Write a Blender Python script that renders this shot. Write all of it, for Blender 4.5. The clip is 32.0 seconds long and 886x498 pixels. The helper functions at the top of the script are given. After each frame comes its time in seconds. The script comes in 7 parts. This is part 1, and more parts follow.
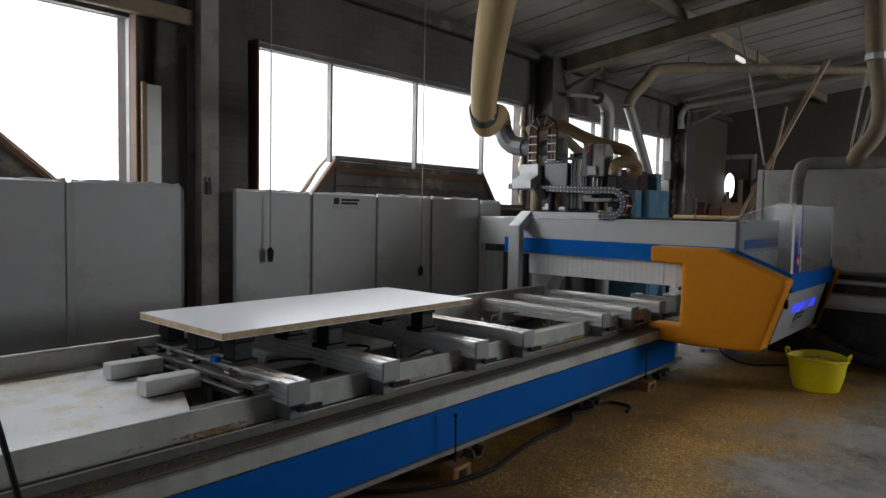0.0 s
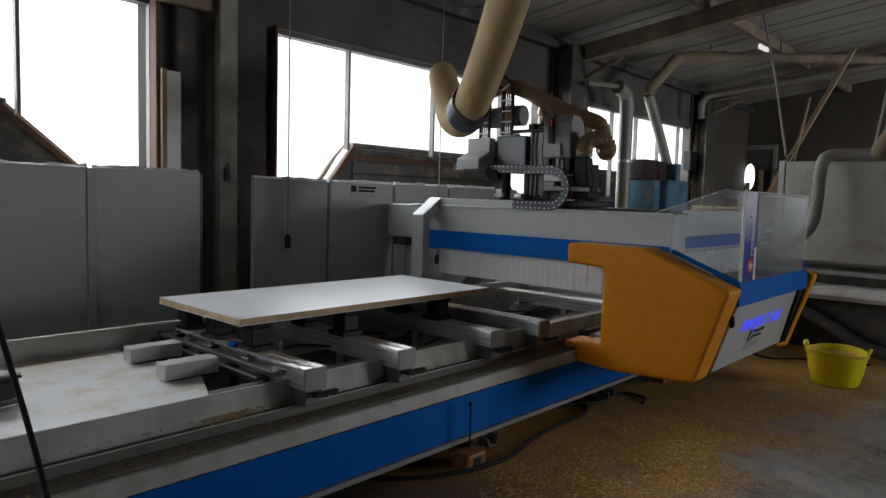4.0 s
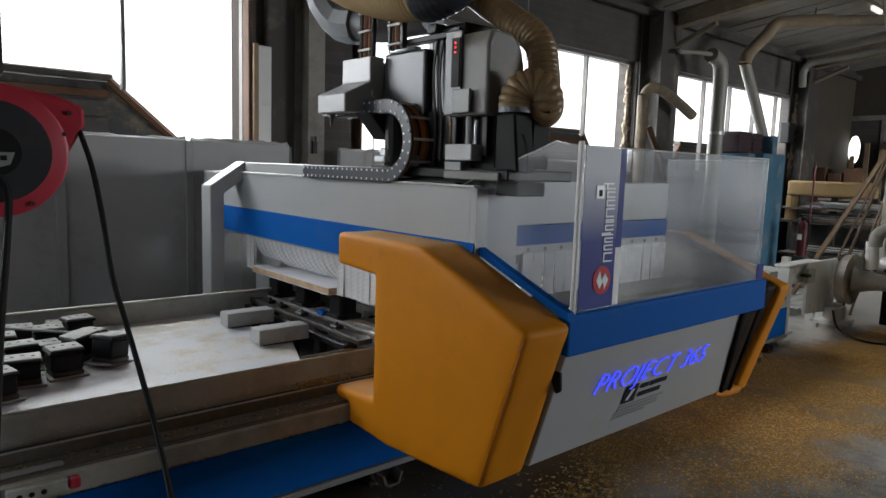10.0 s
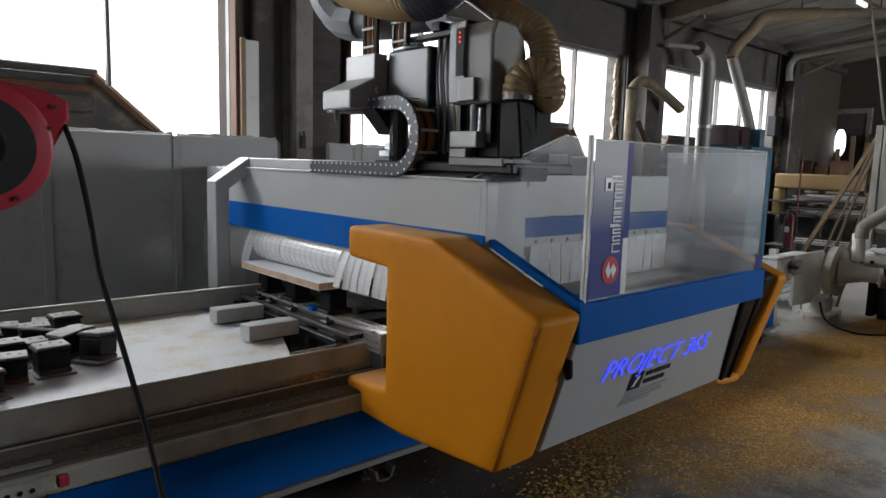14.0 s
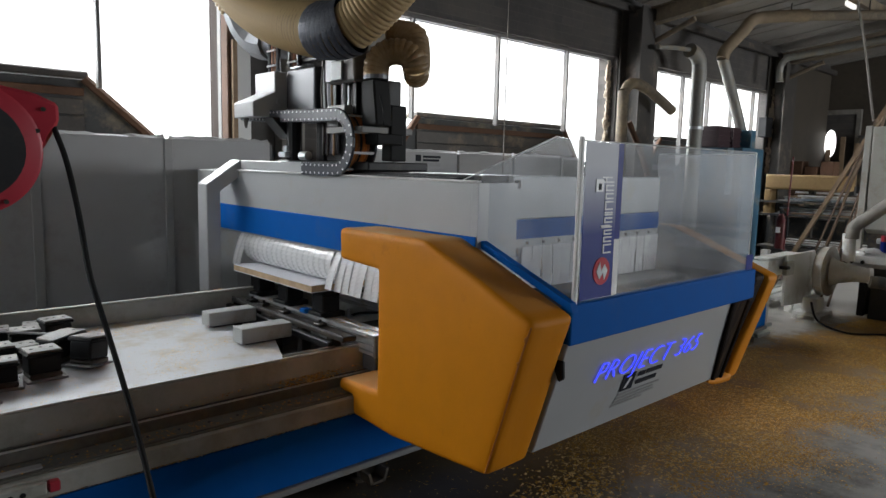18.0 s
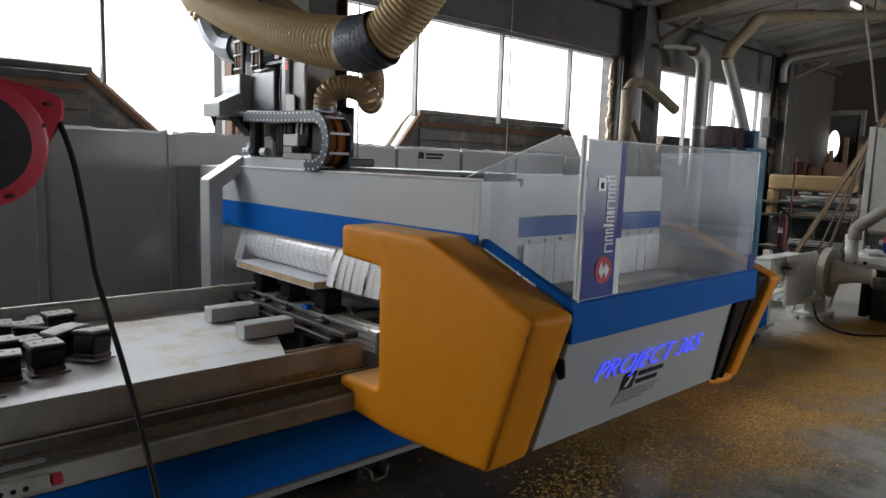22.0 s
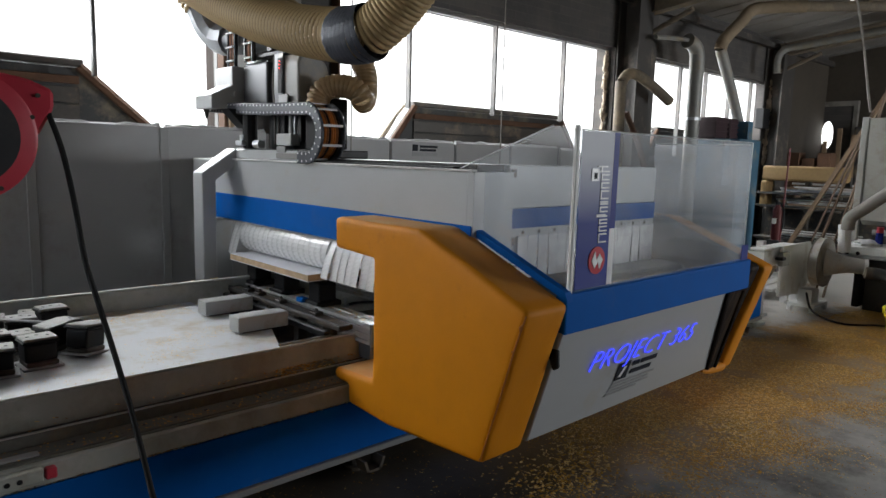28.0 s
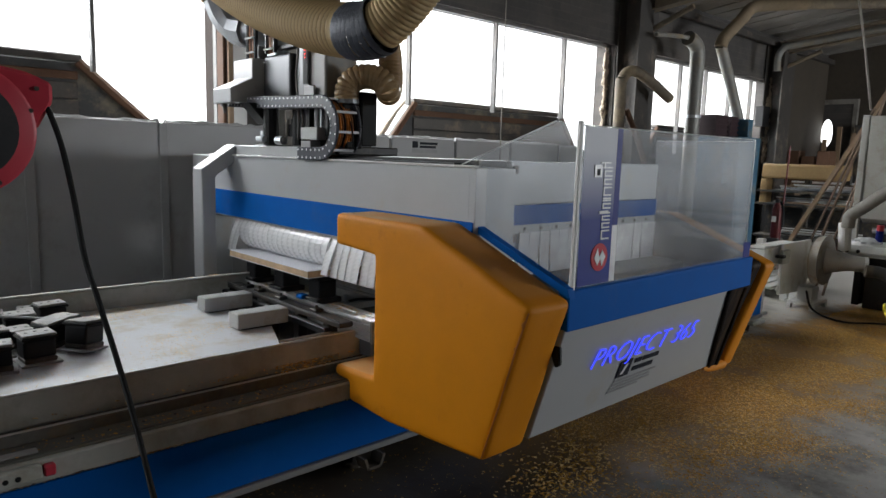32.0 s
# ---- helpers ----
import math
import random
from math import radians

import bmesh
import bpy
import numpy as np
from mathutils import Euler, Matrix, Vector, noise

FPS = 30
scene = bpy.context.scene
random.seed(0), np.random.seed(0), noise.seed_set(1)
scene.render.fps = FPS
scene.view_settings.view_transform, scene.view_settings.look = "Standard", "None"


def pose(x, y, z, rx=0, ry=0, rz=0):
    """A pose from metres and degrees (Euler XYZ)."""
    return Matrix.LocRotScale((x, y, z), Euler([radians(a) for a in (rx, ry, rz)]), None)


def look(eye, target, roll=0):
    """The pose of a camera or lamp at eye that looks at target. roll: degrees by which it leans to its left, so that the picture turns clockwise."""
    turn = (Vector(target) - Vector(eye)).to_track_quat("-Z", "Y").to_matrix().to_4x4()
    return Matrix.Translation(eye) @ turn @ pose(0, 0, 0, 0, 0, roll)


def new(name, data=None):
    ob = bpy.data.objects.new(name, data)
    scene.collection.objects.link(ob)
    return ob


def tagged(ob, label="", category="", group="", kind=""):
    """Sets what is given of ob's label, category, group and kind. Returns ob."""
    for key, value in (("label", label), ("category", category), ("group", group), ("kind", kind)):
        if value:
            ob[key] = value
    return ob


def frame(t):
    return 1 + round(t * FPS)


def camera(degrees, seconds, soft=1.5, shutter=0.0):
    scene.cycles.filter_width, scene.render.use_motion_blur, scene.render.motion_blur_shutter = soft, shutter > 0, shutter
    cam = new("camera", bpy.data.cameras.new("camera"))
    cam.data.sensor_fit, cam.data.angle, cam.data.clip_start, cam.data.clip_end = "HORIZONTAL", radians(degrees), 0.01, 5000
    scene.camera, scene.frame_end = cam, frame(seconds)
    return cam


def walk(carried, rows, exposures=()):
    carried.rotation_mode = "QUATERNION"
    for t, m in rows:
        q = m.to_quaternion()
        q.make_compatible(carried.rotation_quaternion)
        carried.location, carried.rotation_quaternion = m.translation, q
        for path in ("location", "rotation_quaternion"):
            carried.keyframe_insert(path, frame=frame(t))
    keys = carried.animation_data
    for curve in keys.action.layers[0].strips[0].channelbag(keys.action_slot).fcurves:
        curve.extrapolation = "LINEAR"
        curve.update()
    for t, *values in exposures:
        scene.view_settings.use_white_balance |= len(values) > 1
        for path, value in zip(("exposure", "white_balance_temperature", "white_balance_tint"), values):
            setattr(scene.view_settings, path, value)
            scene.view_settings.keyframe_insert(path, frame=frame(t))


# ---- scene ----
cam = camera(67.1, 32.0, soft=1.5)
PATH = [
    (0, (0.025, -0.045, 1.519), (1.527, 1.271, 1.400), 1.10),
    (0.5, (0.024, -0.039, 1.519), (1.522, 1.281, 1.401), 1.15),
    (1, (0.028, -0.036, 1.518), (1.520, 1.290, 1.394), 1.26),
    (1.5, (0.028, -0.035, 1.512), (1.517, 1.295, 1.384), 1.20),
    (2, (0.030, -0.039, 1.520), (1.516, 1.293, 1.382), 1.38),
    (2.5, (0.030, -0.040, 1.517), (1.512, 1.296, 1.373), 1.41),
    (3, (0.028, -0.033, 1.518), (1.506, 1.306, 1.365), 1.26),
    (3.5, (0.024, -0.038, 1.520), (1.498, 1.305, 1.364), 1.50),
    (5.5, (0.020, -0.040, 1.522), (1.476, 1.322, 1.371), 1.50),
    (6, (0.022, -0.038, 1.520), (1.473, 1.331, 1.370), 1.51),
    (6.5, (0.018, -0.042, 1.522), (1.463, 1.331, 1.369), 1.73),
    (7, (0.020, -0.038, 1.518), (1.459, 1.343, 1.365), 1.71),
    (7.5, (0.015, -0.038, 1.517), (1.441, 1.354, 1.354), 1.74),
    (8, (0.010, -0.031, 1.512), (1.412, 1.384, 1.336), 1.69),
    (8.5, (0.005, -0.022, 1.517), (1.369, 1.427, 1.323), 1.79),
    (9, (-0.002, -0.022, 1.519), (1.330, 1.455, 1.308), 2.11),
    (9.5, (-0.005, -0.017, 1.519), (1.308, 1.475, 1.292), 2.03),
    (10, (-0.004, -0.012, 1.520), (1.295, 1.489, 1.278), 1.89),
    (10.5, (-0.007, -0.012, 1.527), (1.284, 1.494, 1.272), 2.01),
    (11, (-0.011, -0.009, 1.527), (1.282, 1.494, 1.267), 2.06),
    (11.5, (-0.012, -0.012, 1.524), (1.283, 1.490, 1.264), 1.94),
    (12, (-0.010, 0.000, 1.519), (1.288, 1.500, 1.262), 1.76),
    (12.5, (-0.002, -0.002, 1.518), (1.301, 1.493, 1.262), 1.52),
    (13, (-0.004, -0.002, 1.515), (1.305, 1.488, 1.259), 1.40),
    (13.5, (-0.002, -0.005, 1.513), (1.313, 1.480, 1.259), 1.42),
    (14, (-0.002, -0.003, 1.513), (1.320, 1.476, 1.258), 1.59),
    (14.5, (-0.001, 0.000, 1.513), (1.326, 1.475, 1.258), 1.58),
    (16.5, (0.001, -0.001, 1.510), (1.338, 1.465, 1.255), 1.40),
    (17, (0.004, -0.006, 1.511), (1.341, 1.460, 1.258), 1.41),
    (17.5, (0.002, -0.001, 1.508), (1.341, 1.464, 1.259), 1.46),
    (18, (-0.000, -0.006, 1.511), (1.337, 1.460, 1.263), 1.40),
    (18.5, (0.001, -0.006, 1.507), (1.337, 1.461, 1.262), 1.41),
    (19, (-0.000, 0.008, 1.504), (1.338, 1.474, 1.257), 1.48),
    (19.5, (0.001, 0.004, 1.503), (1.337, 1.471, 1.255), 1.56),
    (20, (0.000, 0.001, 1.500), (1.336, 1.468, 1.253), 1.55),
    (20.5, (-0.001, 0.002, 1.503), (1.334, 1.471, 1.253), 1.58),
    (21, (-0.002, -0.003, 1.507), (1.331, 1.466, 1.254), 1.53),
    (21.5, (-0.003, -0.009, 1.507), (1.330, 1.461, 1.253), 1.62),
    (22, (-0.006, -0.006, 1.511), (1.327, 1.463, 1.256), 1.84),
    (22.5, (-0.000, -0.005, 1.510), (1.331, 1.466, 1.255), 1.78),
    (23, (-0.002, -0.002, 1.508), (1.331, 1.467, 1.252), 1.81),
    (23.5, (-0.003, -0.003, 1.508), (1.330, 1.465, 1.249), 1.78),
    (24, (-0.001, 0.004, 1.504), (1.335, 1.470, 1.243), 1.82),
    (24.5, (-0.002, 0.001, 1.506), (1.335, 1.465, 1.243), 1.84),
    (25, (-0.001, 0.004, 1.501), (1.337, 1.467, 1.236), 1.88),
    (25.5, (0.002, 0.001, 1.501), (1.341, 1.462, 1.233), 1.71),
    (27.5, (0.001, -0.002, 1.503), (1.344, 1.455, 1.229), 1.72),
    (28, (0.000, -0.010, 1.504), (1.342, 1.447, 1.229), 1.58),
    (28.5, (-0.000, -0.004, 1.501), (1.343, 1.452, 1.229), 1.68),
    (29, (-0.001, -0.006, 1.500), (1.342, 1.451, 1.229), 1.74),
    (29.5, (-0.000, -0.002, 1.500), (1.343, 1.454, 1.228), 1.86),
    (30, (0.003, -0.003, 1.500), (1.344, 1.455, 1.224), 1.83),
    (30.5, (0.003, -0.000, 1.498), (1.345, 1.456, 1.218), 1.76),
    (31, (0.001, -0.001, 1.498), (1.344, 1.454, 1.216), 1.76),
    (31.5, (0.000, 0.002, 1.502), (1.344, 1.456, 1.218), 1.88),
    (32, (0.002, 0.008, 1.497), (1.347, 1.462, 1.215), 1.72),
]
walk(cam, [(t, look(eye, target, roll)) for t, eye, target, roll in PATH], exposures=[(0.0, -0.20), (2.0, -0.33), (3.0, -0.33), (6.0, -0.22), (7.5, -0.10), (9.5, 0.09), (12.0, 0.17), (20.0, 0.22), (32.0, 0.21)])

# ---- world, daylight and exposure ----
world = bpy.data.worlds.new("overcast_sky")
scene.world = world
world.use_nodes = True
wnt = world.node_tree
wsky = wnt.nodes.new("ShaderNodeTexSky")
wsky.sky_type, wsky.sun_disc = "NISHITA", False
wsky.sun_elevation, wsky.sun_rotation = radians(35), radians(60)
wsky.air_density, wsky.dust_density = 1.0, 4.0
wbg = wnt.nodes["Background"]
wbg.inputs["Strength"].default_value = 0.15
wnt.links.new(wsky.outputs["Color"], wbg.inputs["Color"])

sun = bpy.data.lights.new("sun", "SUN")
sun.energy, sun.angle, sun.color = 0.8, radians(20), (1.0, 0.97, 0.92)
sun_ob = new("sun", sun)
sun_ob.matrix_basis = look((0, 0, 20), (-6, -9, 0))


def area_lamp(name, x, y, z, w, h, aim, power, colour=(0.93, 0.97, 1.0)):
    """Rectangular lamp: overcast sky beyond the north windows, or added fill from an unseen side."""
    la = bpy.data.lights.new(name, "AREA")
    la.shape, la.size, la.size_y, la.energy, la.color = "RECTANGLE", w, h, power, colour
    ob = new(name, la)
    ob.matrix_basis = look((x, y, z), (x + aim[0], y + aim[1], z + aim[2]))
    return ob


NORTH_POWER = 5600
area_lamp("sky_north", 5.5, 9.0, 5.0, 26.0, 7.5, (0, -1, -0.45), NORTH_POWER)
# added fill lamps on the unseen west and south sides
area_lamp("sky_west", -4.9, 2.7, 2.5, 3.8, 2.2, (1, 0, 0), 36)
area_lamp("sky_south", 10.9, -5.95, 2.2, 4.0, 2.4, (-0.15, 1, -0.9), 560)

# plain bright overcast sky beyond the windows
backdrop_mat = bpy.data.materials.new("overcast_glow")
backdrop_mat.use_nodes = True
bnt = backdrop_mat.node_tree
bem = bnt.nodes.new("ShaderNodeEmission")
bem.inputs["Color"].default_value, bem.inputs["Strength"].default_value = (0.97, 0.985, 1.0, 1), 2.2
bnt.links.new(bem.outputs[0], bnt.nodes["Material Output"].inputs["Surface"])
bme = bpy.data.meshes.new("backdrop")
bme.from_pydata([(-45, 14.0, -0.3), (65, 14.0, -0.3), (65, 14.0, 26), (-45, 14.0, 26)], [], [(0, 1, 2, 3)])
bme.materials.append(backdrop_mat)
tagged(new("backdrop", bme), "plain white overcast sky outside the windows", "backdrop", kind="structure")

# ---- helpers for building ----
BASE = {}


def thing(name, at, label, category, group="", kind=""):
    ob = new(name)
    ob.empty_display_size = 0.1
    ob.location = at
    BASE[ob] = Vector(at)
    return tagged(ob, label, category, group, kind)


def part(name, bm, material, parent=None, label="", smooth=False):
    """Link a bmesh given in world coordinates as one mesh under its thing or part."""
    me = bpy.data.meshes.new(name)
    if parent is not None:
        bmesh.ops.translate(bm, vec=-BASE[parent], verts=bm.verts)
    bmesh.ops.recalc_face_normals(bm, faces=bm.faces)
    bm.to_mesh(me)
    bm.free()
    for m in (material if isinstance(material, (list, tuple)) else [material]):
        me.materials.append(m)
    if smooth:
        for p in me.polygons:
            p.use_smooth = True
        me.set_sharp_from_angle(angle=radians(38))
    ob = new(name, me)
    ob.parent = parent
    BASE[ob] = BASE[parent] if parent is not None else Vector((0, 0, 0))
    if label:
        ob["label"] = label
    return ob


def solid(name, bm, material, label, category, group="", kind="", smooth=False):
    """A thing that is one mesh, with its origin at its base."""
    zs = [v.co.z for v in bm.verts]
    c = sum((v.co for v in bm.verts), Vector()) / len(bm.verts)
    c.z = min(zs)
    bmesh.ops.translate(bm, vec=-c, verts=bm.verts)
    ob = part(name, bm, material, None, "", smooth)
    ob.location = c
    BASE[ob] = c
    return tagged(ob, label, category, group, kind)


def bevelled(bm, w, seg=1):
    if w > 0:
        bmesh.ops.bevel(bm, geom=list(bm.edges), offset=w, segments=seg, affect="EDGES", profile=0.5, clamp_overlap=True)
    return bm


def box(x0, x1, y0, y1, z0, z1, bev=0.0, seg=1):
    bm = bmesh.new()
    bmesh.ops.create_cube(bm, size=1.0)
    for v in bm.verts:
        v.co = Vector((x0 + (v.co.x + 0.5) * (x1 - x0), y0 + (v.co.y + 0.5) * (y1 - y0), z0 + (v.co.z + 0.5) * (z1 - z0)))
    return bevelled(bm, bev, seg)


def prism(pts, axis, a, b, bev=0.0, seg=1):
    """Polygon in the plane across the axis (x: y,z; y: x,z; z: x,y), drawn out from a to b."""
    bm = bmesh.new()

    def put(p, s):
        return {"x": (s, p[0], p[1]), "y": (p[0], s, p[1]), "z": (p[0], p[1], s)}[axis]
    lo = [bm.verts.new(put(p, a)) for p in pts]
    hi = [bm.verts.new(put(p, b)) for p in pts]
    bm.faces.new(lo)
    bm.faces.new(hi[::-1])
    for i in range(len(pts)):
        j = (i + 1) % len(pts)
        bm.faces.new((lo[i], lo[j], hi[j], hi[i]))
    bmesh.ops.recalc_face_normals(bm, faces=bm.faces)
    return bevelled(bm, bev, seg)


def tube(pts, r, n=12, cap=True, radii=None, ring=None):
    """A round tube along a line of points; ring: list of radii factors along it."""
    bm = bmesh.new()
    pts = [Vector(p) for p in pts]
    rings, up = [], None
    for i, p in enumerate(pts):
        d = (pts[min(i + 1, len(pts) - 1)] - pts[max(i - 1, 0)]).normalized()
        if up is None:
            up = d.orthogonal().normalized()
        up = (up - d * up.dot(d)).normalized()
        side = d.cross(up)
        rr = radii[i] if radii else r
        rings.append([bm.verts.new(p + rr * (math.cos(2 * math.pi * k / n) * up + math.sin(2 * math.pi * k / n) * side)) for k in range(n)])
    for a, b in zip(rings, rings[1:]):
        for k in range(n):
            bm.faces.new((a[k], a[(k + 1) % n], b[(k + 1) % n], b[k]))
    if cap:
        bm.faces.new(rings[0][::-1])
        bm.faces.new(rings[-1])
    return bm


def curve_pts(ctrl, n):
    """Catmull-Rom points through the control points."""
    c = [Vector(p) for p in ctrl]
    c = [2 * c[0] - c[1]] + c + [2 * c[-1] - c[-2]]
    out = []
    for i in range(1, len(c) - 2):
        for k in range(n):
            t = k / n
            a, b, d, e = c[i - 1], c[i], c[i + 1], c[i + 2]
            out.append(0.5 * ((2 * b) + (d - a) * t + (2 * a - 5 * b + 4 * d - e) * t * t + (3 * b - a - 3 * d + e) * t ** 3))
    out.append(c[-2])
    return out


def joined(*bms):
    out = bmesh.new()
    for b in bms:
        me = bpy.data.meshes.new("tmp")
        b.to_mesh(me)
        b.free()
        out.from_mesh(me)
        bpy.data.meshes.remove(me)
    return out


def rod(a, b, r, n=10):
    return tube([a, b], r, n)


# ---- materials ----
def material(name, colour, rough=0.6, metal=0.0, spec=0.5, spread=0.15, scale=8.0, bump=0.0, bump_scale=60.0, dirt=None, dirt_amount=0.0, dirt_scale=3.0, coat=0.0, emit=None, emit_strength=0.0, stretch=(1, 1, 1), piece=0.0, rvar=0.1):
    """Procedural surface: base colour varied at two scales, patches of dirt, uneven gloss and fine relief."""
    m = bpy.data.materials.new(name)
    m.use_nodes = True
    nt = m.node_tree
    N, Lk = nt.nodes, nt.links
    bs = N["Principled BSDF"]
    tc = N.new("ShaderNodeTexCoord")
    mp = N.new("ShaderNodeMapping")
    mp.inputs["Scale"].default_value = stretch
    Lk.new(tc.outputs["Object"], mp.inputs["Vector"])

    def noise_node(s, detail=5.0, r=0.55):
        n = N.new("ShaderNodeTexNoise")
        n.inputs["Scale"].default_value, n.inputs["Detail"].default_value, n.inputs["Roughness"].default_value = s, detail, r
        Lk.new(mp.outputs["Vector"], n.inputs["Vector"])
        return n
    big, small = noise_node(scale * 0.25), noise_node(scale * 4)
    ramp = N.new("ShaderNodeValToRGB")
    lo = [c * (1 - spread) for c in colour]
    hi = [min(1.0, c * (1 + spread)) for c in colour]
    ramp.color_ramp.elements[0].position, ramp.color_ramp.elements[0].color = 0.3, (*lo, 1)
    ramp.color_ramp.elements[1].position, ramp.color_ramp.elements[1].color = 0.7, (*hi, 1)
    mix = N.new("ShaderNodeMath")
    mix.operation = "MULTIPLY_ADD"
    mix.inputs[1].default_value = 0.35
    add = N.new("ShaderNodeMath")
    add.operation = "MULTIPLY"
    add.inputs[1].default_value = 0.65
    Lk.new(big.outputs["Fac"], add.inputs[0])
    Lk.new(small.outputs["Fac"], mix.inputs[0])
    Lk.new(add.outputs[0], mix.inputs[2])
    Lk.new(mix.outputs[0], ramp.inputs["Fac"])
    out = ramp.outputs["Color"]
    if piece:
        info = N.new("ShaderNodeObjectInfo")
        hsv = N.new("ShaderNodeHueSaturation")
        mr = N.new("ShaderNodeMapRange")
        mr.inputs["To Min"].default_value, mr.inputs["To Max"].default_value = 1 - piece, 1 + piece
        Lk.new(info.outputs["Random"], mr.inputs["Value"])
        Lk.new(mr.outputs["Result"], hsv.inputs["Value"])
        Lk.new(out, hsv.inputs["Color"])
        out = hsv.outputs["Color"]
    if dirt is not None:
        dn = noise_node(dirt_scale, 9.0, 0.68)
        dr = N.new("ShaderNodeValToRGB")
        dr.color_ramp.elements[0].position, dr.color_ramp.elements[1].position = 0.62 - 0.3 * dirt_amount, 0.78 - 0.2 * dirt_amount
        Lk.new(dn.outputs["Fac"], dr.inputs["Fac"])
        mx = N.new("ShaderNodeMix")
        mx.data_type = "RGBA"
        mx.inputs[7].default_value = (*dirt, 1)
        Lk.new(dr.outputs["Color"], mx.inputs[0])
        Lk.new(out, mx.inputs[6])
        out = mx.outputs[2]
    Lk.new(out, bs.inputs["Base Color"])
    rr = N.new("ShaderNodeMapRange")
    rr.inputs["To Min"].default_value, rr.inputs["To Max"].default_value = max(0.04, rough - rvar), min(1.0, rough + rvar)
    Lk.new(small.outputs["Fac"], rr.inputs["Value"])
    Lk.new(rr.outputs["Result"], bs.inputs["Roughness"])
    bs.inputs["Metallic"].default_value = metal
    bs.inputs["Specular IOR Level"].default_value = spec
    bs.inputs["Coat Weight"].default_value = coat
    if bump:
        bn = noise_node(bump_scale, 6.0, 0.6)
        bu = N.new("ShaderNodeBump")
        bu.inputs["Strength"].default_value, bu.inputs["Distance"].default_value = bump, 0.01
        Lk.new(bn.outputs["Fac"], bu.inputs["Height"])
        Lk.new(bu.outputs["Normal"], bs.inputs["Normal"])
    if emit:
        bs.inputs["Emission Color"].default_value, bs.inputs["Emission Strength"].default_value = (*emit, 1), emit_strength
    return m


DUST = (0.42, 0.30, 0.16)
M_FLOOR = material("concrete_floor", (0.335, 0.325, 0.31), 0.42, spread=0.4, scale=2.5, bump=0.12, bump_scale=30, dirt=(0.1, 0.096, 0.09), dirt_amount=0.45, dirt_scale=2.6)


def dust_drift(m):
    """A brown film of fine sawdust on the floor along the machine side, ragged at its edge; floor shade and light
    painted in too.
    """
    nt = m.node_tree
    N, Lk = nt.nodes, nt.links
    bs = N["Principled BSDF"]
    was = bs.inputs["Base Color"].links[0].from_socket
    geo, sep = N.new("ShaderNodeNewGeometry"), N.new("ShaderNodeSeparateXYZ")
    Lk.new(geo.outputs["Position"], sep.inputs[0])
    ns = N.new("ShaderNodeTexNoise")
    ns.inputs["Scale"].default_value, ns.inputs["Detail"].default_value, ns.inputs["Roughness"].default_value = 1.6, 9, 0.7
    Lk.new(geo.outputs["Position"], ns.inputs["Vector"])
    edge = N.new("ShaderNodeMath")
    edge.operation = "MULTIPLY_ADD"
    edge.inputs[1].default_value, edge.inputs[2].default_value = -0.10, 1.78
    Lk.new(sep.outputs["X"], edge.inputs[0])
    wob = N.new("ShaderNodeMath")
    wob.operation = "MULTIPLY_ADD"
    wob.inputs[1].default_value = 1.3
    Lk.new(ns.outputs["Fac"], wob.inputs[0])
    Lk.new(sep.outputs["Y"], wob.inputs[2])
    dif = N.new("ShaderNodeMath")
    dif.operation = "SUBTRACT"
    Lk.new(wob.outputs[0], dif.inputs[0])
    Lk.new(edge.outputs[0], dif.inputs[1])
    mr = N.new("ShaderNodeMapRange")
    mr.inputs["From Min"].default_value, mr.inputs["From Max"].default_value = 0.45, 1.0
    mr.inputs["To Max"].default_value = 0.95
    Lk.new(dif.outputs[0], mr.inputs["Value"])
    mx = N.new("ShaderNodeMix")
    mx.data_type = "RGBA"
    mx.inputs[7].default_value = (0.33, 0.18, 0.042, 1)
    # bare concrete again past the far end of the machine
    past, fade, both = N.new("ShaderNodeMath"), N.new("ShaderNodeMapRange"), N.new("ShaderNodeMath")
    past.operation, both.operation = "MULTIPLY_ADD", "MULTIPLY"
    past.inputs[1].default_value = 0.12
    Lk.new(sep.outputs["X"], past.inputs[0])
    Lk.new(wob.outputs[0], past.inputs[2])
    fade.inputs["From Min"].default_value, fade.inputs["From Max"].default_value = 3.68, 3.86
    fade.inputs["To Min"].default_value, fade.inputs["To Max"].default_value = 1.0, 0.0
    Lk.new(past.outputs[0], fade.inputs["Value"])
    Lk.new(mr.outputs["Result"], both.inputs[0])
    Lk.new(fade.outputs["Result"], both.inputs[1])
    # the film thins out towards the head end, where the concrete is painted darker
    thin, film = N.new("ShaderNodeMapRange"), N.new("ShaderNodeMath")
    thin.inputs["From Min"].default_value, thin.inputs["From Max"].default_value, thin.inputs["To Min"].default_value = 2.1, 3.1, 0.05
    film.operation = "MULTIPLY"
    Lk.new(sep.outputs["X"], thin.inputs["Value"])
    Lk.new(both.outputs[0], film.inputs[0])
    Lk.new(thin.outputs["Result"], film.inputs[1])
    Lk.new(film.outputs[0], mx.inputs[0])
    # painted light: paler floor past the far end for the pool of daylight
    pale, bare = N.new("ShaderNodeMix"), N.new("ShaderNodeMapRange")
    pale.data_type = "RGBA"
    pale.inputs[7].default_value = (0.55, 0.52, 0.48, 1)
    bare.inputs["From Min"].default_value, bare.inputs["From Max"].default_value, bare.inputs["To Max"].default_value = 3.72, 3.95, 0.8
    Lk.new(past.outputs[0], bare.inputs["Value"])
    Lk.new(bare.outputs["Result"], pale.inputs[0])
    Lk.new(was, pale.inputs[6])
    was = pale.outputs[2]
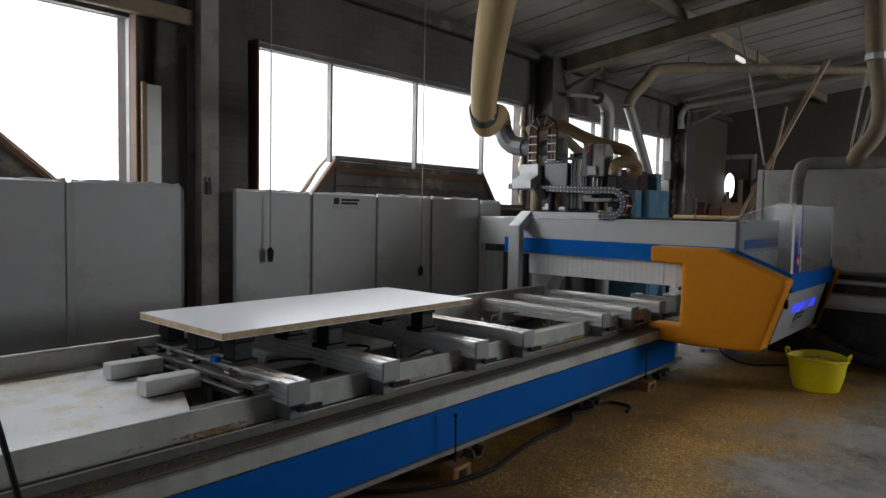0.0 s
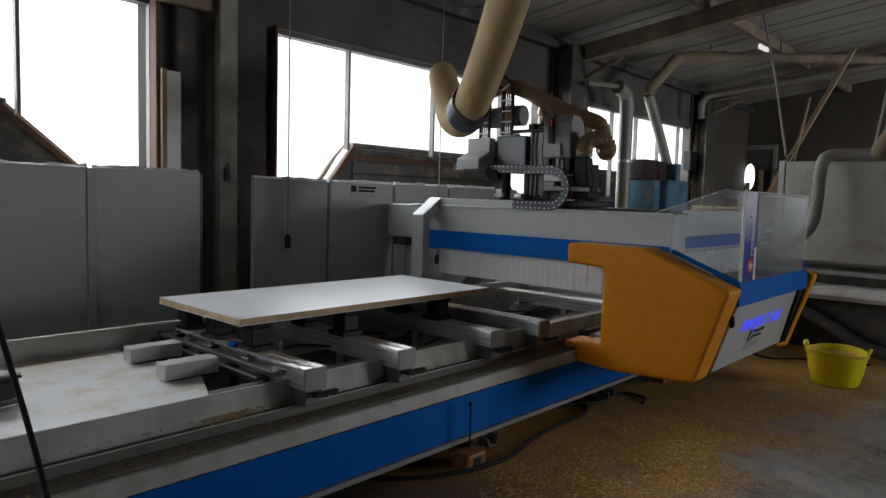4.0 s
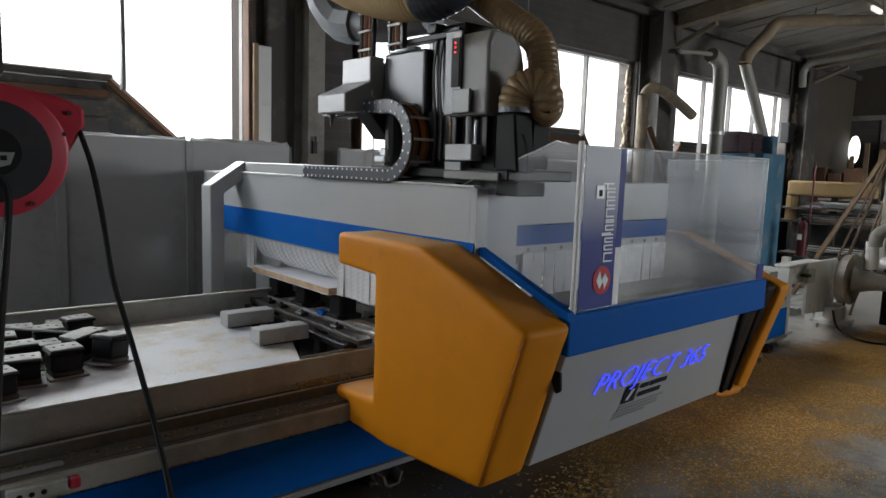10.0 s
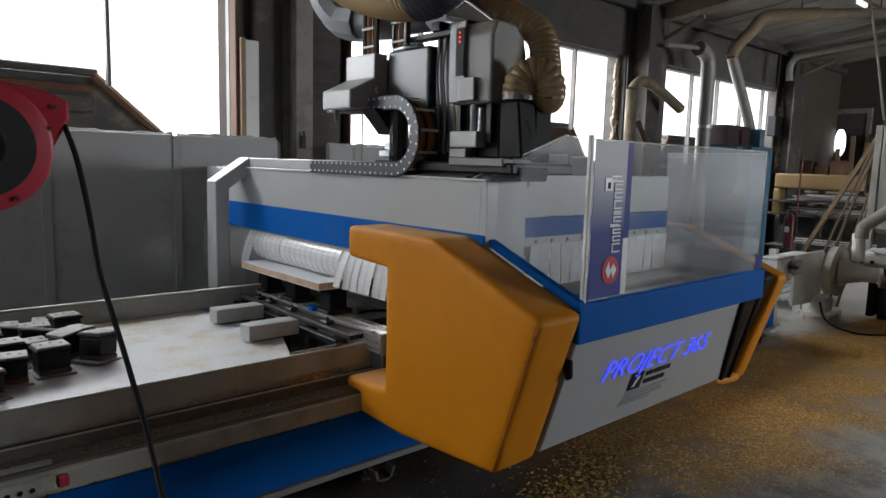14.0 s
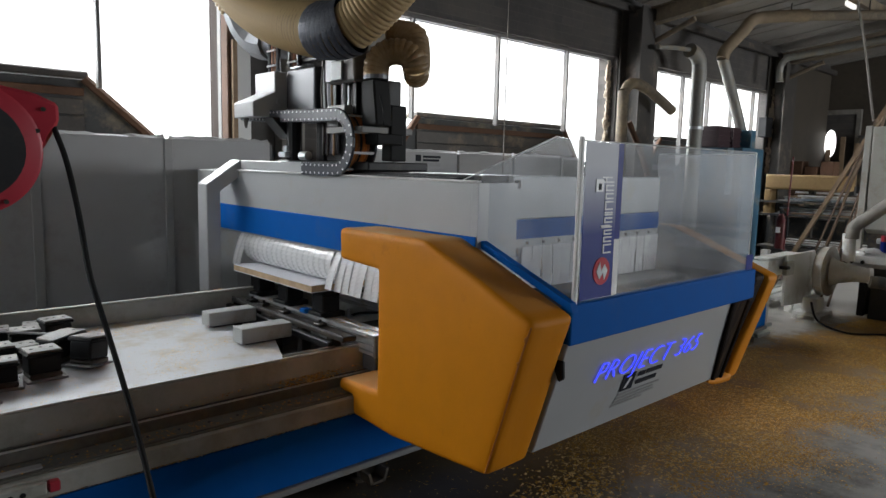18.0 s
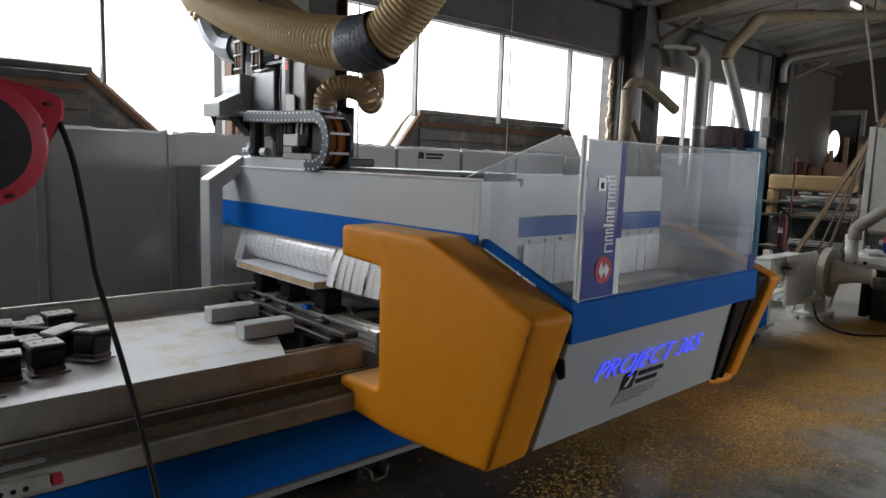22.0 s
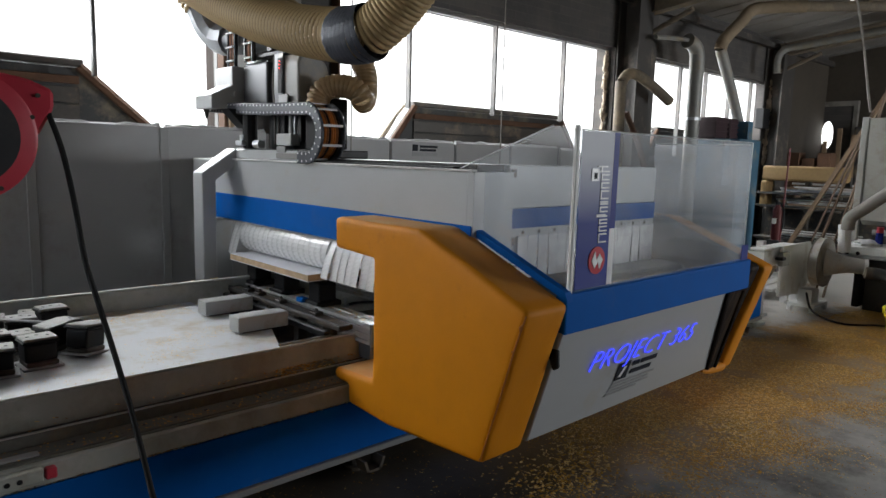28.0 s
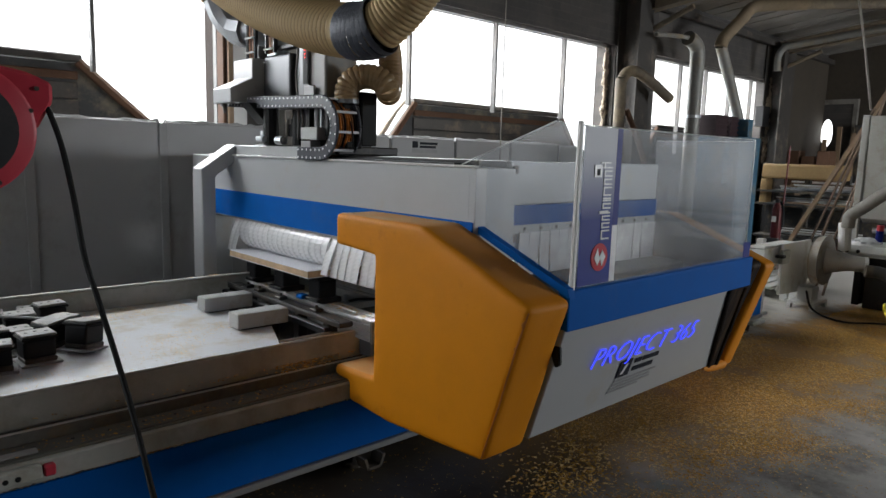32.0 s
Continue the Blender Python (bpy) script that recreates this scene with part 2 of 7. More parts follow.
    # painted shade: near-black patches where the machine darkens the floor by its head end
    st, sx, sm, shade_mix = N.new("ShaderNodeTexNoise"), N.new("ShaderNodeMath"), N.new("ShaderNodeMapRange"), N.new("ShaderNodeMix")
    st.inputs["Scale"].default_value, st.inputs["Detail"].default_value, st.inputs["Roughness"].default_value = 2.3, 8, 0.66
    Lk.new(geo.outputs["Position"], st.inputs["Vector"])
    sx.operation = "MULTIPLY_ADD"
    sx.inputs[1].default_value = -0.34
    Lk.new(sep.outputs["X"], sx.inputs[0])
    sy = N.new("ShaderNodeMath")
    sy.operation = "MULTIPLY_ADD"
    sy.inputs[1].default_value = 1.5
    Lk.new(st.outputs["Fac"], sy.inputs[0])
    Lk.new(sep.outputs["Y"], sy.inputs[2])
    Lk.new(sy.outputs[0], sx.inputs[2])
    sm.inputs["From Min"].default_value, sm.inputs["From Max"].default_value, sm.inputs["To Max"].default_value = 1.05, 1.75, 0.9
    Lk.new(sx.outputs[0], sm.inputs["Value"])
    shade_mix.data_type = "RGBA"
    shade_mix.inputs[7].default_value = (0.018, 0.016, 0.014, 1)
    Lk.new(sm.outputs["Result"], shade_mix.inputs[0])
    Lk.new(was, shade_mix.inputs[6])
    was = shade_mix.outputs[2]
    Lk.new(was, mx.inputs[6])
    Lk.new(mx.outputs[2], bs.inputs["Base Color"])


dust_drift(M_FLOOR)


def dusted(m, colour, most):
    """Fine sawdust settled on the faces that look up."""
    N, Lk = m.node_tree.nodes, m.node_tree.links
    bs = N["Principled BSDF"]
    was = bs.inputs["Base Color"].links[0].from_socket
    geo, sep, ns = N.new("ShaderNodeNewGeometry"), N.new("ShaderNodeSeparateXYZ"), N.new("ShaderNodeTexNoise")
    Lk.new(geo.outputs["Normal"], sep.inputs[0])
    tc = N.new("ShaderNodeTexCoord")
    Lk.new(tc.outputs["Object"], ns.inputs["Vector"])
    ns.inputs["Scale"].default_value, ns.inputs["Detail"].default_value = 7.0, 8
    up, amount, mx = N.new("ShaderNodeMapRange"), N.new("ShaderNodeMath"), N.new("ShaderNodeMix")
    up.inputs["From Min"].default_value, up.inputs["From Max"].default_value, up.inputs["To Max"].default_value = 0.9, 0.99, most * 2
    Lk.new(sep.outputs["Z"], up.inputs["Value"])
    amount.operation, amount.use_clamp = "MULTIPLY", True
    Lk.new(up.outputs["Result"], amount.inputs[0])
    Lk.new(ns.outputs["Fac"], amount.inputs[1])
    mx.data_type = "RGBA"
    mx.inputs[7].default_value = (*colour, 1)
    Lk.new(amount.outputs[0], mx.inputs[0])
    Lk.new(was, mx.inputs[6])
    Lk.new(mx.outputs[2], bs.inputs["Base Color"])


def block_courses(m):
    """Faint courses of blocks with dust lying on the joints."""
    nt = m.node_tree
    N, Lk = nt.nodes, nt.links
    bs = N["Principled BSDF"]
    was = bs.inputs["Base Color"].links[0].from_socket
    geo, sep, com = N.new("ShaderNodeNewGeometry"), N.new("ShaderNodeSeparateXYZ"), N.new("ShaderNodeCombineXYZ")
    Lk.new(geo.outputs["Position"], sep.inputs[0])
    Lk.new(sep.outputs["X"], com.inputs["X"])
    Lk.new(sep.outputs["Z"], com.inputs["Y"])
    br = N.new("ShaderNodeTexBrick")
    br.inputs["Scale"].default_value = 1.0
    br.inputs["Brick Width"].default_value, br.inputs["Row Height"].default_value = 0.40, 0.095
    br.inputs["Mortar Size"].default_value, br.inputs["Mortar Smooth"].default_value = 0.006, 0.6
    br.inputs["Color1"].default_value, br.inputs["Color2"].default_value = (0.0, 0.0, 0.0, 1), (0.16, 0.16, 0.16, 1)
    br.inputs["Mortar"].default_value = (0.3, 0.3, 0.3, 1)
    Lk.new(com.outputs[0], br.inputs["Vector"])
    ns, am = N.new("ShaderNodeTexNoise"), N.new("ShaderNodeMath")
    ns.inputs["Scale"].default_value, ns.inputs["Detail"].default_value = 2.2, 6
    Lk.new(geo.outputs["Position"], ns.inputs["Vector"])
    am.operation = "MULTIPLY"
    Lk.new(br.outputs["Color"], am.inputs[0])
    Lk.new(ns.outputs["Fac"], am.inputs[1])
    mx = N.new("ShaderNodeMix")
    mx.data_type = "RGBA"
    mx.inputs[7].default_value = (0.23, 0.2, 0.17, 1)
    Lk.new(am.outputs[0], mx.inputs[0])
    Lk.new(was, mx.inputs[6])
    Lk.new(mx.outputs[2], bs.inputs["Base Color"])


M_SHAV = material("wood_shavings", (0.5, 0.36, 0.18), 0.85, spread=0.4, scale=40, piece=0.0)
M_WALL = material("rough_dark_wall", (0.058, 0.054, 0.053), 0.85, spread=0.35, scale=5, bump=0.4, bump_scale=25, dirt=(0.09, 0.08, 0.07), dirt_amount=0.5, dirt_scale=1.2)
block_courses(M_WALL)
M_CEIL = material("sheet_ceiling", (0.28, 0.265, 0.245), 0.6, spread=0.2, scale=1.2, bump=0.1, dirt=(0.2, 0.17, 0.13), dirt_amount=0.5, dirt_scale=0.8)
M_BEAM = material("dusty_steel_beam", (0.14, 0.112, 0.08), 0.75, spread=0.3, scale=6, dirt=(0.25, 0.19, 0.115), dirt_amount=0.5)
M_COL = material("painted_column", (0.25, 0.235, 0.21), 0.7, spread=0.2, scale=4, dirt=(0.14, 0.12, 0.1), dirt_amount=0.45)
M_DKCOL = material("dark_column", (0.045, 0.04, 0.036), 0.7, spread=0.3, scale=5, dirt=(0.16, 0.13, 0.1), dirt_amount=0.3)
M_PARTN = material("grey_partition_sheet", (0.345, 0.345, 0.345), 0.5, spread=0.08, scale=1.5, bump=0.05, bump_scale=8, dirt=(0.22, 0.2, 0.17), dirt_amount=0.3, dirt_scale=1.0)
M_SEAM = material("dark_joint_strip", (0.12, 0.12, 0.12), 0.6)
M_COVERSTRIP = material("grey_cover_strip", (0.3, 0.3, 0.295), 0.5, spread=0.1)
M_WOOD = material("raw_pine", (0.42, 0.25, 0.12), 0.75, spread=0.35, scale=6, stretch=(1, 1, 6), bump=0.15)
M_OLDWOOD = material("weathered_brown_board", (0.105, 0.052, 0.028), 0.85, spread=0.35, scale=6, bump=0.15)
M_LINING = material("dark_stained_timber", (0.03, 0.02, 0.015), 0.85, spec=0.2, spread=0.4, scale=6, stretch=(3, 3, 0.4), bump=0.2)
M_WOODX = material("pale_plank", (0.29, 0.2, 0.125), 0.75, spread=0.3, scale=6, bump=0.15, piece=0.15)
M_FRAME = material("old_window_frame", (0.11, 0.105, 0.1), 0.6, spread=0.2, scale=9, dirt=(0.2, 0.17, 0.14), dirt_amount=0.4)
M_FOAM = material("expanding_foam", (0.55, 0.47, 0.37), 0.9, spread=0.6, scale=18, bump=0.9, bump_scale=35, dirt=(0.2, 0.13, 0.08), dirt_amount=0.4, dirt_scale=9)
M_GREY = material("machine_light_grey", (0.4, 0.41, 0.415), 0.4, spread=0.05, scale=2, bump=0.02, bump_scale=150, dirt=(0.4, 0.36, 0.29), dirt_amount=0.12, dirt_scale=2.5, coat=0.1)
M_COVER = material("dull_silver_cover", (0.185, 0.178, 0.168), 0.5, spread=0.06, scale=3, dirt=(0.3, 0.25, 0.18), dirt_amount=0.3, dirt_scale=3)
M_HEADGREY = material("satin_head_grey", (0.068, 0.07, 0.076), 0.36, metal=0.35, spread=0.08, scale=3, dirt=(0.25, 0.2, 0.14), dirt_amount=0.25)
M_BASEGREY = material("dusty_bed_grey", (0.45, 0.46, 0.43), 0.6, spread=0.15, scale=4, dirt=(0.29, 0.285, 0.235), dirt_amount=0.5, dirt_scale=3.5)
M_RAILDUST = material("dust_caked_ledge", (0.135, 0.132, 0.115), 0.75, spread=0.4, scale=9, dirt=(0.22, 0.155, 0.08), dirt_amount=0.35, dirt_scale=5)
M_TRAY = material("white_tray_sheet", (0.56, 0.575, 0.59), 0.55, spread=0.06, scale=3, dirt=(0.43, 0.36, 0.25), dirt_amount=0.42, dirt_scale=4.0)
M_BLOCK = material("grey_enamel", (0.42, 0.43, 0.42), 0.45, spread=0.06, scale=5, dirt=(0.3, 0.24, 0.16), dirt_amount=0.25, dirt_scale=6)
M_BLUE = material("blue_machine_paint", (0.001, 0.1, 0.4), 0.6, spec=0.07, spread=0.12, scale=3, dirt=(0.03, 0.1, 0.3), dirt_amount=0.15)
M_YEL = material("yellow_vinyl_padding", (0.62, 0.218, 0.002), 0.6, spec=0.2, spread=0.1, scale=2.5, bump=0.55, bump_scale=3.2, dirt=(0.42, 0.14, 0.01), dirt_amount=0.12)
dusted(M_YEL, (0.6, 0.4, 0.2), 0.6)
M_SEAMY = material("worn_vinyl_seam", (0.36, 0.115, 0.006), 0.6)
M_PAD = material("dark_brown_padding", (0.011, 0.008, 0.007), 0.6, spec=0.08, spread=0.4, scale=5, bump=0.3, bump_scale=8, dirt=(0.075, 0.04, 0.018), dirt_amount=0.4, dirt_scale=7, stretch=(3.5, 0.6, 0.6))
M_BEDSTRIP = material("dusty_steel_strip", (0.115, 0.112, 0.1), 0.6, spread=0.4, scale=7, stretch=(0.4, 2, 1), dirt=(0.2, 0.15, 0.085), dirt_amount=0.35, dirt_scale=4)
M_BLACK = material("black_plastic", (0.012, 0.012, 0.013), 0.5, spec=0.25, spread=0.3, scale=12, dirt=(0.09, 0.075, 0.055), dirt_amount=0.15)
M_RUBBER = material("black_rubber", (0.014, 0.014, 0.014), 0.65, spec=0.2, spread=0.3, scale=15)
M_ALU = material("extruded_aluminium", (0.62, 0.62, 0.62), 0.38, metal=0.55, spread=0.1, scale=10, dirt=(0.5, 0.42, 0.3), dirt_amount=0.2)
M_ENDCAP = material("grey_end_cap", (0.23, 0.232, 0.23), 0.5, metal=0.2, spread=0.1, scale=8, dirt=(0.28, 0.23, 0.16), dirt_amount=0.2)
M_SLIDE = material("blue_grey_casting", (0.13, 0.135, 0.145), 0.45, metal=0.3, spread=0.12, scale=8, dirt=(0.24, 0.19, 0.12), dirt_amount=0.2)
M_STEEL = material("galvanised_steel", (0.46, 0.48, 0.5), 0.48, metal=0.85, spread=0.18, scale=12)
M_ELBOW = material("aged_galvanised_sheet", (0.19, 0.197, 0.21), 0.5, metal=0.5, spread=0.2, scale=9, dirt=(0.2, 0.16, 0.11), dirt_amount=0.3)
M_DKSTEEL = material("dark_rail_steel", (0.07, 0.062, 0.055), 0.5, metal=0.4, spread=0.3, scale=10, dirt=(0.2, 0.15, 0.1), dirt_amount=0.3)
M_RAILBLACK = material("blackened_rail_steel", (0.028, 0.025, 0.023), 0.5, metal=0.2, spread=0.3, scale=8, dirt=(0.1, 0.075, 0.05), dirt_amount=0.35, dirt_scale=7)
M_PODTOP = material("pitted_pod_plate", (0.27, 0.262, 0.24), 0.55, spread=0.45, scale=22, bump=0.3, bump_scale=80, dirt=(0.06, 0.055, 0.05), dirt_amount=0.4, dirt_scale=14)
M_HOSE = material("beige_hose", (0.45, 0.325, 0.155), 0.68, spread=0.14, scale=6, dirt=(0.26, 0.17, 0.08), dirt_amount=0.25)
M_GROOVE = material("darker_hose_groove", (0.26, 0.175, 0.078), 0.6, spread=0.2, scale=6)
M_CHAIN = material("chain_plastic", (0.04, 0.045, 0.058), 0.4, spread=0.2, scale=20)
M_TAPE = material("wrinkled_dark_tape", (0.045, 0.05, 0.064), 0.5, metal=0.3, spread=0.5, scale=14, bump=0.9, bump_scale=22)
M_LAM = material("white_laminate", (0.74, 0.75, 0.79), 0.3, spread=0.02, scale=2, rvar=0.01)
M_CHIP = material("chipboard_edge", (0.5, 0.36, 0.22), 0.8, spread=0.35, scale=60)
M_STRAP = material("milky_curtain_strap", (0.68, 0.68, 0.68), 0.27, piece=0.03, spread=0.04, scale=5)
M_ENDWALL = material("dark_end_wall", (0.062, 0.05, 0.037), 0.85, spread=0.4, scale=3, bump=0.3, bump_scale=20, dirt=(0.06, 0.05, 0.036), dirt_amount=0.4)
M_DUCT = material("dull_galvanised_duct", (0.215, 0.212, 0.2), 0.55, metal=0.3, spread=0.2, scale=5, dirt=(0.24, 0.19, 0.12), dirt_amount=0.4)
M_SPIRAL = material("smoky_spiral_hose", (0.38, 0.265, 0.14), 0.28, spread=0.2, scale=8, dirt=(0.4, 0.3, 0.18), dirt_amount=0.25)


def let_through(m, colour, share):
    """Thin plastic: part of the light comes through the wall."""
    N, Lk = m.node_tree.nodes, m.node_tree.links
    tl, mx = N.new("ShaderNodeBsdfTranslucent"), N.new("ShaderNodeMixShader")
    tl.inputs["Color"].default_value = (*colour, 1)
    mx.inputs[0].default_value = share
    Lk.new(N["Principled BSDF"].outputs[0], mx.inputs[1])
    Lk.new(tl.outputs[0], mx.inputs[2])
    Lk.new(mx.outputs[0], N["Material Output"].inputs["Surface"])


let_through(M_SPIRAL, (0.6, 0.44, 0.25), 0.4)
M_SANDER = material("grey_green_sheet", (0.36, 0.355, 0.32), 0.5, spread=0.08, scale=3, dirt=(0.22, 0.18, 0.12), dirt_amount=0.35)
M_DUSTY = material("dust_coated_duct", (0.2, 0.15, 0.095), 0.75, spread=0.25, scale=5, dirt=(0.27, 0.2, 0.12), dirt_amount=0.4)
M_FANGREY = material("dusty_fan_casing", (0.42, 0.4, 0.36), 0.6, spread=0.1, scale=6, dirt=(0.3, 0.22, 0.13), dirt_amount=0.4, dirt_scale=5)
M_TUB = material("yellow_rubber_tub", (0.82, 0.68, 0.008), 0.42, spread=0.08, scale=5, dirt=(0.6, 0.46, 0.08), dirt_amount=0.12)
M_TEAL = material("blue_cabinet_paint", (0.035, 0.11, 0.175), 0.5, spread=0.15, scale=3, dirt=(0.2, 0.18, 0.14), dirt_amount=0.3)
M_WHITE = material("off_white_paint", (0.7, 0.7, 0.68), 0.5, spread=0.07, scale=3, dirt=(0.4, 0.35, 0.27), dirt_amount=0.3)
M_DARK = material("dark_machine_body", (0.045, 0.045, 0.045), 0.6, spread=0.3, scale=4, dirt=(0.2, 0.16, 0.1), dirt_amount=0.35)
M_RED = material("red_plastic", (0.5, 0.035, 0.06), 0.4, spread=0.1, scale=5, dirt=(0.3, 0.03, 0.03), dirt_amount=0.2)
M_DULLRED = material("dusty_dark_red", (0.11, 0.01, 0.012), 0.5, spread=0.2, scale=6, dirt=(0.15, 0.07, 0.05), dirt_amount=0.3)
M_ORANGE = material("cable_orange", (0.26, 0.1, 0.035), 0.5, spread=0.35, scale=30, stretch=(8, 1, 1))
M_LEDB = material("blue_lit_letters", (0.02, 0.03, 0.3), 0.4, emit=(0.05, 0.07, 1.0), emit_strength=1.1)
M_LEDR = material("red_led", (0.3, 0.0, 0.0), 0.4, emit=(1.0, 0.02, 0.01), emit_strength=2.0)
M_INK = material("dark_print", (0.012, 0.014, 0.022), 0.6, spec=0.2)
M_INKG = material("grey_print", (0.3, 0.3, 0.3), 0.5)
M_DECAL = material("blue_decal", (0.012, 0.025, 0.22), 0.45, spec=0.15)
M_DECALR = material("red_decal", (0.5, 0.01, 0.03), 0.4, spec=0.2)
M_DECALW = material("white_decal", (0.7, 0.7, 0.72), 0.3)


def glass_material(name, tint, rough, haze):
    m = bpy.data.materials.new(name)
    m.use_nodes = True
    nt = m.node_tree
    N, Lk = nt.nodes, nt.links
    outn = N["Material Output"]
    N.remove(N["Principled BSDF"])
    tr = N.new("ShaderNodeBsdfTransparent")
    tr.inputs["Color"].default_value = (*tint, 1)
    gl = N.new("ShaderNodeBsdfGlossy")
    gl.inputs["Roughness"].default_value = rough
    df = N.new("ShaderNodeBsdfDiffuse")
    df.inputs["Color"].default_value = (0.6, 0.6, 0.6, 1)
    ns = N.new("ShaderNodeTexNoise")
    ns.inputs["Scale"].default_value, ns.inputs["Detail"].default_value = 2.5, 6
    tc = N.new("ShaderNodeTexCoord")
    Lk.new(tc.outputs["Object"], ns.inputs["Vector"])
    mr = N.new("ShaderNodeMapRange")
    mr.inputs["From Min"].default_value, mr.inputs["From Max"].default_value = 0.3, 0.75
    mr.inputs["To Min"].default_value, mr.inputs["To Max"].default_value = haze * 0.4, haze * 1.6
    Lk.new(ns.outputs["Fac"], mr.inputs["Value"])
    m1, m2 = N.new("ShaderNodeMixShader"), N.new("ShaderNodeMixShader")
    Lk.new(mr.outputs["Result"], m1.inputs[0])
    Lk.new(tr.outputs[0], m1.inputs[1])
    tl, both = N.new("ShaderNodeBsdfTranslucent"), N.new("ShaderNodeMixShader")
    tl.inputs["Color"].default_value = (0.75, 0.77, 0.8, 1)
    Lk.new(df.outputs[0], both.inputs[1])
    Lk.new(tl.outputs[0], both.inputs[2])
    Lk.new(both.outputs[0], m1.inputs[2])
    lw, pw, fa = N.new("ShaderNodeLayerWeight"), N.new("ShaderNodeMath"), N.new("ShaderNodeMath")
    pw.operation, fa.operation = "POWER", "MULTIPLY_ADD"
    pw.inputs[1].default_value, fa.inputs[1].default_value, fa.inputs[2].default_value = 4.5, 0.7, 0.035
    Lk.new(lw.outputs["Facing"], pw.inputs[0])
    Lk.new(pw.outputs[0], fa.inputs[0])
    Lk.new(fa.outputs[0], m2.inputs[0])
    Lk.new(m1.outputs[0], m2.inputs[1])
    Lk.new(gl.outputs[0], m2.inputs[2])
    Lk.new(m2.outputs[0], outn.inputs["Surface"])
    return m


M_GLASS = glass_material("scratched_clear_sheet", (0.93, 0.94, 0.95), 0.06, 0.165)

# ---- the hall ----
FLOOR_X0, FLOOR_X1, Y_S, Y_N = -5.0, 15.6, -6.0, 5.2


def roof_z(y):
    return 3.77 + 0.125 * (5.2 - y)


ground = solid("floor", box(FLOOR_X0 - 0.3, FLOOR_X1 + 0.3, Y_S - 0.3, Y_N + 0.3, -0.25, 0.0), M_FLOOR, "worn grey concrete workshop floor dusted with sawdust", "floor", kind="structure")
# outside ground is unseen; its pale colour is chosen to throw light onto the ceiling
solid("ground", box(-60, 80, -60, 80, -0.6, -0.3), material("pale_bounce_ground", (0.45, 0.44, 0.41), 0.9, spread=0.25, scale=3), "unseen ground outside the hall, made pale to bounce light inside", "ground", kind="structure")

WINS = [(-4.0, 2.39), (3.424, 7.80), (8.70, 12.9)]
Z_SILL, Z_HEAD = 1.55, 2.985


def north_wall():
    b = [box(FLOOR_X0 - 0.3, FLOOR_X1 + 0.3, 5.2, 5.5, 0.0, Z_SILL), box(FLOOR_X0 - 0.3, FLOOR_X1 + 0.3, 5.2, 5.5, Z_HEAD, 4.1)]
    edges = [FLOOR_X0 - 0.3] + [e for w in WINS for e in w] + [FLOOR_X1 + 0.3]
    for a, c in zip(edges[::2], edges[1::2]):
        b.append(box(a, c, 5.2, 5.5, Z_SILL, Z_HEAD))
    return joined(*b)


solid("wall_north", north_wall(), M_WALL, "rough dark plastered wall with a band of large windows", "wall", kind="structure")
solid("wall_east", box(15.6, 15.9, Y_S, 5.2, 0, 5.35), M_ENDWALL, "dim end wall of the hall with a door", "wall", kind="structure")


def holed(axis, at, thick, a, b, z1, holes):
    """A wall across one axis with window holes (from, to, sill, head)."""
    out, cur = [], a

    def bx(p, q, zl, zh):
        return box(at, at + thick, p, q, zl, zh) if axis == "x" else box(p, q, at, at + thick, zl, zh)
    for p, q, s, h in holes:
        out += [bx(cur, p, 0, z1), bx(p, q, 0, s), bx(p, q, h, z1)]
        cur = q
    out.append(bx(cur, b, 0, z1))
    return joined(*out)


# unseen walls; their openings are assumed, placed to suit the fill lamps
solid("wall_west", holed("x", -5.3, 0.3, Y_S, 5.2, 5.35, [(0.75, 4.65, 1.35, 3.65)]), M_WALL, "plain unseen wall behind with an assumed opening at the west fill lamp", "wall", kind="structure")
solid("wall_south", holed("y", -6.3, 0.3, FLOOR_X0, FLOOR_X1, 5.35, [(8.2, 13.0, 0.6, 3.55)]), M_WALL, "plain unseen long wall with an assumed opening at the south fill lamp", "wall", kind="structure")


def ceiling_mesh():
    b = []
    x = FLOOR_X0
    while x < FLOOR_X1:
        x1 = min(x + 1.05, FLOOR_X1)
        b.append(prism([(5.5, roof_z(5.5) + 0.0), (-6.3, roof_z(-6.3)), (-6.3, roof_z(-6.3) + 0.08), (5.5, roof_z(5.5) + 0.08)], "x", x + 0.004, x1 - 0.004))
        for k in (0.33, 0.66):
            xx = x + 1.05 * k
            b.append(prism([(5.2, roof_z(5.2) - 0.012), (-6.0, roof_z(-6.0) - 0.012), (-6.0, roof_z(-6.0) + 0.01), (5.2, roof_z(5.2) + 0.01)], "x", xx, xx + 0.03))
        x += 1.05
    b.append(prism([(5.5, roof_z(5.5) + 0.09), (-6.3, roof_z(-6.3) + 0.09), (-6.3, roof_z(-6.3) + 0.2), (5.5, roof_z(5.5) + 0.2)], "x", FLOOR_X0 - 0.3, FLOOR_X1 + 0.3))
    return joined(*b)


solid("ceiling", ceiling_mesh(), M_CEIL, "ribbed pale sheet roof lining, dusty", "ceiling", kind="structure")
for px in range(4):
    y = 3.25 - 1.95 * px
    solid("purlin", box(FLOOR_X0, FLOOR_X1, y - 0.04, y + 0.04, roof_z(y) - 0.17, roof_z(y) - 0.02, 0.006), M_BEAM, "dusty steel purlin under the roof sheet", "beam", "roof purlins")
solid("eaves_beam", box(FLOOR_X0, FLOOR_X1, 5.06, 5.14, 3.56, 3.66, 0.008), M_DKCOL, "long steel beam along the eaves", "beam")


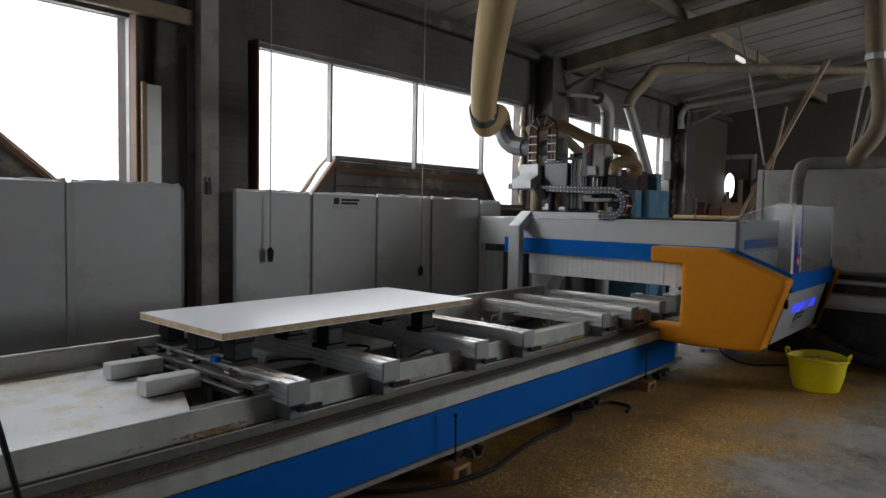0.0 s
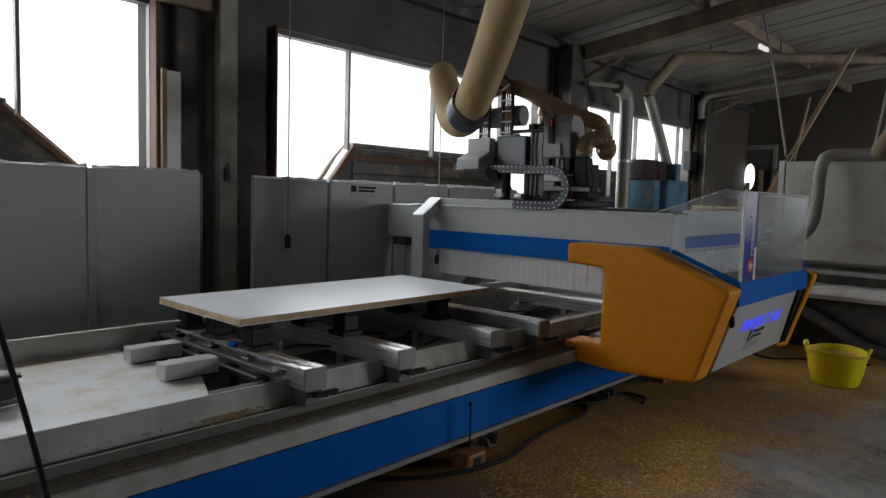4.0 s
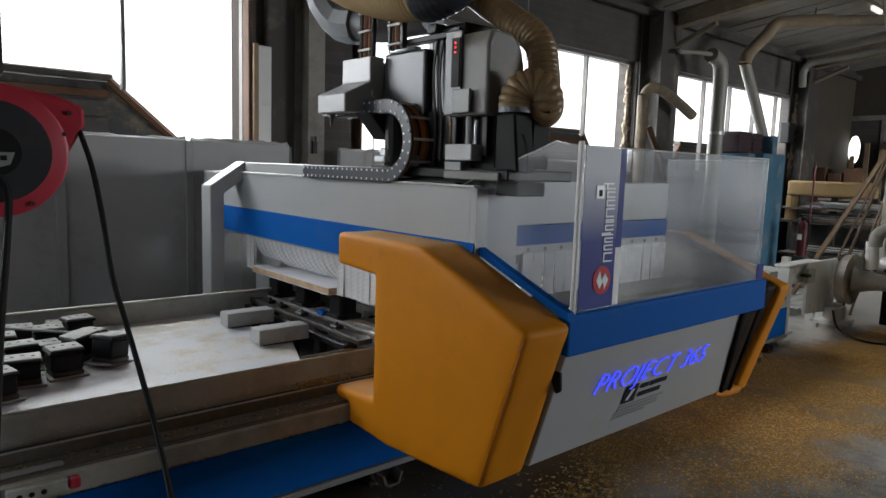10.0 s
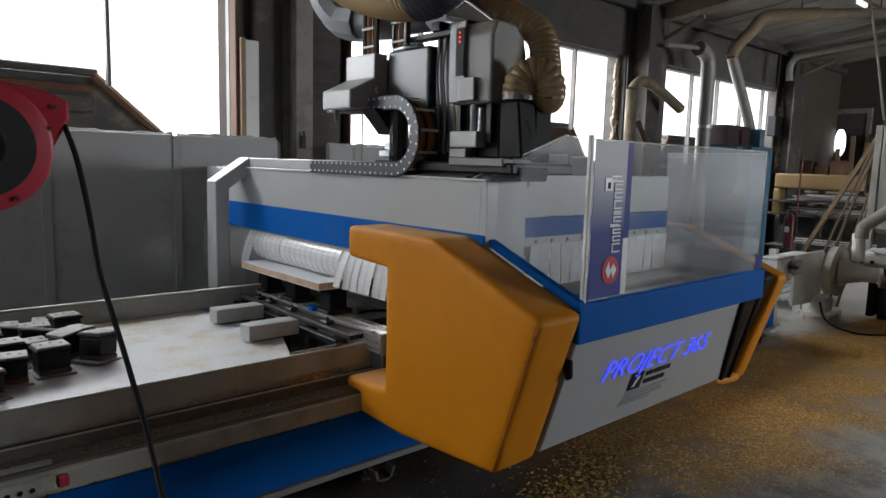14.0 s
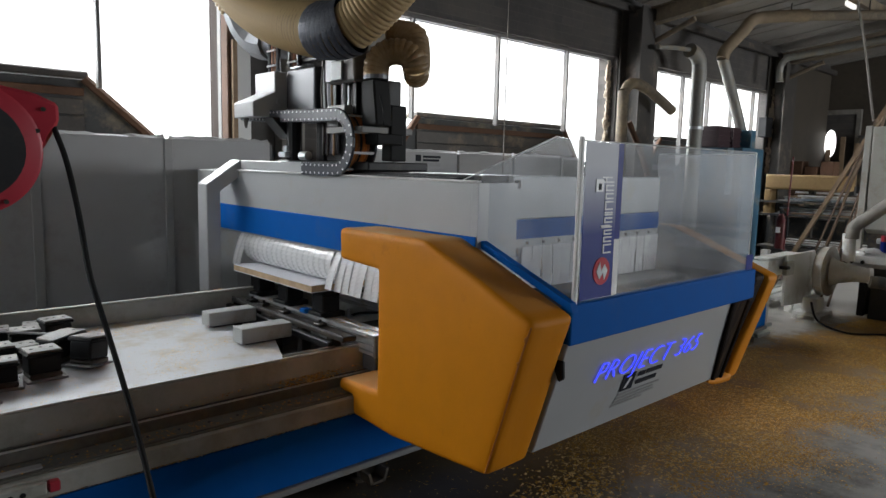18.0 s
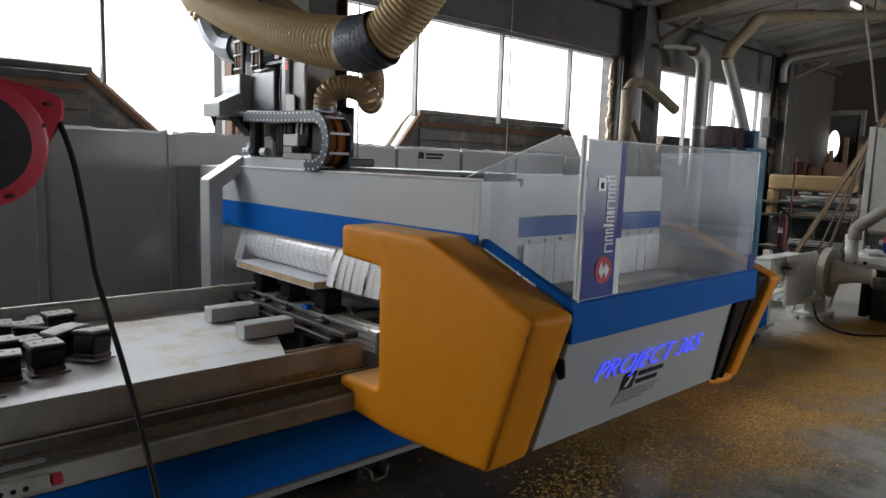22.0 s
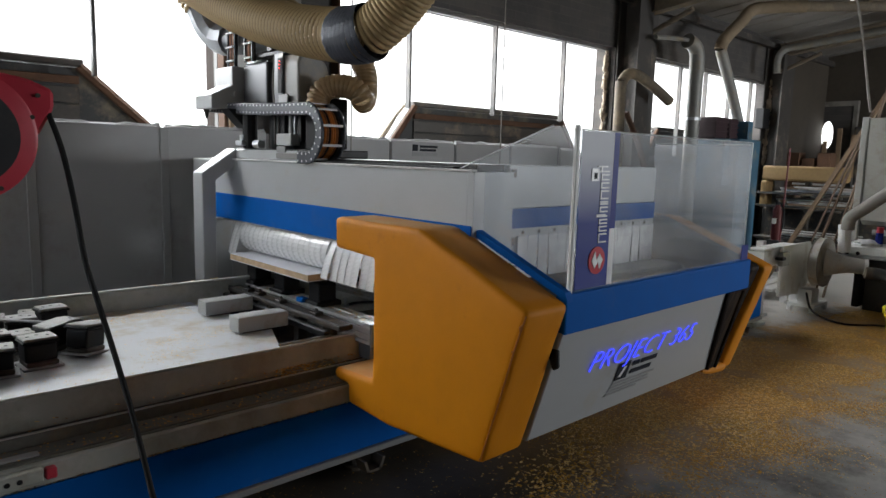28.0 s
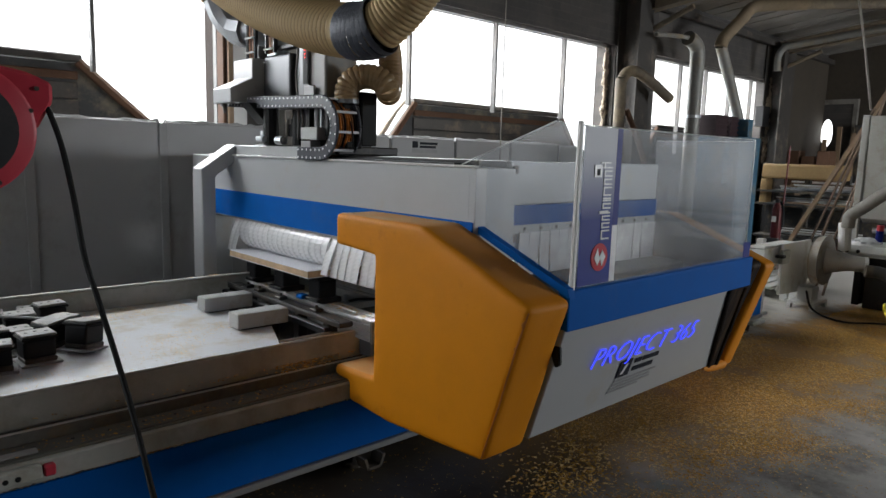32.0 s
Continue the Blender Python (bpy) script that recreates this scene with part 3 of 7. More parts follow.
def rafter(x, w=0.16, d=0.21):
    th = thing("rafter", (x, 5.0, 3.4), "dust-coated steel rafter with a diagonal knee brace", "beam", "rafters")
    lo = roof_z(5.0) - 0.17 - d
    pts = lambda k0, k1: [(5.0, roof_z(5.0) - k0), (-6.0, roof_z(-6.0) - k0), (-6.0, roof_z(-6.0) - k1), (5.0, roof_z(5.0) - k1)]
    part("flange", prism(pts(0.17 + d, 0.17 + d - 0.02), "x", x - w / 2, x + w / 2), M_BEAM, th)
    part("flange", prism(pts(0.19, 0.17), "x", x - w / 2, x + w / 2), M_BEAM, th)
    part("web", prism(pts(0.17 + d - 0.02, 0.19), "x", x - 0.03, x + 0.03), M_BEAM, th)
    part("knee_brace", rod((x, 5.0, 3.15), (x, 4.33, 3.42), 0.035, 6), M_BEAM, th)
    return th


for x in (2.85, 8.15, 12.65):
    rafter(x)


def column(x0, x1, y0, y1, mat, label):
    th = thing("column", ((x0 + x1) / 2, (y0 + y1) / 2, 0), label, "column", "wall columns")
    xm, ym = (x0 + x1) / 2, (y0 + y1) / 2
    part("flange", box(x0, x1, y0, y0 + 0.02, 0, 3.6), mat, th)
    part("flange", box(x0, x1, y1 - 0.02, y1, 0, 3.6), mat, th)
    part("web", box(xm - 0.012, xm + 0.012, y0 + 0.02, y1 - 0.02, 0, 3.6), mat, th)
    part("base_plate", box(x0 - 0.04, x1 + 0.04, y0 - 0.03, y1, 0, 0.02), mat, th)
    return th


column(2.77, 2.92, 4.93, 5.18, M_COL, "pale dusty steel column between the windows")
column(7.80, 8.12, 4.86, 5.18, M_DKCOL, "broad dark steel column between the windows")
column(12.47, 12.98, 4.86, 5.18, M_DKCOL, "broad dark steel column at the end window")
solid("pier_cladding", box(2.5, 2.74, 5.1, 5.196, 0, 3.6, 0.01), M_DKCOL, "dark sheet added over the wall pier beside the column", "wall panel", kind="structure")
solid("pier_cladding", box(2.97, 3.30, 5.1, 5.196, 0, 3.6, 0.01), M_WALL, "rough dark wall pier beside the window", "wall panel", kind="structure")


def window(n, x0, x1, mull, foot=Z_SILL + 0.05):
    th = thing("window_%d" % n, ((x0 + x1) / 2, 5.3, Z_SILL), "large old window with narrow metal mullions and white sky outside", "window", kind="structure")
    part("window_frame", joined(box(x0, x1, 5.27, 5.33, Z_HEAD - 0.035, Z_HEAD), box(x0, x1, 5.27, 5.33, Z_SILL, Z_SILL + 0.05), box(x0, x0 + 0.035, 5.27, 5.33, Z_SILL + 0.05, Z_HEAD - 0.035), box(x1 - 0.035, x1, 5.27, 5.33, Z_SILL + 0.05, Z_HEAD - 0.035)), M_FRAME, th)
    for m in mull:
        part("mullion", box(m - 0.013, m + 0.013, 5.255, 5.325, foot, Z_HEAD - 0.035, 0.005), M_FRAME, th)
    part("window_sill", box(x0, x1, 5.16, 5.27, Z_SILL - 0.03, Z_SILL - 0.002, 0.006), M_FRAME, th)


window(1, *WINS[0], [-2.3, -1.1, 0.15, 1.455], 2.0)
window(2, *WINS[1], [4.35, 5.585, 6.82], 1.97)
window(3, *WINS[2], [9.70, 10.52, 11.36, 12.2])
# brown timber jambs left from an older frame
for xa, xb in ((2.325, 2.352), (3.378, 3.402)):
    solid("timber_jamb", box(xa, xb, 5.08, 5.198, 1.45, 2.97, 0.006), M_OLDWOOD, "brown weathered timber window jamb", "trim", kind="structure")
solid("jamb_lining", box(2.362, 2.389, 5.2, 5.5, Z_SILL, Z_HEAD, 0.003), M_LINING, "brown timber lining of the window reveal", "trim", kind="structure")
solid("timber_header", box(-4.0, 2.75, 5.0, 5.075, 2.93, 3.05, 0.01), M_DUSTY, "dusty timber plank over the window", "trim", kind="structure")


def rough_strip(x0, x1, y0, y1, z0, z1, seed, n=40):
    """A ragged bead of foam: a lumpy tube up the wall."""
    rnd = random.Random(seed)
    out = []
    for i in range(n * 4):
        bm = bmesh.new()
        bmesh.ops.create_icosphere(bm, subdivisions=1, radius=1.0)
        w = (x1 - x0) / 2 * rnd.uniform(0.1, 0.5) * (0.7 + 0.5 * noise.noise(Vector((seed, i * 0.045, 0.3))))
        c = ((x0 + x1) / 2 + (rnd.uniform(-0.3, 0.3) + 0.35 * noise.noise(Vector((i * 0.05, seed, 1.1)))) * (x1 - x0), (y0 + y1) / 2 + rnd.uniform(-0.02, 0.02), z0 + (i + rnd.random()) / (4 * n) * (z1 - z0))
        for v in bm.verts:
            v.co = Vector((c[0] + v.co.x * w, c[1] + v.co.y * w * 0.7, c[2] + v.co.z * w * rnd.uniform(0.6, 1.9)))
        out.append(bm)
    return joined(*out)


solid("foam_bead", rough_strip(7.68, 7.88, 5.22, 5.38, 1.6, 3.0, 13, 90), M_FOAM, "ragged foam lining the window reveal", "foam", smooth=True)
solid("foam_bead", rough_strip(12.60, 12.95, 5.10, 5.22, 1.55, 3.0, 5, 110), M_FOAM, "ragged yellowed foam along the window edge", "foam", smooth=True)


def outside_cover(x0, x1, top, s0, s1):
    """Slope-ended timber and felt cover seen outside below the window."""
    th = thing("outside_cover", ((x0 + x1) / 2, 5.75, 0), "dark felted cover with sloping timber ends outside the window", "cover", "outside covers")
    part("body", prism([(x0, 1.5), (x0 + s0, top - 0.06), (x1 - s1, top - 0.06), (x1, 1.5), (x1, -0.28), (x0, -0.28)], "y", 5.62, 5.68), M_DARK, th)
    part("felt_top", joined(prism([(x0 + s0 - 0.03, top - 0.055), (x1 - s1 + 0.03, top - 0.055), (x1 - s1 + 0.03, top), (x0 + s0 - 0.03, top)], "y", 5.56, 5.72, 0.01)), M_DKSTEEL, th)
    for (xa, za), (xb, zb) in (((x0 + 0.02, 1.5), (x0 + s0, top - 0.05)), ((x1 - 0.02, 1.5), (x1 - s1, top - 0.05))):
        part("edge_board", rod((xa, 5.58, za), (xb, 5.58, zb), 0.035, 6), M_OLDWOOD, th)
    part("batten", box(x0 + s0, x1 - s1, 5.585, 5.615, top - 0.18, top - 0.12, 0.005), M_OLDWOOD, th)
    for k in range(3):
        part("board", box(x0 + s0, x1 - s1, 5.6, 5.618, top - 0.32 - 0.13 * k, top - 0.2 - 0.13 * k, 0.004), M_DKSTEEL, th)


outside_cover(4.25, 7.62, 2.075, 0.44, 0.42)
outside_cover(-2.0, 2.13, 2.14, 0.4, 0.70)
outside_cover(9.2, 13.5, 2.05, 0.45, 0.4)
solid("foam_bead", tube([(4.16, 5.6, 1.56), (4.31, 5.6, 1.74), (4.45, 5.6, 1.92), (4.6, 5.6, 2.07)], 0.04, 8, True, [0.02, 0.03, 0.018, 0.015]), M_FOAM, "ragged foam along a sloping board", "foam", smooth=True)
solid("standing_board", box(2.392, 2.51, 5.06, 5.14, 0.0, 2.43, 0.006), M_WHITE, "white-faced narrow board standing by the window", "board")
solid("board_edge", box(2.352, 2.39, 5.04, 5.078, 0.0, 2.44, 0.004), M_WOODX, "raw pine lath standing by the window", "lath")

solid("wall_socket", joined(box(2.80, 2.845, 4.905, 4.929, 1.60, 1.70, 0.004), box(2.81, 2.835, 4.90, 4.9045, 1.64, 1.74, 0.003)), M_BLACK, "black socket box screwed to the column", "socket")

# added sheet: its dark colour stands for the unlit wall between column and window
solid("pier_cladding", box(8.125, 8.69, 5.12, 5.196, 0, 3.6, 0.01), M_DKCOL, "dark sheet added over the wall pier beside the column", "wall panel", kind="structure")
solid("pier_cladding", box(13.0, 15.55, 5.15, 5.196, 0, 3.6, 0.01), M_ENDWALL, "dark wall panel at the end of the hall", "wall panel", kind="structure")

# ---- grey partition along the back of the machine ----
PART_Y, PART_Z = 4.80, 1.64


def partition_panel(x0, x1, z1, label="tall grey sheet partition panel with dark joints"):
    th = thing("partition_panel", ((x0 + x1) / 2, PART_Y + 0.05, 0), label, "partition", "back partition panels")
    part("sheet", box(x0 + 0.012, x1 - 0.012, PART_Y, PART_Y + 0.05, 0.0, z1, 0.012, 2), M_PARTN, th)
    part("joint_strip", box(x1 - 0.0115, x1 + 0.0115, PART_Y + 0.012, PART_Y + 0.06, 0.0, z1 - 0.02), M_SEAM, th)
    rnd = random.Random(int(x0 * 100))
    pts = [(x0 + 0.02 + (x1 - x0 - 0.04) * k / 14, PART_Y + 0.03, z1 + rnd.uniform(-0.004, 0.008)) for k in range(15)]
    part("top_edge", tube(pts, 0.014, 6, True, [rnd.uniform(0.008, 0.018) for _ in pts]), M_PARTN, th)
    return th


px = [-3.0, -1.95, -0.95, 0.05, 0.93, 1.75, 2.547]
for a, b in zip(px, px[1:]):
    th = partition_panel(a, b, 1.66)
    if b < 2.5:
        part("cover_strip", box(b - 0.03, b + 0.03, PART_Y - 0.012, PART_Y - 0.001, 0.0, 1.65, 0.004), M_COVERSTRIP, th)
px = [2.982, 3.757, 4.558, 5.365, 6.19]
for k, (a, b) in enumerate(zip(px, px[1:])):
    th = partition_panel(a, b, 1.64, "grey sheet partition panel with a small dealer's sticker" if k == 1 else "tall grey sheet partition panel with dark joints")
    if k == 1:
        part("sticker_mark", box(4.01, 4.075, PART_Y - 0.004, PART_Y - 0.001, 1.545, 1.605), M_INK, th)
        for z, w in ((1.588, 0.22), (1.556, 0.2)):
            part("sticker_bar", box(4.10, 4.10 + w, PART_Y - 0.004, PART_Y - 0.001, z - 0.011, z + 0.011), M_INK, th)
        part("sticker_bar", box(4.01, 4.32, PART_Y - 0.004, PART_Y - 0.001, 1.50, 1.535), M_INKG, th)
partition_panel(6.215, 6.62, 1.62)
th = thing("pull_cord", (3.285, 4.74, 1.05), "long hanging pull cord with a dark weight", "cord", "pull cords")
part("cord", rod((3.285, 4.74, 1.17), (3.285, 4.74, 3.62), 0.006, 6), M_COL, th)
part("weight", tube([(3.285, 4.74, 1.05), (3.285, 4.74, 1.14), (3.285, 4.74, 1.17)], 0.03, 8, True, [0.022, 0.03, 0.012]), M_BLACK, th)
th = thing("pull_cord", (5.14, 4.74, 0.82), "long hanging pull cord with a dark weight", "cord", "pull cords")
part("cord", rod((5.14, 4.74, 0.92), (5.14, 4.74, 3.62), 0.006, 6), M_COL, th)
part("weight", tube([(5.14, 4.74, 0.82), (5.14, 4.74, 0.89), (5.14, 4.74, 0.92)], 0.026, 8, True, [0.02, 0.026, 0.01]), M_BLACK, th)

# ---- the machine bed ----
BX0, BX1 = -1.2, 6.24
bed = thing("machine_bed", (2.6, 3.25, 0), "long dusty router bed with a blue side band and grey rails", "machine bed")
part("side_plate", prism([(2.445, 0.10), (2.60, 0.10), (2.60, 0.44), (2.445, 0.44)], "x", BX0, BX1, 0.006), M_BASEGREY, bed)
part("side_plate", box(BX0, BX1, 3.92, 4.05, 0.10, 0.44, 0.006), M_BASEGREY, bed)
part("blue_band", box(BX0, BX1, 2.430, 2.4425, 0.128, 0.370, 0.003), M_BLUE, bed, "blue painted side band with scuffs")
part("lower_flange", box(BX0, BX1, 2.41, 2.444, 0.098, 0.127, 0.004), M_ENDCAP, bed)
part("rim", prism([(2.434, 0.374), (2.444, 0.374), (2.60, 0.441), (2.60, 0.452), (2.455, 0.452), (2.434, 0.449)], "x", BX0, BX1, 0.003), M_BASEGREY, bed)
part("rail_cover", box(BX0 + 0.1, BX1 - 0.1, 2.584, 2.622, 0.4525, 0.50, 0.003), M_RAILDUST, bed)
part("rail", box(BX0 + 0.1, BX1 - 0.1, 2.586, 2.598, 0.5002, 0.5045, 0.001), M_ALU, bed, "worn bright rail edge")
part("rail", box(BX0 + 0.1, BX1 - 0.1, 2.600, 2.621, 0.5002, 0.503), M_RAILBLACK, bed, "dark guide rail")
part("groove", box(BX0 + 0.1, BX1 - 0.1, 2.6225, 2.6445, 0.4525, 0.489), M_DKSTEEL, bed)
part("dusty_ledge", box(BX0, BX1, 2.452, 2.468, 0.4523, 0.4575, 0.002), M_RAILDUST, bed)
part("screwed_strip", box(BX0 + 0.1, BX1 - 0.1, 2.470, 2.572, 0.4525, 0.462, 0.002), M_BEDSTRIP, bed, "grey strip with countersunk screws")
for k in range(60):
    part("screw", rod((-1.0 + 0.12 * k + 0.017, 2.527, 0.4615), (-1.0 + 0.12 * k + 0.017, 2.527, 0.4635), 0.0062, 8), M_BLACK, bed)
part("groove", box(BX0 + 0.1, BX1 - 0.1, 2.573, 2.583, 0.4525, 0.456), M_DKSTEEL, bed)
part("strip_tab", box(0.26, 0.46, 2.475, 2.51, 0.4625, 0.47, 0.002), M_COVERSTRIP, bed, "pale loose cover strip")
part("rail", box(BX0 + 0.1, BX1 - 0.1, 3.96, 4.0, 0.442, 0.475, 0.004), M_DKSTEEL, bed, "dark guide rail")
part("near_wall", box(BX0, BX1 - 0.2, 2.645, 2.70, 0.45, 0.618, 0.004), M_BASEGREY, bed)
part("far_wall", box(BX0, BX1 - 0.2, 3.78, 3.84, 0.44, 0.735, 0.006), M_BASEGREY, bed)
part("wall_edge", box(BX0, BX1 - 0.2, 3.775, 3.80, 0.7355, 0.742, 0.002), M_WHITE, bed, "worn white edge strip")
part("wall_edge", box(BX0, BX1 - 0.2, 2.6445, 2.651, 0.6185, 0.6255, 0.002), M_WHITE, bed, "pale worn edge of the tray sheet")
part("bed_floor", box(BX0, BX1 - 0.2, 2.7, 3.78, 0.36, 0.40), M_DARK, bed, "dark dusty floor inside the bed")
part("end_wall", box(BX1 - 0.2, BX1 - 0.16, 2.6, 3.9, 0.12, 0.60, 0.005), M_BASEGREY, bed)
part("tray", prism([(BX0, 2.652), (1.46, 2.652), (1.60, 3.0), (1.50, 3.775), (BX0, 3.775)], "z", 0.6185, 0.624), M_TRAY, bed, "white sheet tray strewn with sawdust")
for y in (2.56, 3.88):
    part("end_leg", joined(box(6.26, 6.40, y - 0.06, y + 0.06, 0.03, 0.42, 0.006), box(6.22, 6.48, y - 0.09, y + 0.09, 0.0, 0.03, 0.004)), M_BASEGREY, bed, "grey end leg")
for x in (0.35, 1.72, 3.06, 4.5, 5.72):
    part("foot_bracket", joined(prism([(x, 0.10), (x + 0.014, 0.10), (x + 0.034, 0.04), (x + 0.02, 0.04)], "y", 2.35, 2.43), prism([(x + 0.02, 0.04), (x + 0.10, 0.04), (x + 0.10, 0.052), (x + 0.02, 0.052)], "y", 2.35, 2.43), prism([(x + 0.106, 0.10), (x + 0.12, 0.10), (x + 0.10, 0.04), (x + 0.086, 0.04)], "y", 2.35, 2.43)), M_DKSTEEL, bed, "bent steel foot bracket")
    part("foot", joined(rod((x + 0.06, 2.52, 0.0), (x + 0.06, 2.52, 0.1), 0.02), rod((x + 0.06, 2.52, 0.0), (x + 0.06, 2.52, 0.015), 0.05)), M_DKSTEEL, bed)
    part("foot", joined(rod((x + 0.06, 3.98, 0.0), (x + 0.06, 3.98, 0.1), 0.02), rod((x + 0.06, 3.98, 0.0), (x + 0.06, 3.98, 0.015), 0.05)), M_DKSTEEL, bed)
part("control_box", box(0.28, 0.455, 2.40, 2.432, 0.40, 0.445, 0.004), M_BASEGREY, bed, "small grey pushbutton box")
part("red_button", box(0.46, 0.495, 2.40, 2.432, 0.402, 0.44, 0.005), M_RED, bed, "red pushbutton")
for k in range(3):
    part("socket", rod((0.315 + 0.035 * k, 2.398, 0.42), (0.315 + 0.035 * k, 2.402, 0.42), 0.009), M_BLACK, bed)

# ---- work support bars across the bed ----
BAR_Z = 0.69


def bar_unit(x):
    th = thing("support_bar", (x, 3.2, 0.45), "aluminium support bar across the bed with end blocks", "support bar", "support bars")
    side = [(0.060, 0.588), (0.060, 0.603), (0.046, 0.605), (0.046, 0.613), (0.060, 0.615), (0.060, 0.634), (0.046, 0.636), (0.046, 0.644), (0.060, 0.646), (0.060, 0.666), (0.048, 0.668), (0.048, 0.674), (0.060, 0.676), (0.057, BAR_Z), (0.012, BAR_Z), (0.012, 0.682)]
    prof = [(x + a, z) for a, z in side] + [(x - a, z) for a, z in reversed(side)]
    part("profile", prism(prof, "y", 2.525, 3.86), M_ALU, th)
    part("end_cap", box(x - 0.063, x + 0.063, 2.508, 2.524, 0.582, 0.6925, 0.003), M_ENDCAP, th)
    part("end_cap", box(x - 0.063, x + 0.063, 3.861, 3.88, 0.582, 0.6925, 0.003), M_ENDCAP, th)
    part("clamp_block", box(x - 0.05, x + 0.05, 2.525, 2.63, 0.5055, 0.587, 0.006), M_SLIDE, th, "grey sliding foot")
    part("clamp_block", box(x - 0.05, x + 0.05, 3.86, 3.95, 0.477, 0.587, 0.006), M_BASEGREY, th, "grey sliding foot")
    part("lever", prism([(x - 0.03, 2.47), (x + 0.10, 2.47), (x + 0.12, 2.485), (x + 0.10, 2.50), (x - 0.03, 2.502)], "z", 0.556, 0.579, 0.004), M_RUBBER, th, "black locking lever")
    part("lever_pin", rod((x + 0.01, 2.488, 0.579), (x + 0.01, 2.488, 0.5815), 0.012, 8), M_DKSTEEL, th)
    return th


BARS = [1.93, 2.54, 3.34, 3.86, 4.99, 5.52, 6.10]
for x in BARS:
    bar_unit(x)
# sawdust-caked inner beams between the bars
for a, b in zip(BARS, BARS[1:]):
    solid("bed_cross_box", box(a + 0.10, b - 0.10, 2.72, 2.80, 0.40, 0.60, 0.01), M_WOODX, "low dusty box beam inside the bed", "beam", "inner bed beams")


def pod(x, y, z0, s=0.13, h=0.151):
    th = thing("vacuum_pod", (x, y, z0), "black vacuum pod with a rubber lip", "vacuum pod", "vacuum pods")
    part("foot_plate", box(x - s * 0.6, x + s * 0.6, y - s * 0.55, y + s * 0.55, z0, z0 + 0.028, 0.004), M_BLACK, th)
    part("body", box(x - s * 0.42, x + s * 0.42, y - s * 0.42, y + s * 0.42, z0 + 0.028, z0 + h - 0.03, 0.006), M_BLACK, th)
    part("suction_plate", box(x - s / 2, x + s / 2, y - s / 2, y + s / 2, z0 + h - 0.03, z0 + h, 0.006), M_RUBBER, th)
    return th


for x in (1.93, 2.54, 3.34):
    for y in (3.04, 3.42, 3.76):
        pod(x, y, BAR_Z)
# the workpiece
wp = thing("workpiece", (2.785, 3.404, 0.841), "white laminated chipboard panel lying on vacuum pods", "panel")
part("board", box(1.786, 3.784, 2.952, 3.855, 0.8445, 0.8765), M_CHIP, wp, "raw chipboard edge")
part("laminate", box(1.785, 3.785, 2.951, 3.856, 0.8767, 0.8795), M_LAM, wp, "white laminate face")
part("laminate", box(1.785, 3.785, 2.951, 3.856, 0.841, 0.8443), M_LAM, wp, "white laminate face")

# stop rail with a scale beside the first bar
sr = thing("stop_rail", (1.72, 3.2, 0.62), "dark steel stop rail with sliders and a blue clamp", "stop rail")
part("rail", box(1.735, 1.815, 2.585, 3.97, 0.664, 0.69, 0.004), M_RAILBLACK, sr, "long dark flat rail")
part("lower_rail", box(1.70, 1.734, 2.66, 3.95, 0.622, 0.655, 0.004), M_BLACK, sr)
part("rail_lip", box(1.735, 1.748, 2.60, 3.95, 0.6902, 0.696, 0.002), M_BLACK, sr)
part("edge_rail", box(1.46, 1.74, 2.657, 2.667, 0.6245, 0.636, 0.002), M_COL, sr, "short pale guide rail")
part("scale_strip", box(1.845, 1.862, 2.56, 3.84, 0.69, 0.70), M_ALU, sr, "bright scale strip")
part("clamp", box(1.83, 1.875, 3.09, 3.15, 0.70, 0.725, 0.005), M_BLUE, sr, "blue plastic clamp")
for y, m in ((2.82, M_RAILBLACK), (3.18, M_DKSTEEL), (3.42, M_RAILBLACK), (3.56, M_BLACK), (3.80, M_DKSTEEL)):
    part("slider", box(1.75, 1.80, y, y + 0.06, 0.6905, 0.708, 0.004), m, sr)
    part("slider_pin", rod((1.775, y + 0.03, 0.708), (1.775, y + 0.03, 0.722), 0.008, 8), m, sr)
for y in (2.72, 3.0, 3.3, 3.55, 3.8):
    part("leg", box(1.745, 1.80, y - 0.025, y + 0.025, 0.40, 0.663, 0.004), M_RAILBLACK, sr)
for x, y in ((1.40, 2.945), (1.418, 3.365)):
    solid("stop_block", box(x, x + 0.27, y, y + 0.10, 0.632, 0.707, 0.004), M_BLOCK, "grey enamelled steel stop block on the tray", "block", "stop blocks")
    solid("block_foot", box(x + 0.03, x + 0.24, y + 0.015, y + 0.085, 0.6242, 0.6318), M_BLACK, "dark pad under a stop block", "pad", "stop block pads")
for k in range(9):
    rnd = random.Random(40 + k)
    x, y = 1.75 + 0.5 * k, 3.1 + 0.3 * rnd.random()
    pts = curve_pts([(x, y, 0.42), (x + 0.1, y + 0.2, 0.56), (x + 0.25, y - 0.1, 0.6), (x + 0.3, y + 0.25, 0.42)], 8)
    solid("air_line", tube(pts, 0.008, 6), M_BLACK, "thin black air line inside the bed", "hose", "air lines", smooth=True)
    solid("lift_cylinder", joined(rod((x - 0.05, y, 0.40), (x - 0.05, y, 0.62), 0.022), rod((x - 0.05, y, 0.62), (x - 0.05, y, 0.66), 0.01)), M_STEEL, "small steel lift cylinder inside the bed", "cylinder", "lift cylinders")
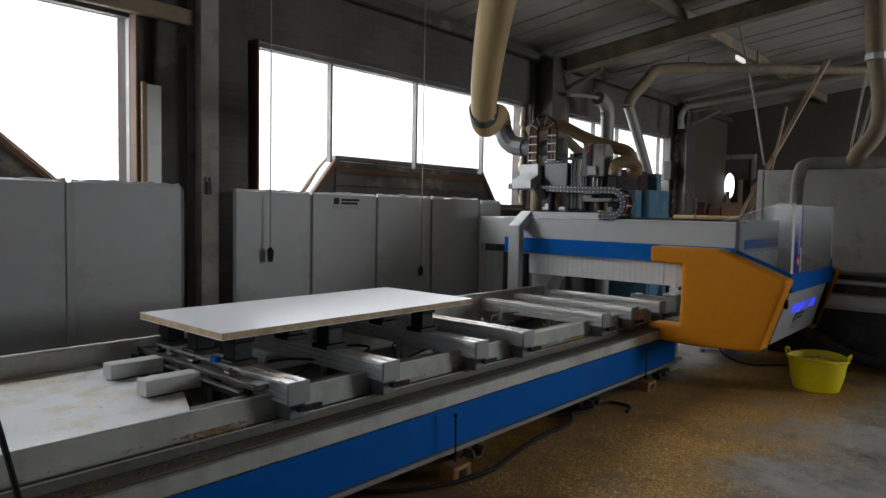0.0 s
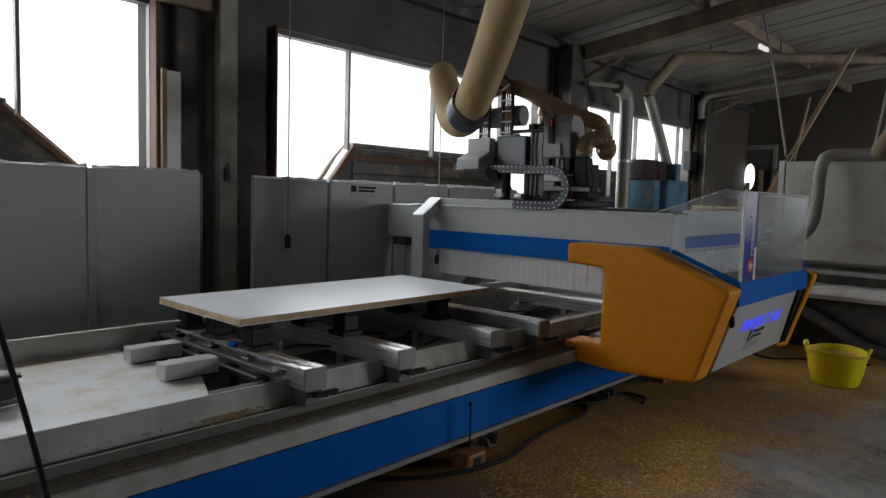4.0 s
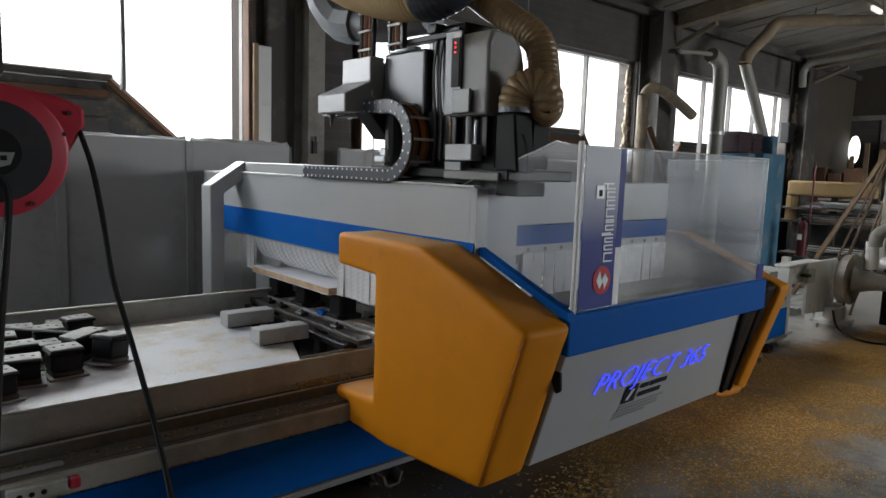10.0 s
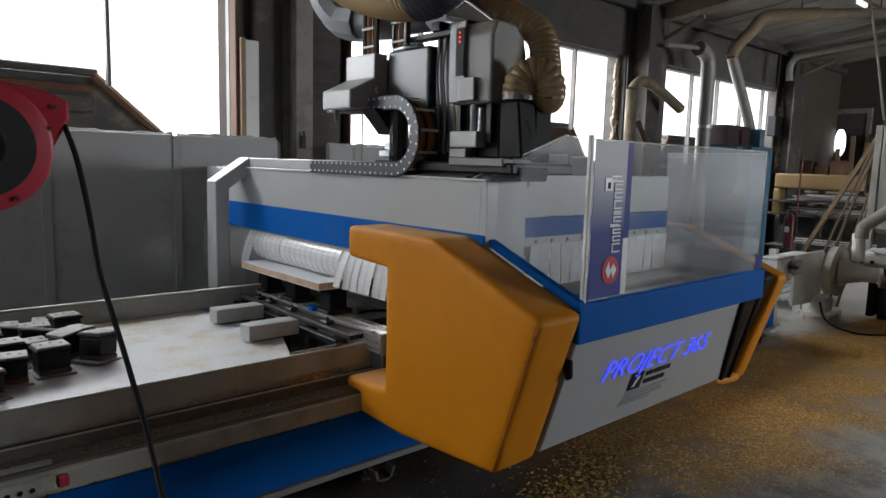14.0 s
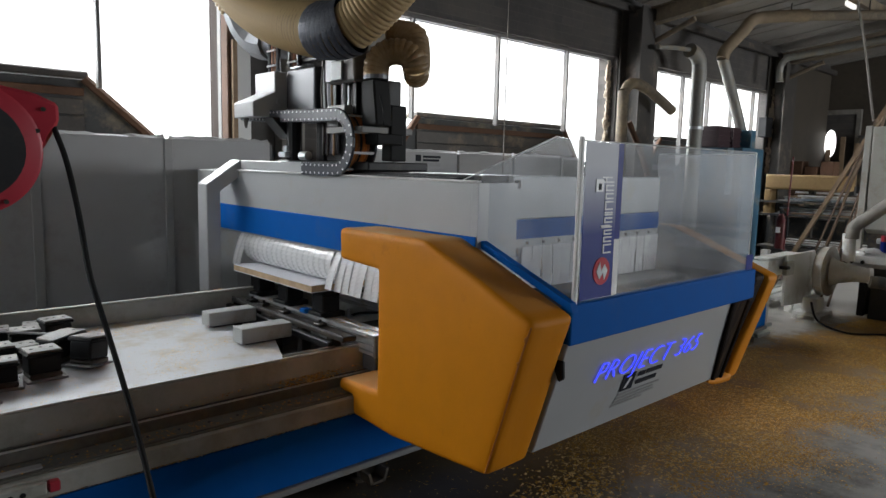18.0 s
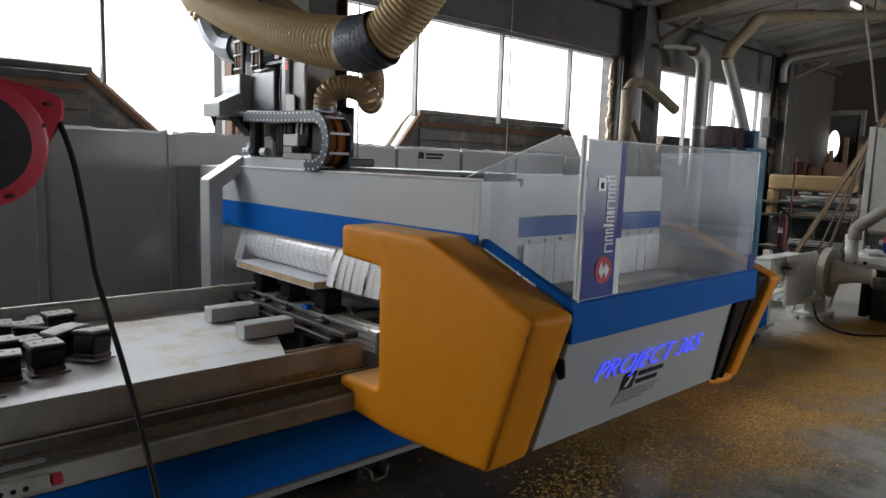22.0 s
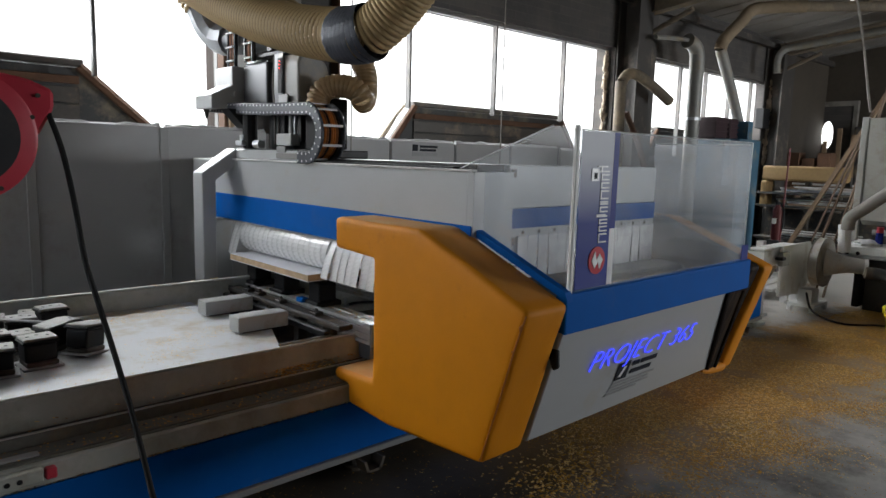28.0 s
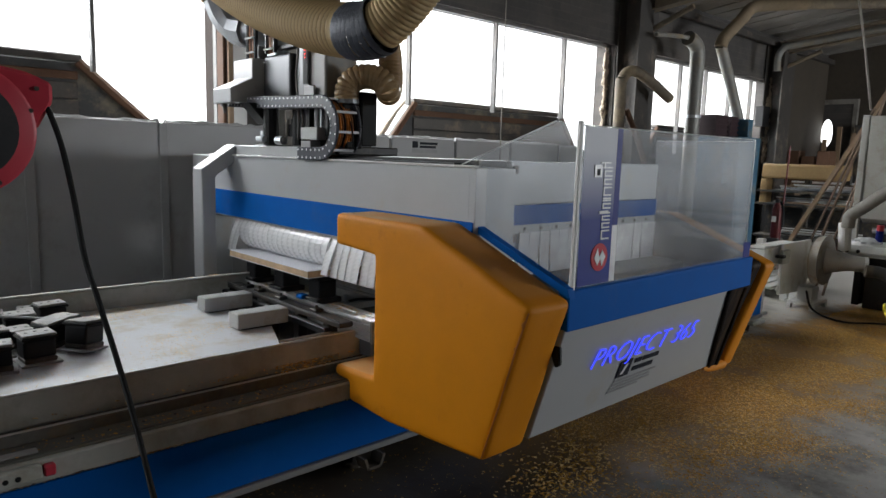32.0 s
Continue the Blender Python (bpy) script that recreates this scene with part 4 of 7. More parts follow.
# loose pods parked on the tray
rnd = random.Random(8)
def parked_pod(x, y, h, turn, tilt=0.0, holes=True):
    p = thing("parked_pod", (0, 0, 0), "spare black vacuum pod lying tilted on the tray" if tilt else "spare black vacuum pod with a grey pitted top plate", "vacuum pod", "parked pods")
    part("foot_plate", box(-0.07, 0.078, -0.062, 0.06, 0, 0.010, 0.003), M_COVERSTRIP, p, "pale foot plate")
    part("collar", box(-0.055, 0.06, -0.052, 0.05, 0.0105, 0.03, 0.004), M_DKSTEEL, p)
    part("body", box(-0.058, 0.058, -0.05, 0.05, 0.0305, h - 0.022, 0.008, 2), M_BLACK, p)
    part("lip", box(-0.066, 0.066, -0.057, 0.057, h - 0.0215, h - 0.010, 0.004), M_RUBBER, p, "black rubber lip")
    part("top_plate", box(-0.061, 0.061, -0.052, 0.052, h - 0.0098, h, 0.003), M_PODTOP, p, "grey pitted top plate")
    if holes:
        for hx, hy in ((-0.035, 0.0), (0.0, 0.012), (0.035, -0.005)):
            part("hole", rod((hx, hy, h + 0.0002), (hx, hy, h + 0.0012), 0.007, 8), M_BLACK, p)
    p.matrix_basis = pose(x, y, 0.624 + 0.045 * math.sin(radians(abs(tilt))), 0, tilt, turn)


for row in ((0.57, 2.99, 0.125, 4), (0.42, 2.95, 0.115, -8), (0.73, 3.30, 0.105, 30), (0.745, 3.57, 0.115, 6), (0.60, 3.47, 0.105, -4), (0.55, 3.26, 0.085, 10), (0.69, 3.70, 0.075, -12), (0.44, 3.16, 0.12, 3), (0.28, 3.02, 0.13, 6), (0.40, 3.40, 0.11, -5), (0.22, 3.24, 0.11, 12)):
    parked_pod(*row)
parked_pod(0.755, 3.05, 0.13, 38, 7.0, False)
parked_pod(0.68, 3.17, 0.125, 24, -7.0, False)
for row in ((0.17, 2.88, 0.125, -6), (0.31, 2.80, 0.115, 12), (0.12, 3.12, 0.10, 2), (0.30, 3.55, 0.10, 8), (0.50, 3.62, 0.09, -10), (0.05, 3.0, 0.12, 5)):
    parked_pod(*row)
solid("rod_on_tray", rod((0.30, 3.62, 0.742), (0.655, 3.25, 0.738), 0.006), M_ENDCAP, "thin steel rod lying across the pods", "rod")

# ---- the travelling gantry ----
gantry = thing("gantry", (2.1, 3.0, 0.452), "grey and blue router gantry with yellow bumpers and clear guards", "router gantry")
GX = 1.88
part("beam", box(GX, 2.30, 1.899, 4.32, 1.06, 1.445), M_GREY, gantry, "light grey gantry beam")
part("blue_band", box(GX - 0.008, GX - 0.001, 1.866, 4.32, 1.07, 1.23, 0.002), M_BLUE, gantry, "blue band along the beam")
part("top_lip", box(GX - 0.012, GX + 0.02, 1.864, 4.32, 1.446, 1.455, 0.003), M_WHITE, gantry)
part("chain_tray", box(GX + 0.01, GX + 0.05, 2.0, 3.17, 1.4455, 1.462), M_BLACK, gantry, "black chain trough")
part("top_cover", box(GX + 0.015, 2.1, 3.17, 4.05, 1.4555, 1.512, 0.004), M_GREY, gantry)
part("beam_deck", box(GX + 0.06, 2.29, 1.92, 3.16, 1.4455, 1.475), M_BLACK, gantry, "dark bellows cover on the beam")
part("end_box", box(1.90, 2.30, 4.325, 4.68, 1.14, 1.447, 0.008), M_GREY, gantry)
part("leg", box(1.95, 2.10, 4.49, 4.61, 0.12, 1.139, 0.006), M_GREY, gantry, "narrow grey leg behind the bed")
part("leg_plate", box(1.93, 2.12, 4.47, 4.63, 1.06, 1.1385, 0.004), M_DARK, gantry)
part("bracket", prism([(1.672, 0.47), (1.672, 1.364), (1.895, 1.516), (1.97, 1.516), (1.97, 1.45), (1.91, 1.425), (1.76, 1.32), (1.76, 0.47)], "y", 3.985, 4.125, 0.006), M_GREY, gantry, "folded grey end bracket")
part("leg", prism([(4.02, 1.06), (3.55, 1.06), (3.80, 0.76), (3.86, 0.56), (4.02, 0.47)], "x", 1.98, 2.25, 0.006), M_GREY, gantry)
part("leg", box(1.98, 2.25, 2.12, 2.235, 0.53, 1.06, 0.006), M_GREY, gantry)
part("rail_shoe", box(1.95, 2.3, 2.515, 2.575, 0.465, 0.55, 0.006), M_DKSTEEL, gantry)
part("shoe_arm", box(2.0, 2.22, 2.12, 2.514, 0.479, 0.524, 0.004), M_GREY, gantry)
part("rail_shoe", box(1.95, 2.3, 3.94, 4.02, 0.477, 0.55, 0.006), M_DKSTEEL, gantry)
# rounded end cap and side skirt towards the operator
part("end_cap", box(GX, 2.115, 1.862, 1.8988, 1.06, 1.445, 0.001), M_GREY, gantry, "light grey end plate of the beam")
for z in (1.15, 1.44):
    part("cap_hinge", box(2.116, 2.135, 1.862, 1.885, z - 0.018, z + 0.018, 0.003), M_DARK, gantry)
part("side_skirt", box(2.118, 3.30, 1.891, 1.95, 1.29, 1.475, 0.004), M_GREY, gantry, "light grey sheet behind the guard")
part("side_band", box(2.118, 3.30, 1.887, 1.948, 1.203, 1.288, 0.002), M_BLUE, gantry, "blue band on the side skirt")
part("skirt_plate", box(2.118, 3.30, 1.892, 1.948, 1.165, 1.202), M_GREY, gantry)

BUMP = [(2.535, 1.222), (1.945, 1.222), (1.385, 0.996), (1.575, 0.394), (2.135, 0.360), (2.424, 0.378), (2.428, 0.464), (2.53, 0.468), (2.535, 0.522), (2.245, 0.534), (2.245, 1.066), (2.533, 1.080)]


def bumper(x0, x1, drop=0.0):
    """Padded cover: soft edges, a slightly slack vinyl face with shallow dents."""
    bm = prism([(y, z + drop) for y, z in BUMP], "x", x0, x1)
    bmesh.ops.bevel(bm, geom=list(bm.edges), offset=0.024, segments=3, affect="EDGES", profile=0.5, clamp_overlap=True)
    bmesh.ops.triangulate(bm, faces=[f for f in bm.faces if len(f.verts) > 4])
    bmesh.ops.subdivide_edges(bm, edges=[e for e in bm.edges if e.calc_length() > 0.16], cuts=4, use_grid_fill=True)
    bmesh.ops.subdivide_edges(bm, edges=[e for e in bm.edges if e.calc_length() > 0.08], cuts=1, use_grid_fill=True)
    for v in bm.verts:
        p = v.co
        if x0 + 0.004 > p.x:
            v.co.x += 0.005 * noise.noise(Vector((3.0, p.y * 3.2, p.z * 3.2))) + 0.0025 * noise.noise(Vector((8.0, p.y * 9.0, p.z * 5.0)))
        else:
            v.co.y += 0.004 * noise.noise(Vector((p.x * 8.0, p.y * 4.0, p.z * 4.0)))
            v.co.z += 0.003 * noise.noise(Vector((p.x * 8.0, p.y * 4.0, 9.0 + p.z * 4.0)))
    return bm


bp = part("bumper", bumper(1.67, 1.90), M_YEL, gantry, "yellow padded vinyl bumper", True)
part("seam", tube([(1.668, 1.388, 0.985), (1.664, 1.43, 0.86), (1.666, 1.50, 0.63), (1.669, 1.577, 0.41)], 0.0035, 6), M_SEAMY, bp, smooth=True)
part("bumper", bumper(3.57, 3.70, -0.022), M_YEL, gantry, "yellow padded vinyl bumper", True)
part("bumper_mount", prism([(1.95, 1.20), (1.40, 0.985), (1.59, 0.42), (2.2, 0.46), (2.23, 1.2)], "x", 3.445, 3.568, 0.02, 2), M_PAD, gantry, "dark brown worn bumper backing")
part("bumper_lip", tube([(3.36, 1.578, 0.408), (3.42, 1.578, 0.396), (3.50, 1.582, 0.392), (3.60, 1.585, 0.388)], 0.02, 10, True, [0.008, 0.018, 0.026, 0.028]), M_YEL, gantry, "yellow vinyl wrapped under the end trim", True)

for pts in ([(1.6655, 1.40, 0.955), (1.6635, 1.408, 0.93)], [(1.6655, 1.43, 0.86), (1.6635, 1.437, 0.845)]):
    part("worn_spot", tube([pts[0], ((pts[0][0] + pts[1][0]) / 2, (pts[0][1] + pts[1][1]) / 2 + 0.003, (pts[0][2] + pts[1][2]) / 2), pts[1]], 0.006, 6, True, [0.002, 0.006, 0.002]), M_SEAMY, bp, smooth=True)
part("corner_stop", prism([(1.425, 0.75), (1.45, 0.735), (1.475, 0.79), (1.46, 0.82), (1.43, 0.82)], "x", 1.90, 1.92, 0.006), M_BLACK, gantry, "black rubber corner stop")
part("corner_tab", box(1.935, 1.96, 1.905, 1.945, 1.455, 1.475, 0.003), M_DARK, gantry)
for k in range(10):
    x = 2.22 + 0.11 * k
    part("bolt", rod((x, 1.887, 1.184), (x, 1.8915, 1.184), 0.007, 8), M_DKSTEEL, gantry)
# sloping front hood
part("hood_front", prism([(1.412, 0.885), (1.555, 0.426), (1.63, 0.423), (1.63, 0.47), (1.60, 0.52), (1.47, 0.885)], "x", 1.905, 3.44, 0.004), M_GREY, gantry, "sloping light grey hood front")
# pan and block are added, out of sight, to keep light off the floor below
part("under_pan", box(1.905, 3.43, 1.635, 2.405, 0.45, 0.475, 0.004), M_DARK, gantry, "unseen dark pan added under the hood to shade the floor")
part("drive_column", box(2.26, 3.30, 1.70, 2.11, 0.48, 0.98, 0.01), M_DARK, gantry, "unseen dark block added inside the hood to stop light")
part("hood_floor", prism([(1.47, 0.89), (2.2, 0.96), (2.2, 0.99), (1.47, 0.93)], "x", 1.905, 3.33), M_DARK, gantry)
part("hood_band", prism([(1.405, 0.876), (1.47, 0.884), (1.47, 0.99), (1.445, 1.03), (1.405, 1.026)], "x", 1.905, 3.442, 0.008, 2), M_BLUE, gantry, "blue padded band along the hood")
part("side_edge", prism([(1.395, 1.0), (1.41, 1.035), (1.95, 1.248), (1.95, 1.22)], "x", 1.901, 1.935), M_BLUE, gantry, "blue trim along the hood side")
part("label", box(3.347, 3.417, 1.4165, 1.4195, 1.014, 1.104, 0.0), M_DECAL, gantry, "small blue label on the guard")
gl = part("clear_panel", box(1.94, 3.375, 1.42, 1.426, 1.0, 1.61), M_GLASS, gantry, "scratched clear plastic guard")
gl.visible_shadow = False
g2 = part("clear_panel", prism([(1.428, 1.0), (1.428, 1.61), (1.53, 1.625), (2.02, 1.45), (1.95, 1.25)], "x", 1.938, 1.944), M_GLASS, gantry, "scratched clear plastic side guard")
g2.visible_shadow = False
g3 = part("clear_panel", box(3.37, 3.376, 1.43, 1.95, 1.0, 1.60), M_GLASS, gantry, "scratched clear plastic side guard")
g3.visible_shadow = False
for a, b in (((1.94, 1.423, 1.611), (3.375, 1.423, 1.611)), ((3.3745, 1.421, 1.0), (3.3745, 1.421, 1.61)), ((1.941, 1.53, 1.626), (1.941, 2.02, 1.451)), ((3.373, 1.43, 1.601), (3.373, 1.95, 1.601))):
    part("panel_edge", rod(a, b, 0.0028, 6), M_STRAP, gantry, "bright cut edge of a clear sheet")
part("panel_edge", box(1.932, 1.95, 1.413, 1.43, 1.0, 1.625, 0.003), M_WHITE, gantry)


def decal_material():
    m = bpy.data.materials.new("fading_blue_decal")
    m.use_nodes = True
    nt = m.node_tree
    tc = nt.nodes.new("ShaderNodeTexCoord")
    sp = nt.nodes.new("ShaderNodeSeparateXYZ")
    rp = nt.nodes.new("ShaderNodeValToRGB")
    nt.links.new(tc.outputs["Generated"], sp.inputs[0])
    nt.links.new(sp.outputs["Z"], rp.inputs["Fac"])
    rp.color_ramp.elements[0].position, rp.color_ramp.elements[0].color = 0.42, (0.012, 0.03, 0.24, 1)
    rp.color_ramp.elements[1].position, rp.color_ramp.elements[1].color = 0.85, (0.6, 0.62, 0.68, 1)
    nt.links.new(rp.outputs["Color"], nt.nodes["Principled BSDF"].inputs["Base Color"])
    nt.nodes["Principled BSDF"].inputs["Roughness"].default_value = 0.4
    nt.nodes["Principled BSDF"].inputs["Specular IOR Level"].default_value = 0.15
    return m


M_FADE = decal_material()
dc = part("decal", box(1.965, 2.165, 1.4165, 1.4195, 1.035, 1.608), M_FADE, gantry, "vertical decal fading from blue to white")
part("decal_edge", box(2.166, 2.20, 1.4165, 1.4195, 1.25, 1.608), M_DECAL, dc)
part("decal_edge", box(2.166, 2.20, 1.4165, 1.4195, 1.035, 1.249), M_DECALW, dc)
zb = 1.20
for w, tall in ((0.042, 0.034), (0.028, 0.034), (0.026, 0.034), (0.018, 0.046), (0.028, 0.034), (0.02, 0.034), (0.04, 0.034), (0.03, 0.034), (0.03, 0.034), (0.03, 0.05)):
    top = 2.142 - tall * 1.5
    part("word_bar", box(top, 2.142, 1.4135, 1.416, zb, zb + 0.0055), M_DECALW, dc, "white bar in place of a brand letter")
    part("word_bar", box(top, 2.142 - 0.012 * (tall > 0.04), 1.4135, 1.416, zb + w - 0.0125, zb + w - 0.007), M_DECALW, dc, "white bar in place of a brand letter")
    part("word_bar", box(top + (0.02 if tall > 0.04 else 0.0), top + (0.028 if tall > 0.04 else 0.007), 1.4135, 1.416, zb + 0.0056, zb + w - 0.0126), M_DECALW, dc, "white bar in place of a brand letter") if w > 0.021 else None
    zb += w
part("emblem", tube([(2.09, 1.4135, 1.135), (2.09, 1.416, 1.135)], 0.052, 20), M_DECALR, dc, "red round emblem")
part("emblem_stroke", prism([(2.055, 1.135), (2.075, 1.17), (2.085, 1.135), (2.105, 1.16), (2.125, 1.135), (2.105, 1.10), (2.095, 1.13), (2.075, 1.105)], "y", 1.411, 1.413), M_DECALW, dc)
part("safety_sticker", box(2.03, 2.075, 1.4135, 1.416, 1.43, 1.475), M_DECALW, dc)
part("safety_mark", box(2.045, 2.06, 1.411, 1.413, 1.437, 1.46), M_INK, dc)


def text_mesh(txt, size, depth, shear=0.0):
    cu = bpy.data.curves.new("txt", "FONT")
    cu.body, cu.size, cu.extrude, cu.shear, cu.align_x = txt, size, depth, shear, "LEFT"
    cu.resolution_u, cu.offset = 3, -0.0042
    ob = bpy.data.objects.new("txt", cu)
    me = bpy.data.meshes.new_from_object(ob)
    bpy.data.objects.remove(ob)
    bm = bmesh.new()
    bm.from_mesh(me)
    bpy.data.meshes.remove(me)
    return bm


# hood face: local axes along the slope
def on_hood(bm, x, v, lift):
    """Lay a flat mesh (x right, y up) on the sloping hood, v metres up the slope from its lower edge."""
    a, b = Vector((0, 1.545, 0.458)), Vector((0, 1.412, 0.885))
    up = (b - a).normalized()
    nrm = Vector((0, -up.z, up.y))
    for p in bm.verts:
        p.co = Vector((x + p.co.x, 0, 0)) + a + up * (v + p.co.y) + nrm * (lift + p.co.z)
    return bm


def on_hood_point(x, v, lift):
    a, b = Vector((0, 1.545, 0.458)), Vector((0, 1.412, 0.885))
    run = (b - a).normalized()
    return Vector((x, 0, 0)) + a + run * v + Vector((0, -run.z, run.y)) * lift


part("dark_trim", on_hood(prism([(3.365, -0.031), (3.44, -0.033), (3.44, 0.445), (3.22, 0.44)], "z", 0.001, 0.008), 0, 0, 0.001), M_PAD, gantry, "dark brown worn end trim")
for a, b, w, q in ((3.36, 3.215, 0.012, 0.0145), (3.435, 3.38, 0.016, 0.018)):
    part("trim_roll", tube([on_hood_point(a, -0.03, 0.004), on_hood_point(0.5 * (a + b), 0.2, 0.006), on_hood_point(b, 0.44, 0.004)], w, 8, True, [w, q, w]), M_PAD, gantry, "rolled edge of the brown trim", True)
tx = text_mesh("PROJECT 365", 0.135, 0.003, 0.25)
w = max(v.co.x for v in tx.verts)
for v in tx.verts:
    v.co.x *= 0.85 / w
part("lit_letters", on_hood(tx, 2.15, 0.222, 0.006), M_LEDB, gantry, "blue backlit letters")
part("sticker_mark", on_hood(box(0, 0.09, 0, 0.085, 0, 0.002), 2.40, 0.125, 0.003), M_INK, gantry, "dark square dealer's mark")
part("mark_stroke", on_hood(prism([(0.02, 0.015), (0.04, 0.015), (0.065, 0.065), (0.045, 0.065)], "z", 0, 0.001), 2.40, 0.125, 0.0055), M_DECALW, gantry)
for v, w in ((0.178, 0.052), (0.178, 0.13), (0.137, 0.165)):
    part("sticker_bar", on_hood(box(0, w, 0, 0.022, 0, 0.002), 2.515 + (0.065 if w == 0.13 else 0.0), v, 0.003), M_INK, gantry)
for k in range(4):
    part("sticker_bar", on_hood(box(0, (0.33, 0.30, 0.32, 0.24)[k], 0, 0.009, 0, 0.002), 2.40 - 0.01 * k, 0.104 - 0.017 * k, 0.003), M_INKG, gantry)

# strap curtains hanging from the beam, each in nine short rigid lengths
STRAPS, SEG = [], 0.024


def strap_piece(y0, y1, length):
    """A flexible strip hanging from its own origin."""
    bm = bmesh.new()
    rows = []
    for i in range(3):
        z = 0.0008 - (length + 0.0016) * i / 2
        rows.append([bm.verts.new((dx, yy, z)) for dx, yy in ((0, y0), (0, y1), (0.0025, y1), (0.0025, y0))])
    for a, b in zip(rows, rows[1:]):
        for k in range(4):
            bm.faces.new((a[k], a[(k + 1) % 4], b[(k + 1) % 4], b[k]))
    bm.faces.new(rows[0])
    bm.faces.new(rows[-1][::-1])
    return bm


rnd = random.Random(12)
y = 2.27
while y < 3.98:
    loc = Vector((GX + 0.03 + 0.0012 * (len(STRAPS) % 2), y + 0.031, 1.066)) - BASE[gantry]
    half = 0.0305 - rnd.choice((0.0, 0.0, 0.0, 0.003))
    pieces = []
    for k in range(9):
        bm = strap_piece(-half, half, SEG)
        base = BASE[gantry] if k == 0 else BASE[pieces[0]]
        bmesh.ops.translate(bm, vec=base, verts=bm.verts)
        ob = part("curtain_strap" if k == 0 else "strap_length", bm, M_STRAP, gantry if k == 0 else pieces[0])
        ob.location = loc if k == 0 else (0, 0, -SEG * k)
        pieces.append(ob)
    STRAPS.append((pieces, y + 0.031, loc, rnd.uniform(-1, 1)))
    y += 0.058
for k in range(16):
    x = 2.18 + 0.07 * k
    q = 0.012 * math.sin(k * 1.7)
    part("curtain_strap", prism([(x + 0.002, 1.168), (x + 0.068, 1.168), (x + 0.066 - q, 0.98), (x + 0.004 - q, 0.98)], "y", 1.884, 1.8885), M_STRAP, gantry)

M_HEADDARK = material("black_painted_casting", (0.011, 0.011, 0.012), 0.45, spec=0.25, spread=0.25, scale=6, dirt=(0.07, 0.058, 0.042), dirt_amount=0.2)
# ---- machining head on the beam ----
head = thing("machining_head", (2.0, 3.5, 1.456), "grey router head with drive boxes and a spindle cover", "router head")
part("saddle", box(1.90, 2.28, 2.85, 3.75, 1.477, 1.52, 0.006), M_HEADDARK, head)
part("drive_box", prism([(1.75, 1.755), (1.75, 1.84), (1.885, 1.905), (1.885, 2.02), (1.965, 2.02), (1.965, 1.765)], "y", 3.74, 3.98, 0.005), M_GREY, head, "stepped light grey drive box")
part("spout", tube([(1.80, 3.93, 1.757), (1.80, 3.93, 1.73), (1.80, 3.93, 1.70)], 0.014, 10, True, [0.018, 0.012, 0.006]), M_DKSTEEL, head, "small steel spout")
part("knob", rod((1.91, 3.739, 1.85), (1.91, 3.73, 1.85), 0.018), M_GREY, head)
part("bracket_below", prism([(1.80, 1.754), (1.96, 1.754), (1.96, 1.64), (1.91, 1.64)], "y", 3.62, 3.735, 0.004), M_HEADDARK, head)
part("back_plate", box(1.975, 2.10, 3.70, 3.80, 1.765, 2.0, 0.004), M_HEADDARK, head)
part("motor_box", box(1.95, 2.14, 3.42, 3.72, 1.74, 2.03, 0.012, 2), M_HEADGREY, head, "satin grey motor box")
part("post", rod((1.93, 3.60, 1.52), (1.93, 3.60, 1.76), 0.045, 12), M_BLACK, head)
part("post", rod((2.02, 3.42, 1.52), (2.02, 3.42, 1.76), 0.05, 12), M_HEADDARK, head)
part("column", box(2.0, 2.16, 3.22, 3.41, 1.52, 2.12, 0.006), M_HEADDARK, head)
part("side_plate", box(1.98, 1.995, 3.24, 3.40, 1.56, 2.1, 0.003), M_HEADGREY, head)
for yy in (3.27, 3.33, 3.37):
    part("air_line", tube(curve_pts([(1.975, yy, 2.06), (1.968, yy + 0.01, 1.9), (1.97, yy - 0.01, 1.7), (1.975, yy, 1.55)], 6), 0.006, 6), M_WOOD if yy < 3.3 else M_DKSTEEL, head, smooth=True)
part("tool_valve", joined(box(1.86, 1.93, 3.58, 3.66, 1.535, 1.565, 0.004), box(1.88, 1.92, 3.60, 3.645, 1.566, 1.60, 0.004)), M_STEEL, head, "bright steel fitting")
part("tool_valve", rod((1.90, 3.47, 1.545), (1.90, 3.40, 1.545), 0.025), M_STEEL, head)
part("top_bar", joined(box(1.95, 2.0, 3.2, 3.6, 2.055, 2.08, 0.004), box(1.94, 2.0, 3.34, 3.40, 2.08, 2.12, 0.004)), M_HEADDARK, head)
part("top_bar", box(1.97, 2.01, 3.52, 3.72, 2.035, 2.052, 0.003), M_STEEL, head)
# upright cable carrier beside the drive box
CARR = [(3.72 + 0.165, 2.021), (3.72 + 0.165, 2.2)] + [(3.72 + 0.165 * math.cos(radians(a)), 2.36 + 0.165 * math.sin(radians(a))) for a in range(0, 181, 15)] + [(3.72 - 0.165, 2.2), (3.72 - 0.165, 2.04)]
for f, nm in ((1.0, "carrier_side"), (0.07 / 0.165, "carrier_side")):
    part(nm, tube([(1.935, 3.72 + (y - 3.72) * f, z if z < 2.36 else 2.36 + (z - 2.36) * f) for y, z in CARR], 0.014, 6), M_BLACK, head)
RUNGS = [(3.885, 3.79, z, z) for z in (2.06, 2.145, 2.23, 2.315)] + [(3.72 + 0.165 * math.cos(a), 3.72 + 0.07 * math.cos(a), 2.36 + 0.165 * math.sin(a), 2.36 + 0.07 * math.sin(a)) for a in (0.5, 1.1, 1.9, 2.6)] + [(3.65, 3.555, z, z) for z in (2.315, 2.23, 2.145, 2.06)]
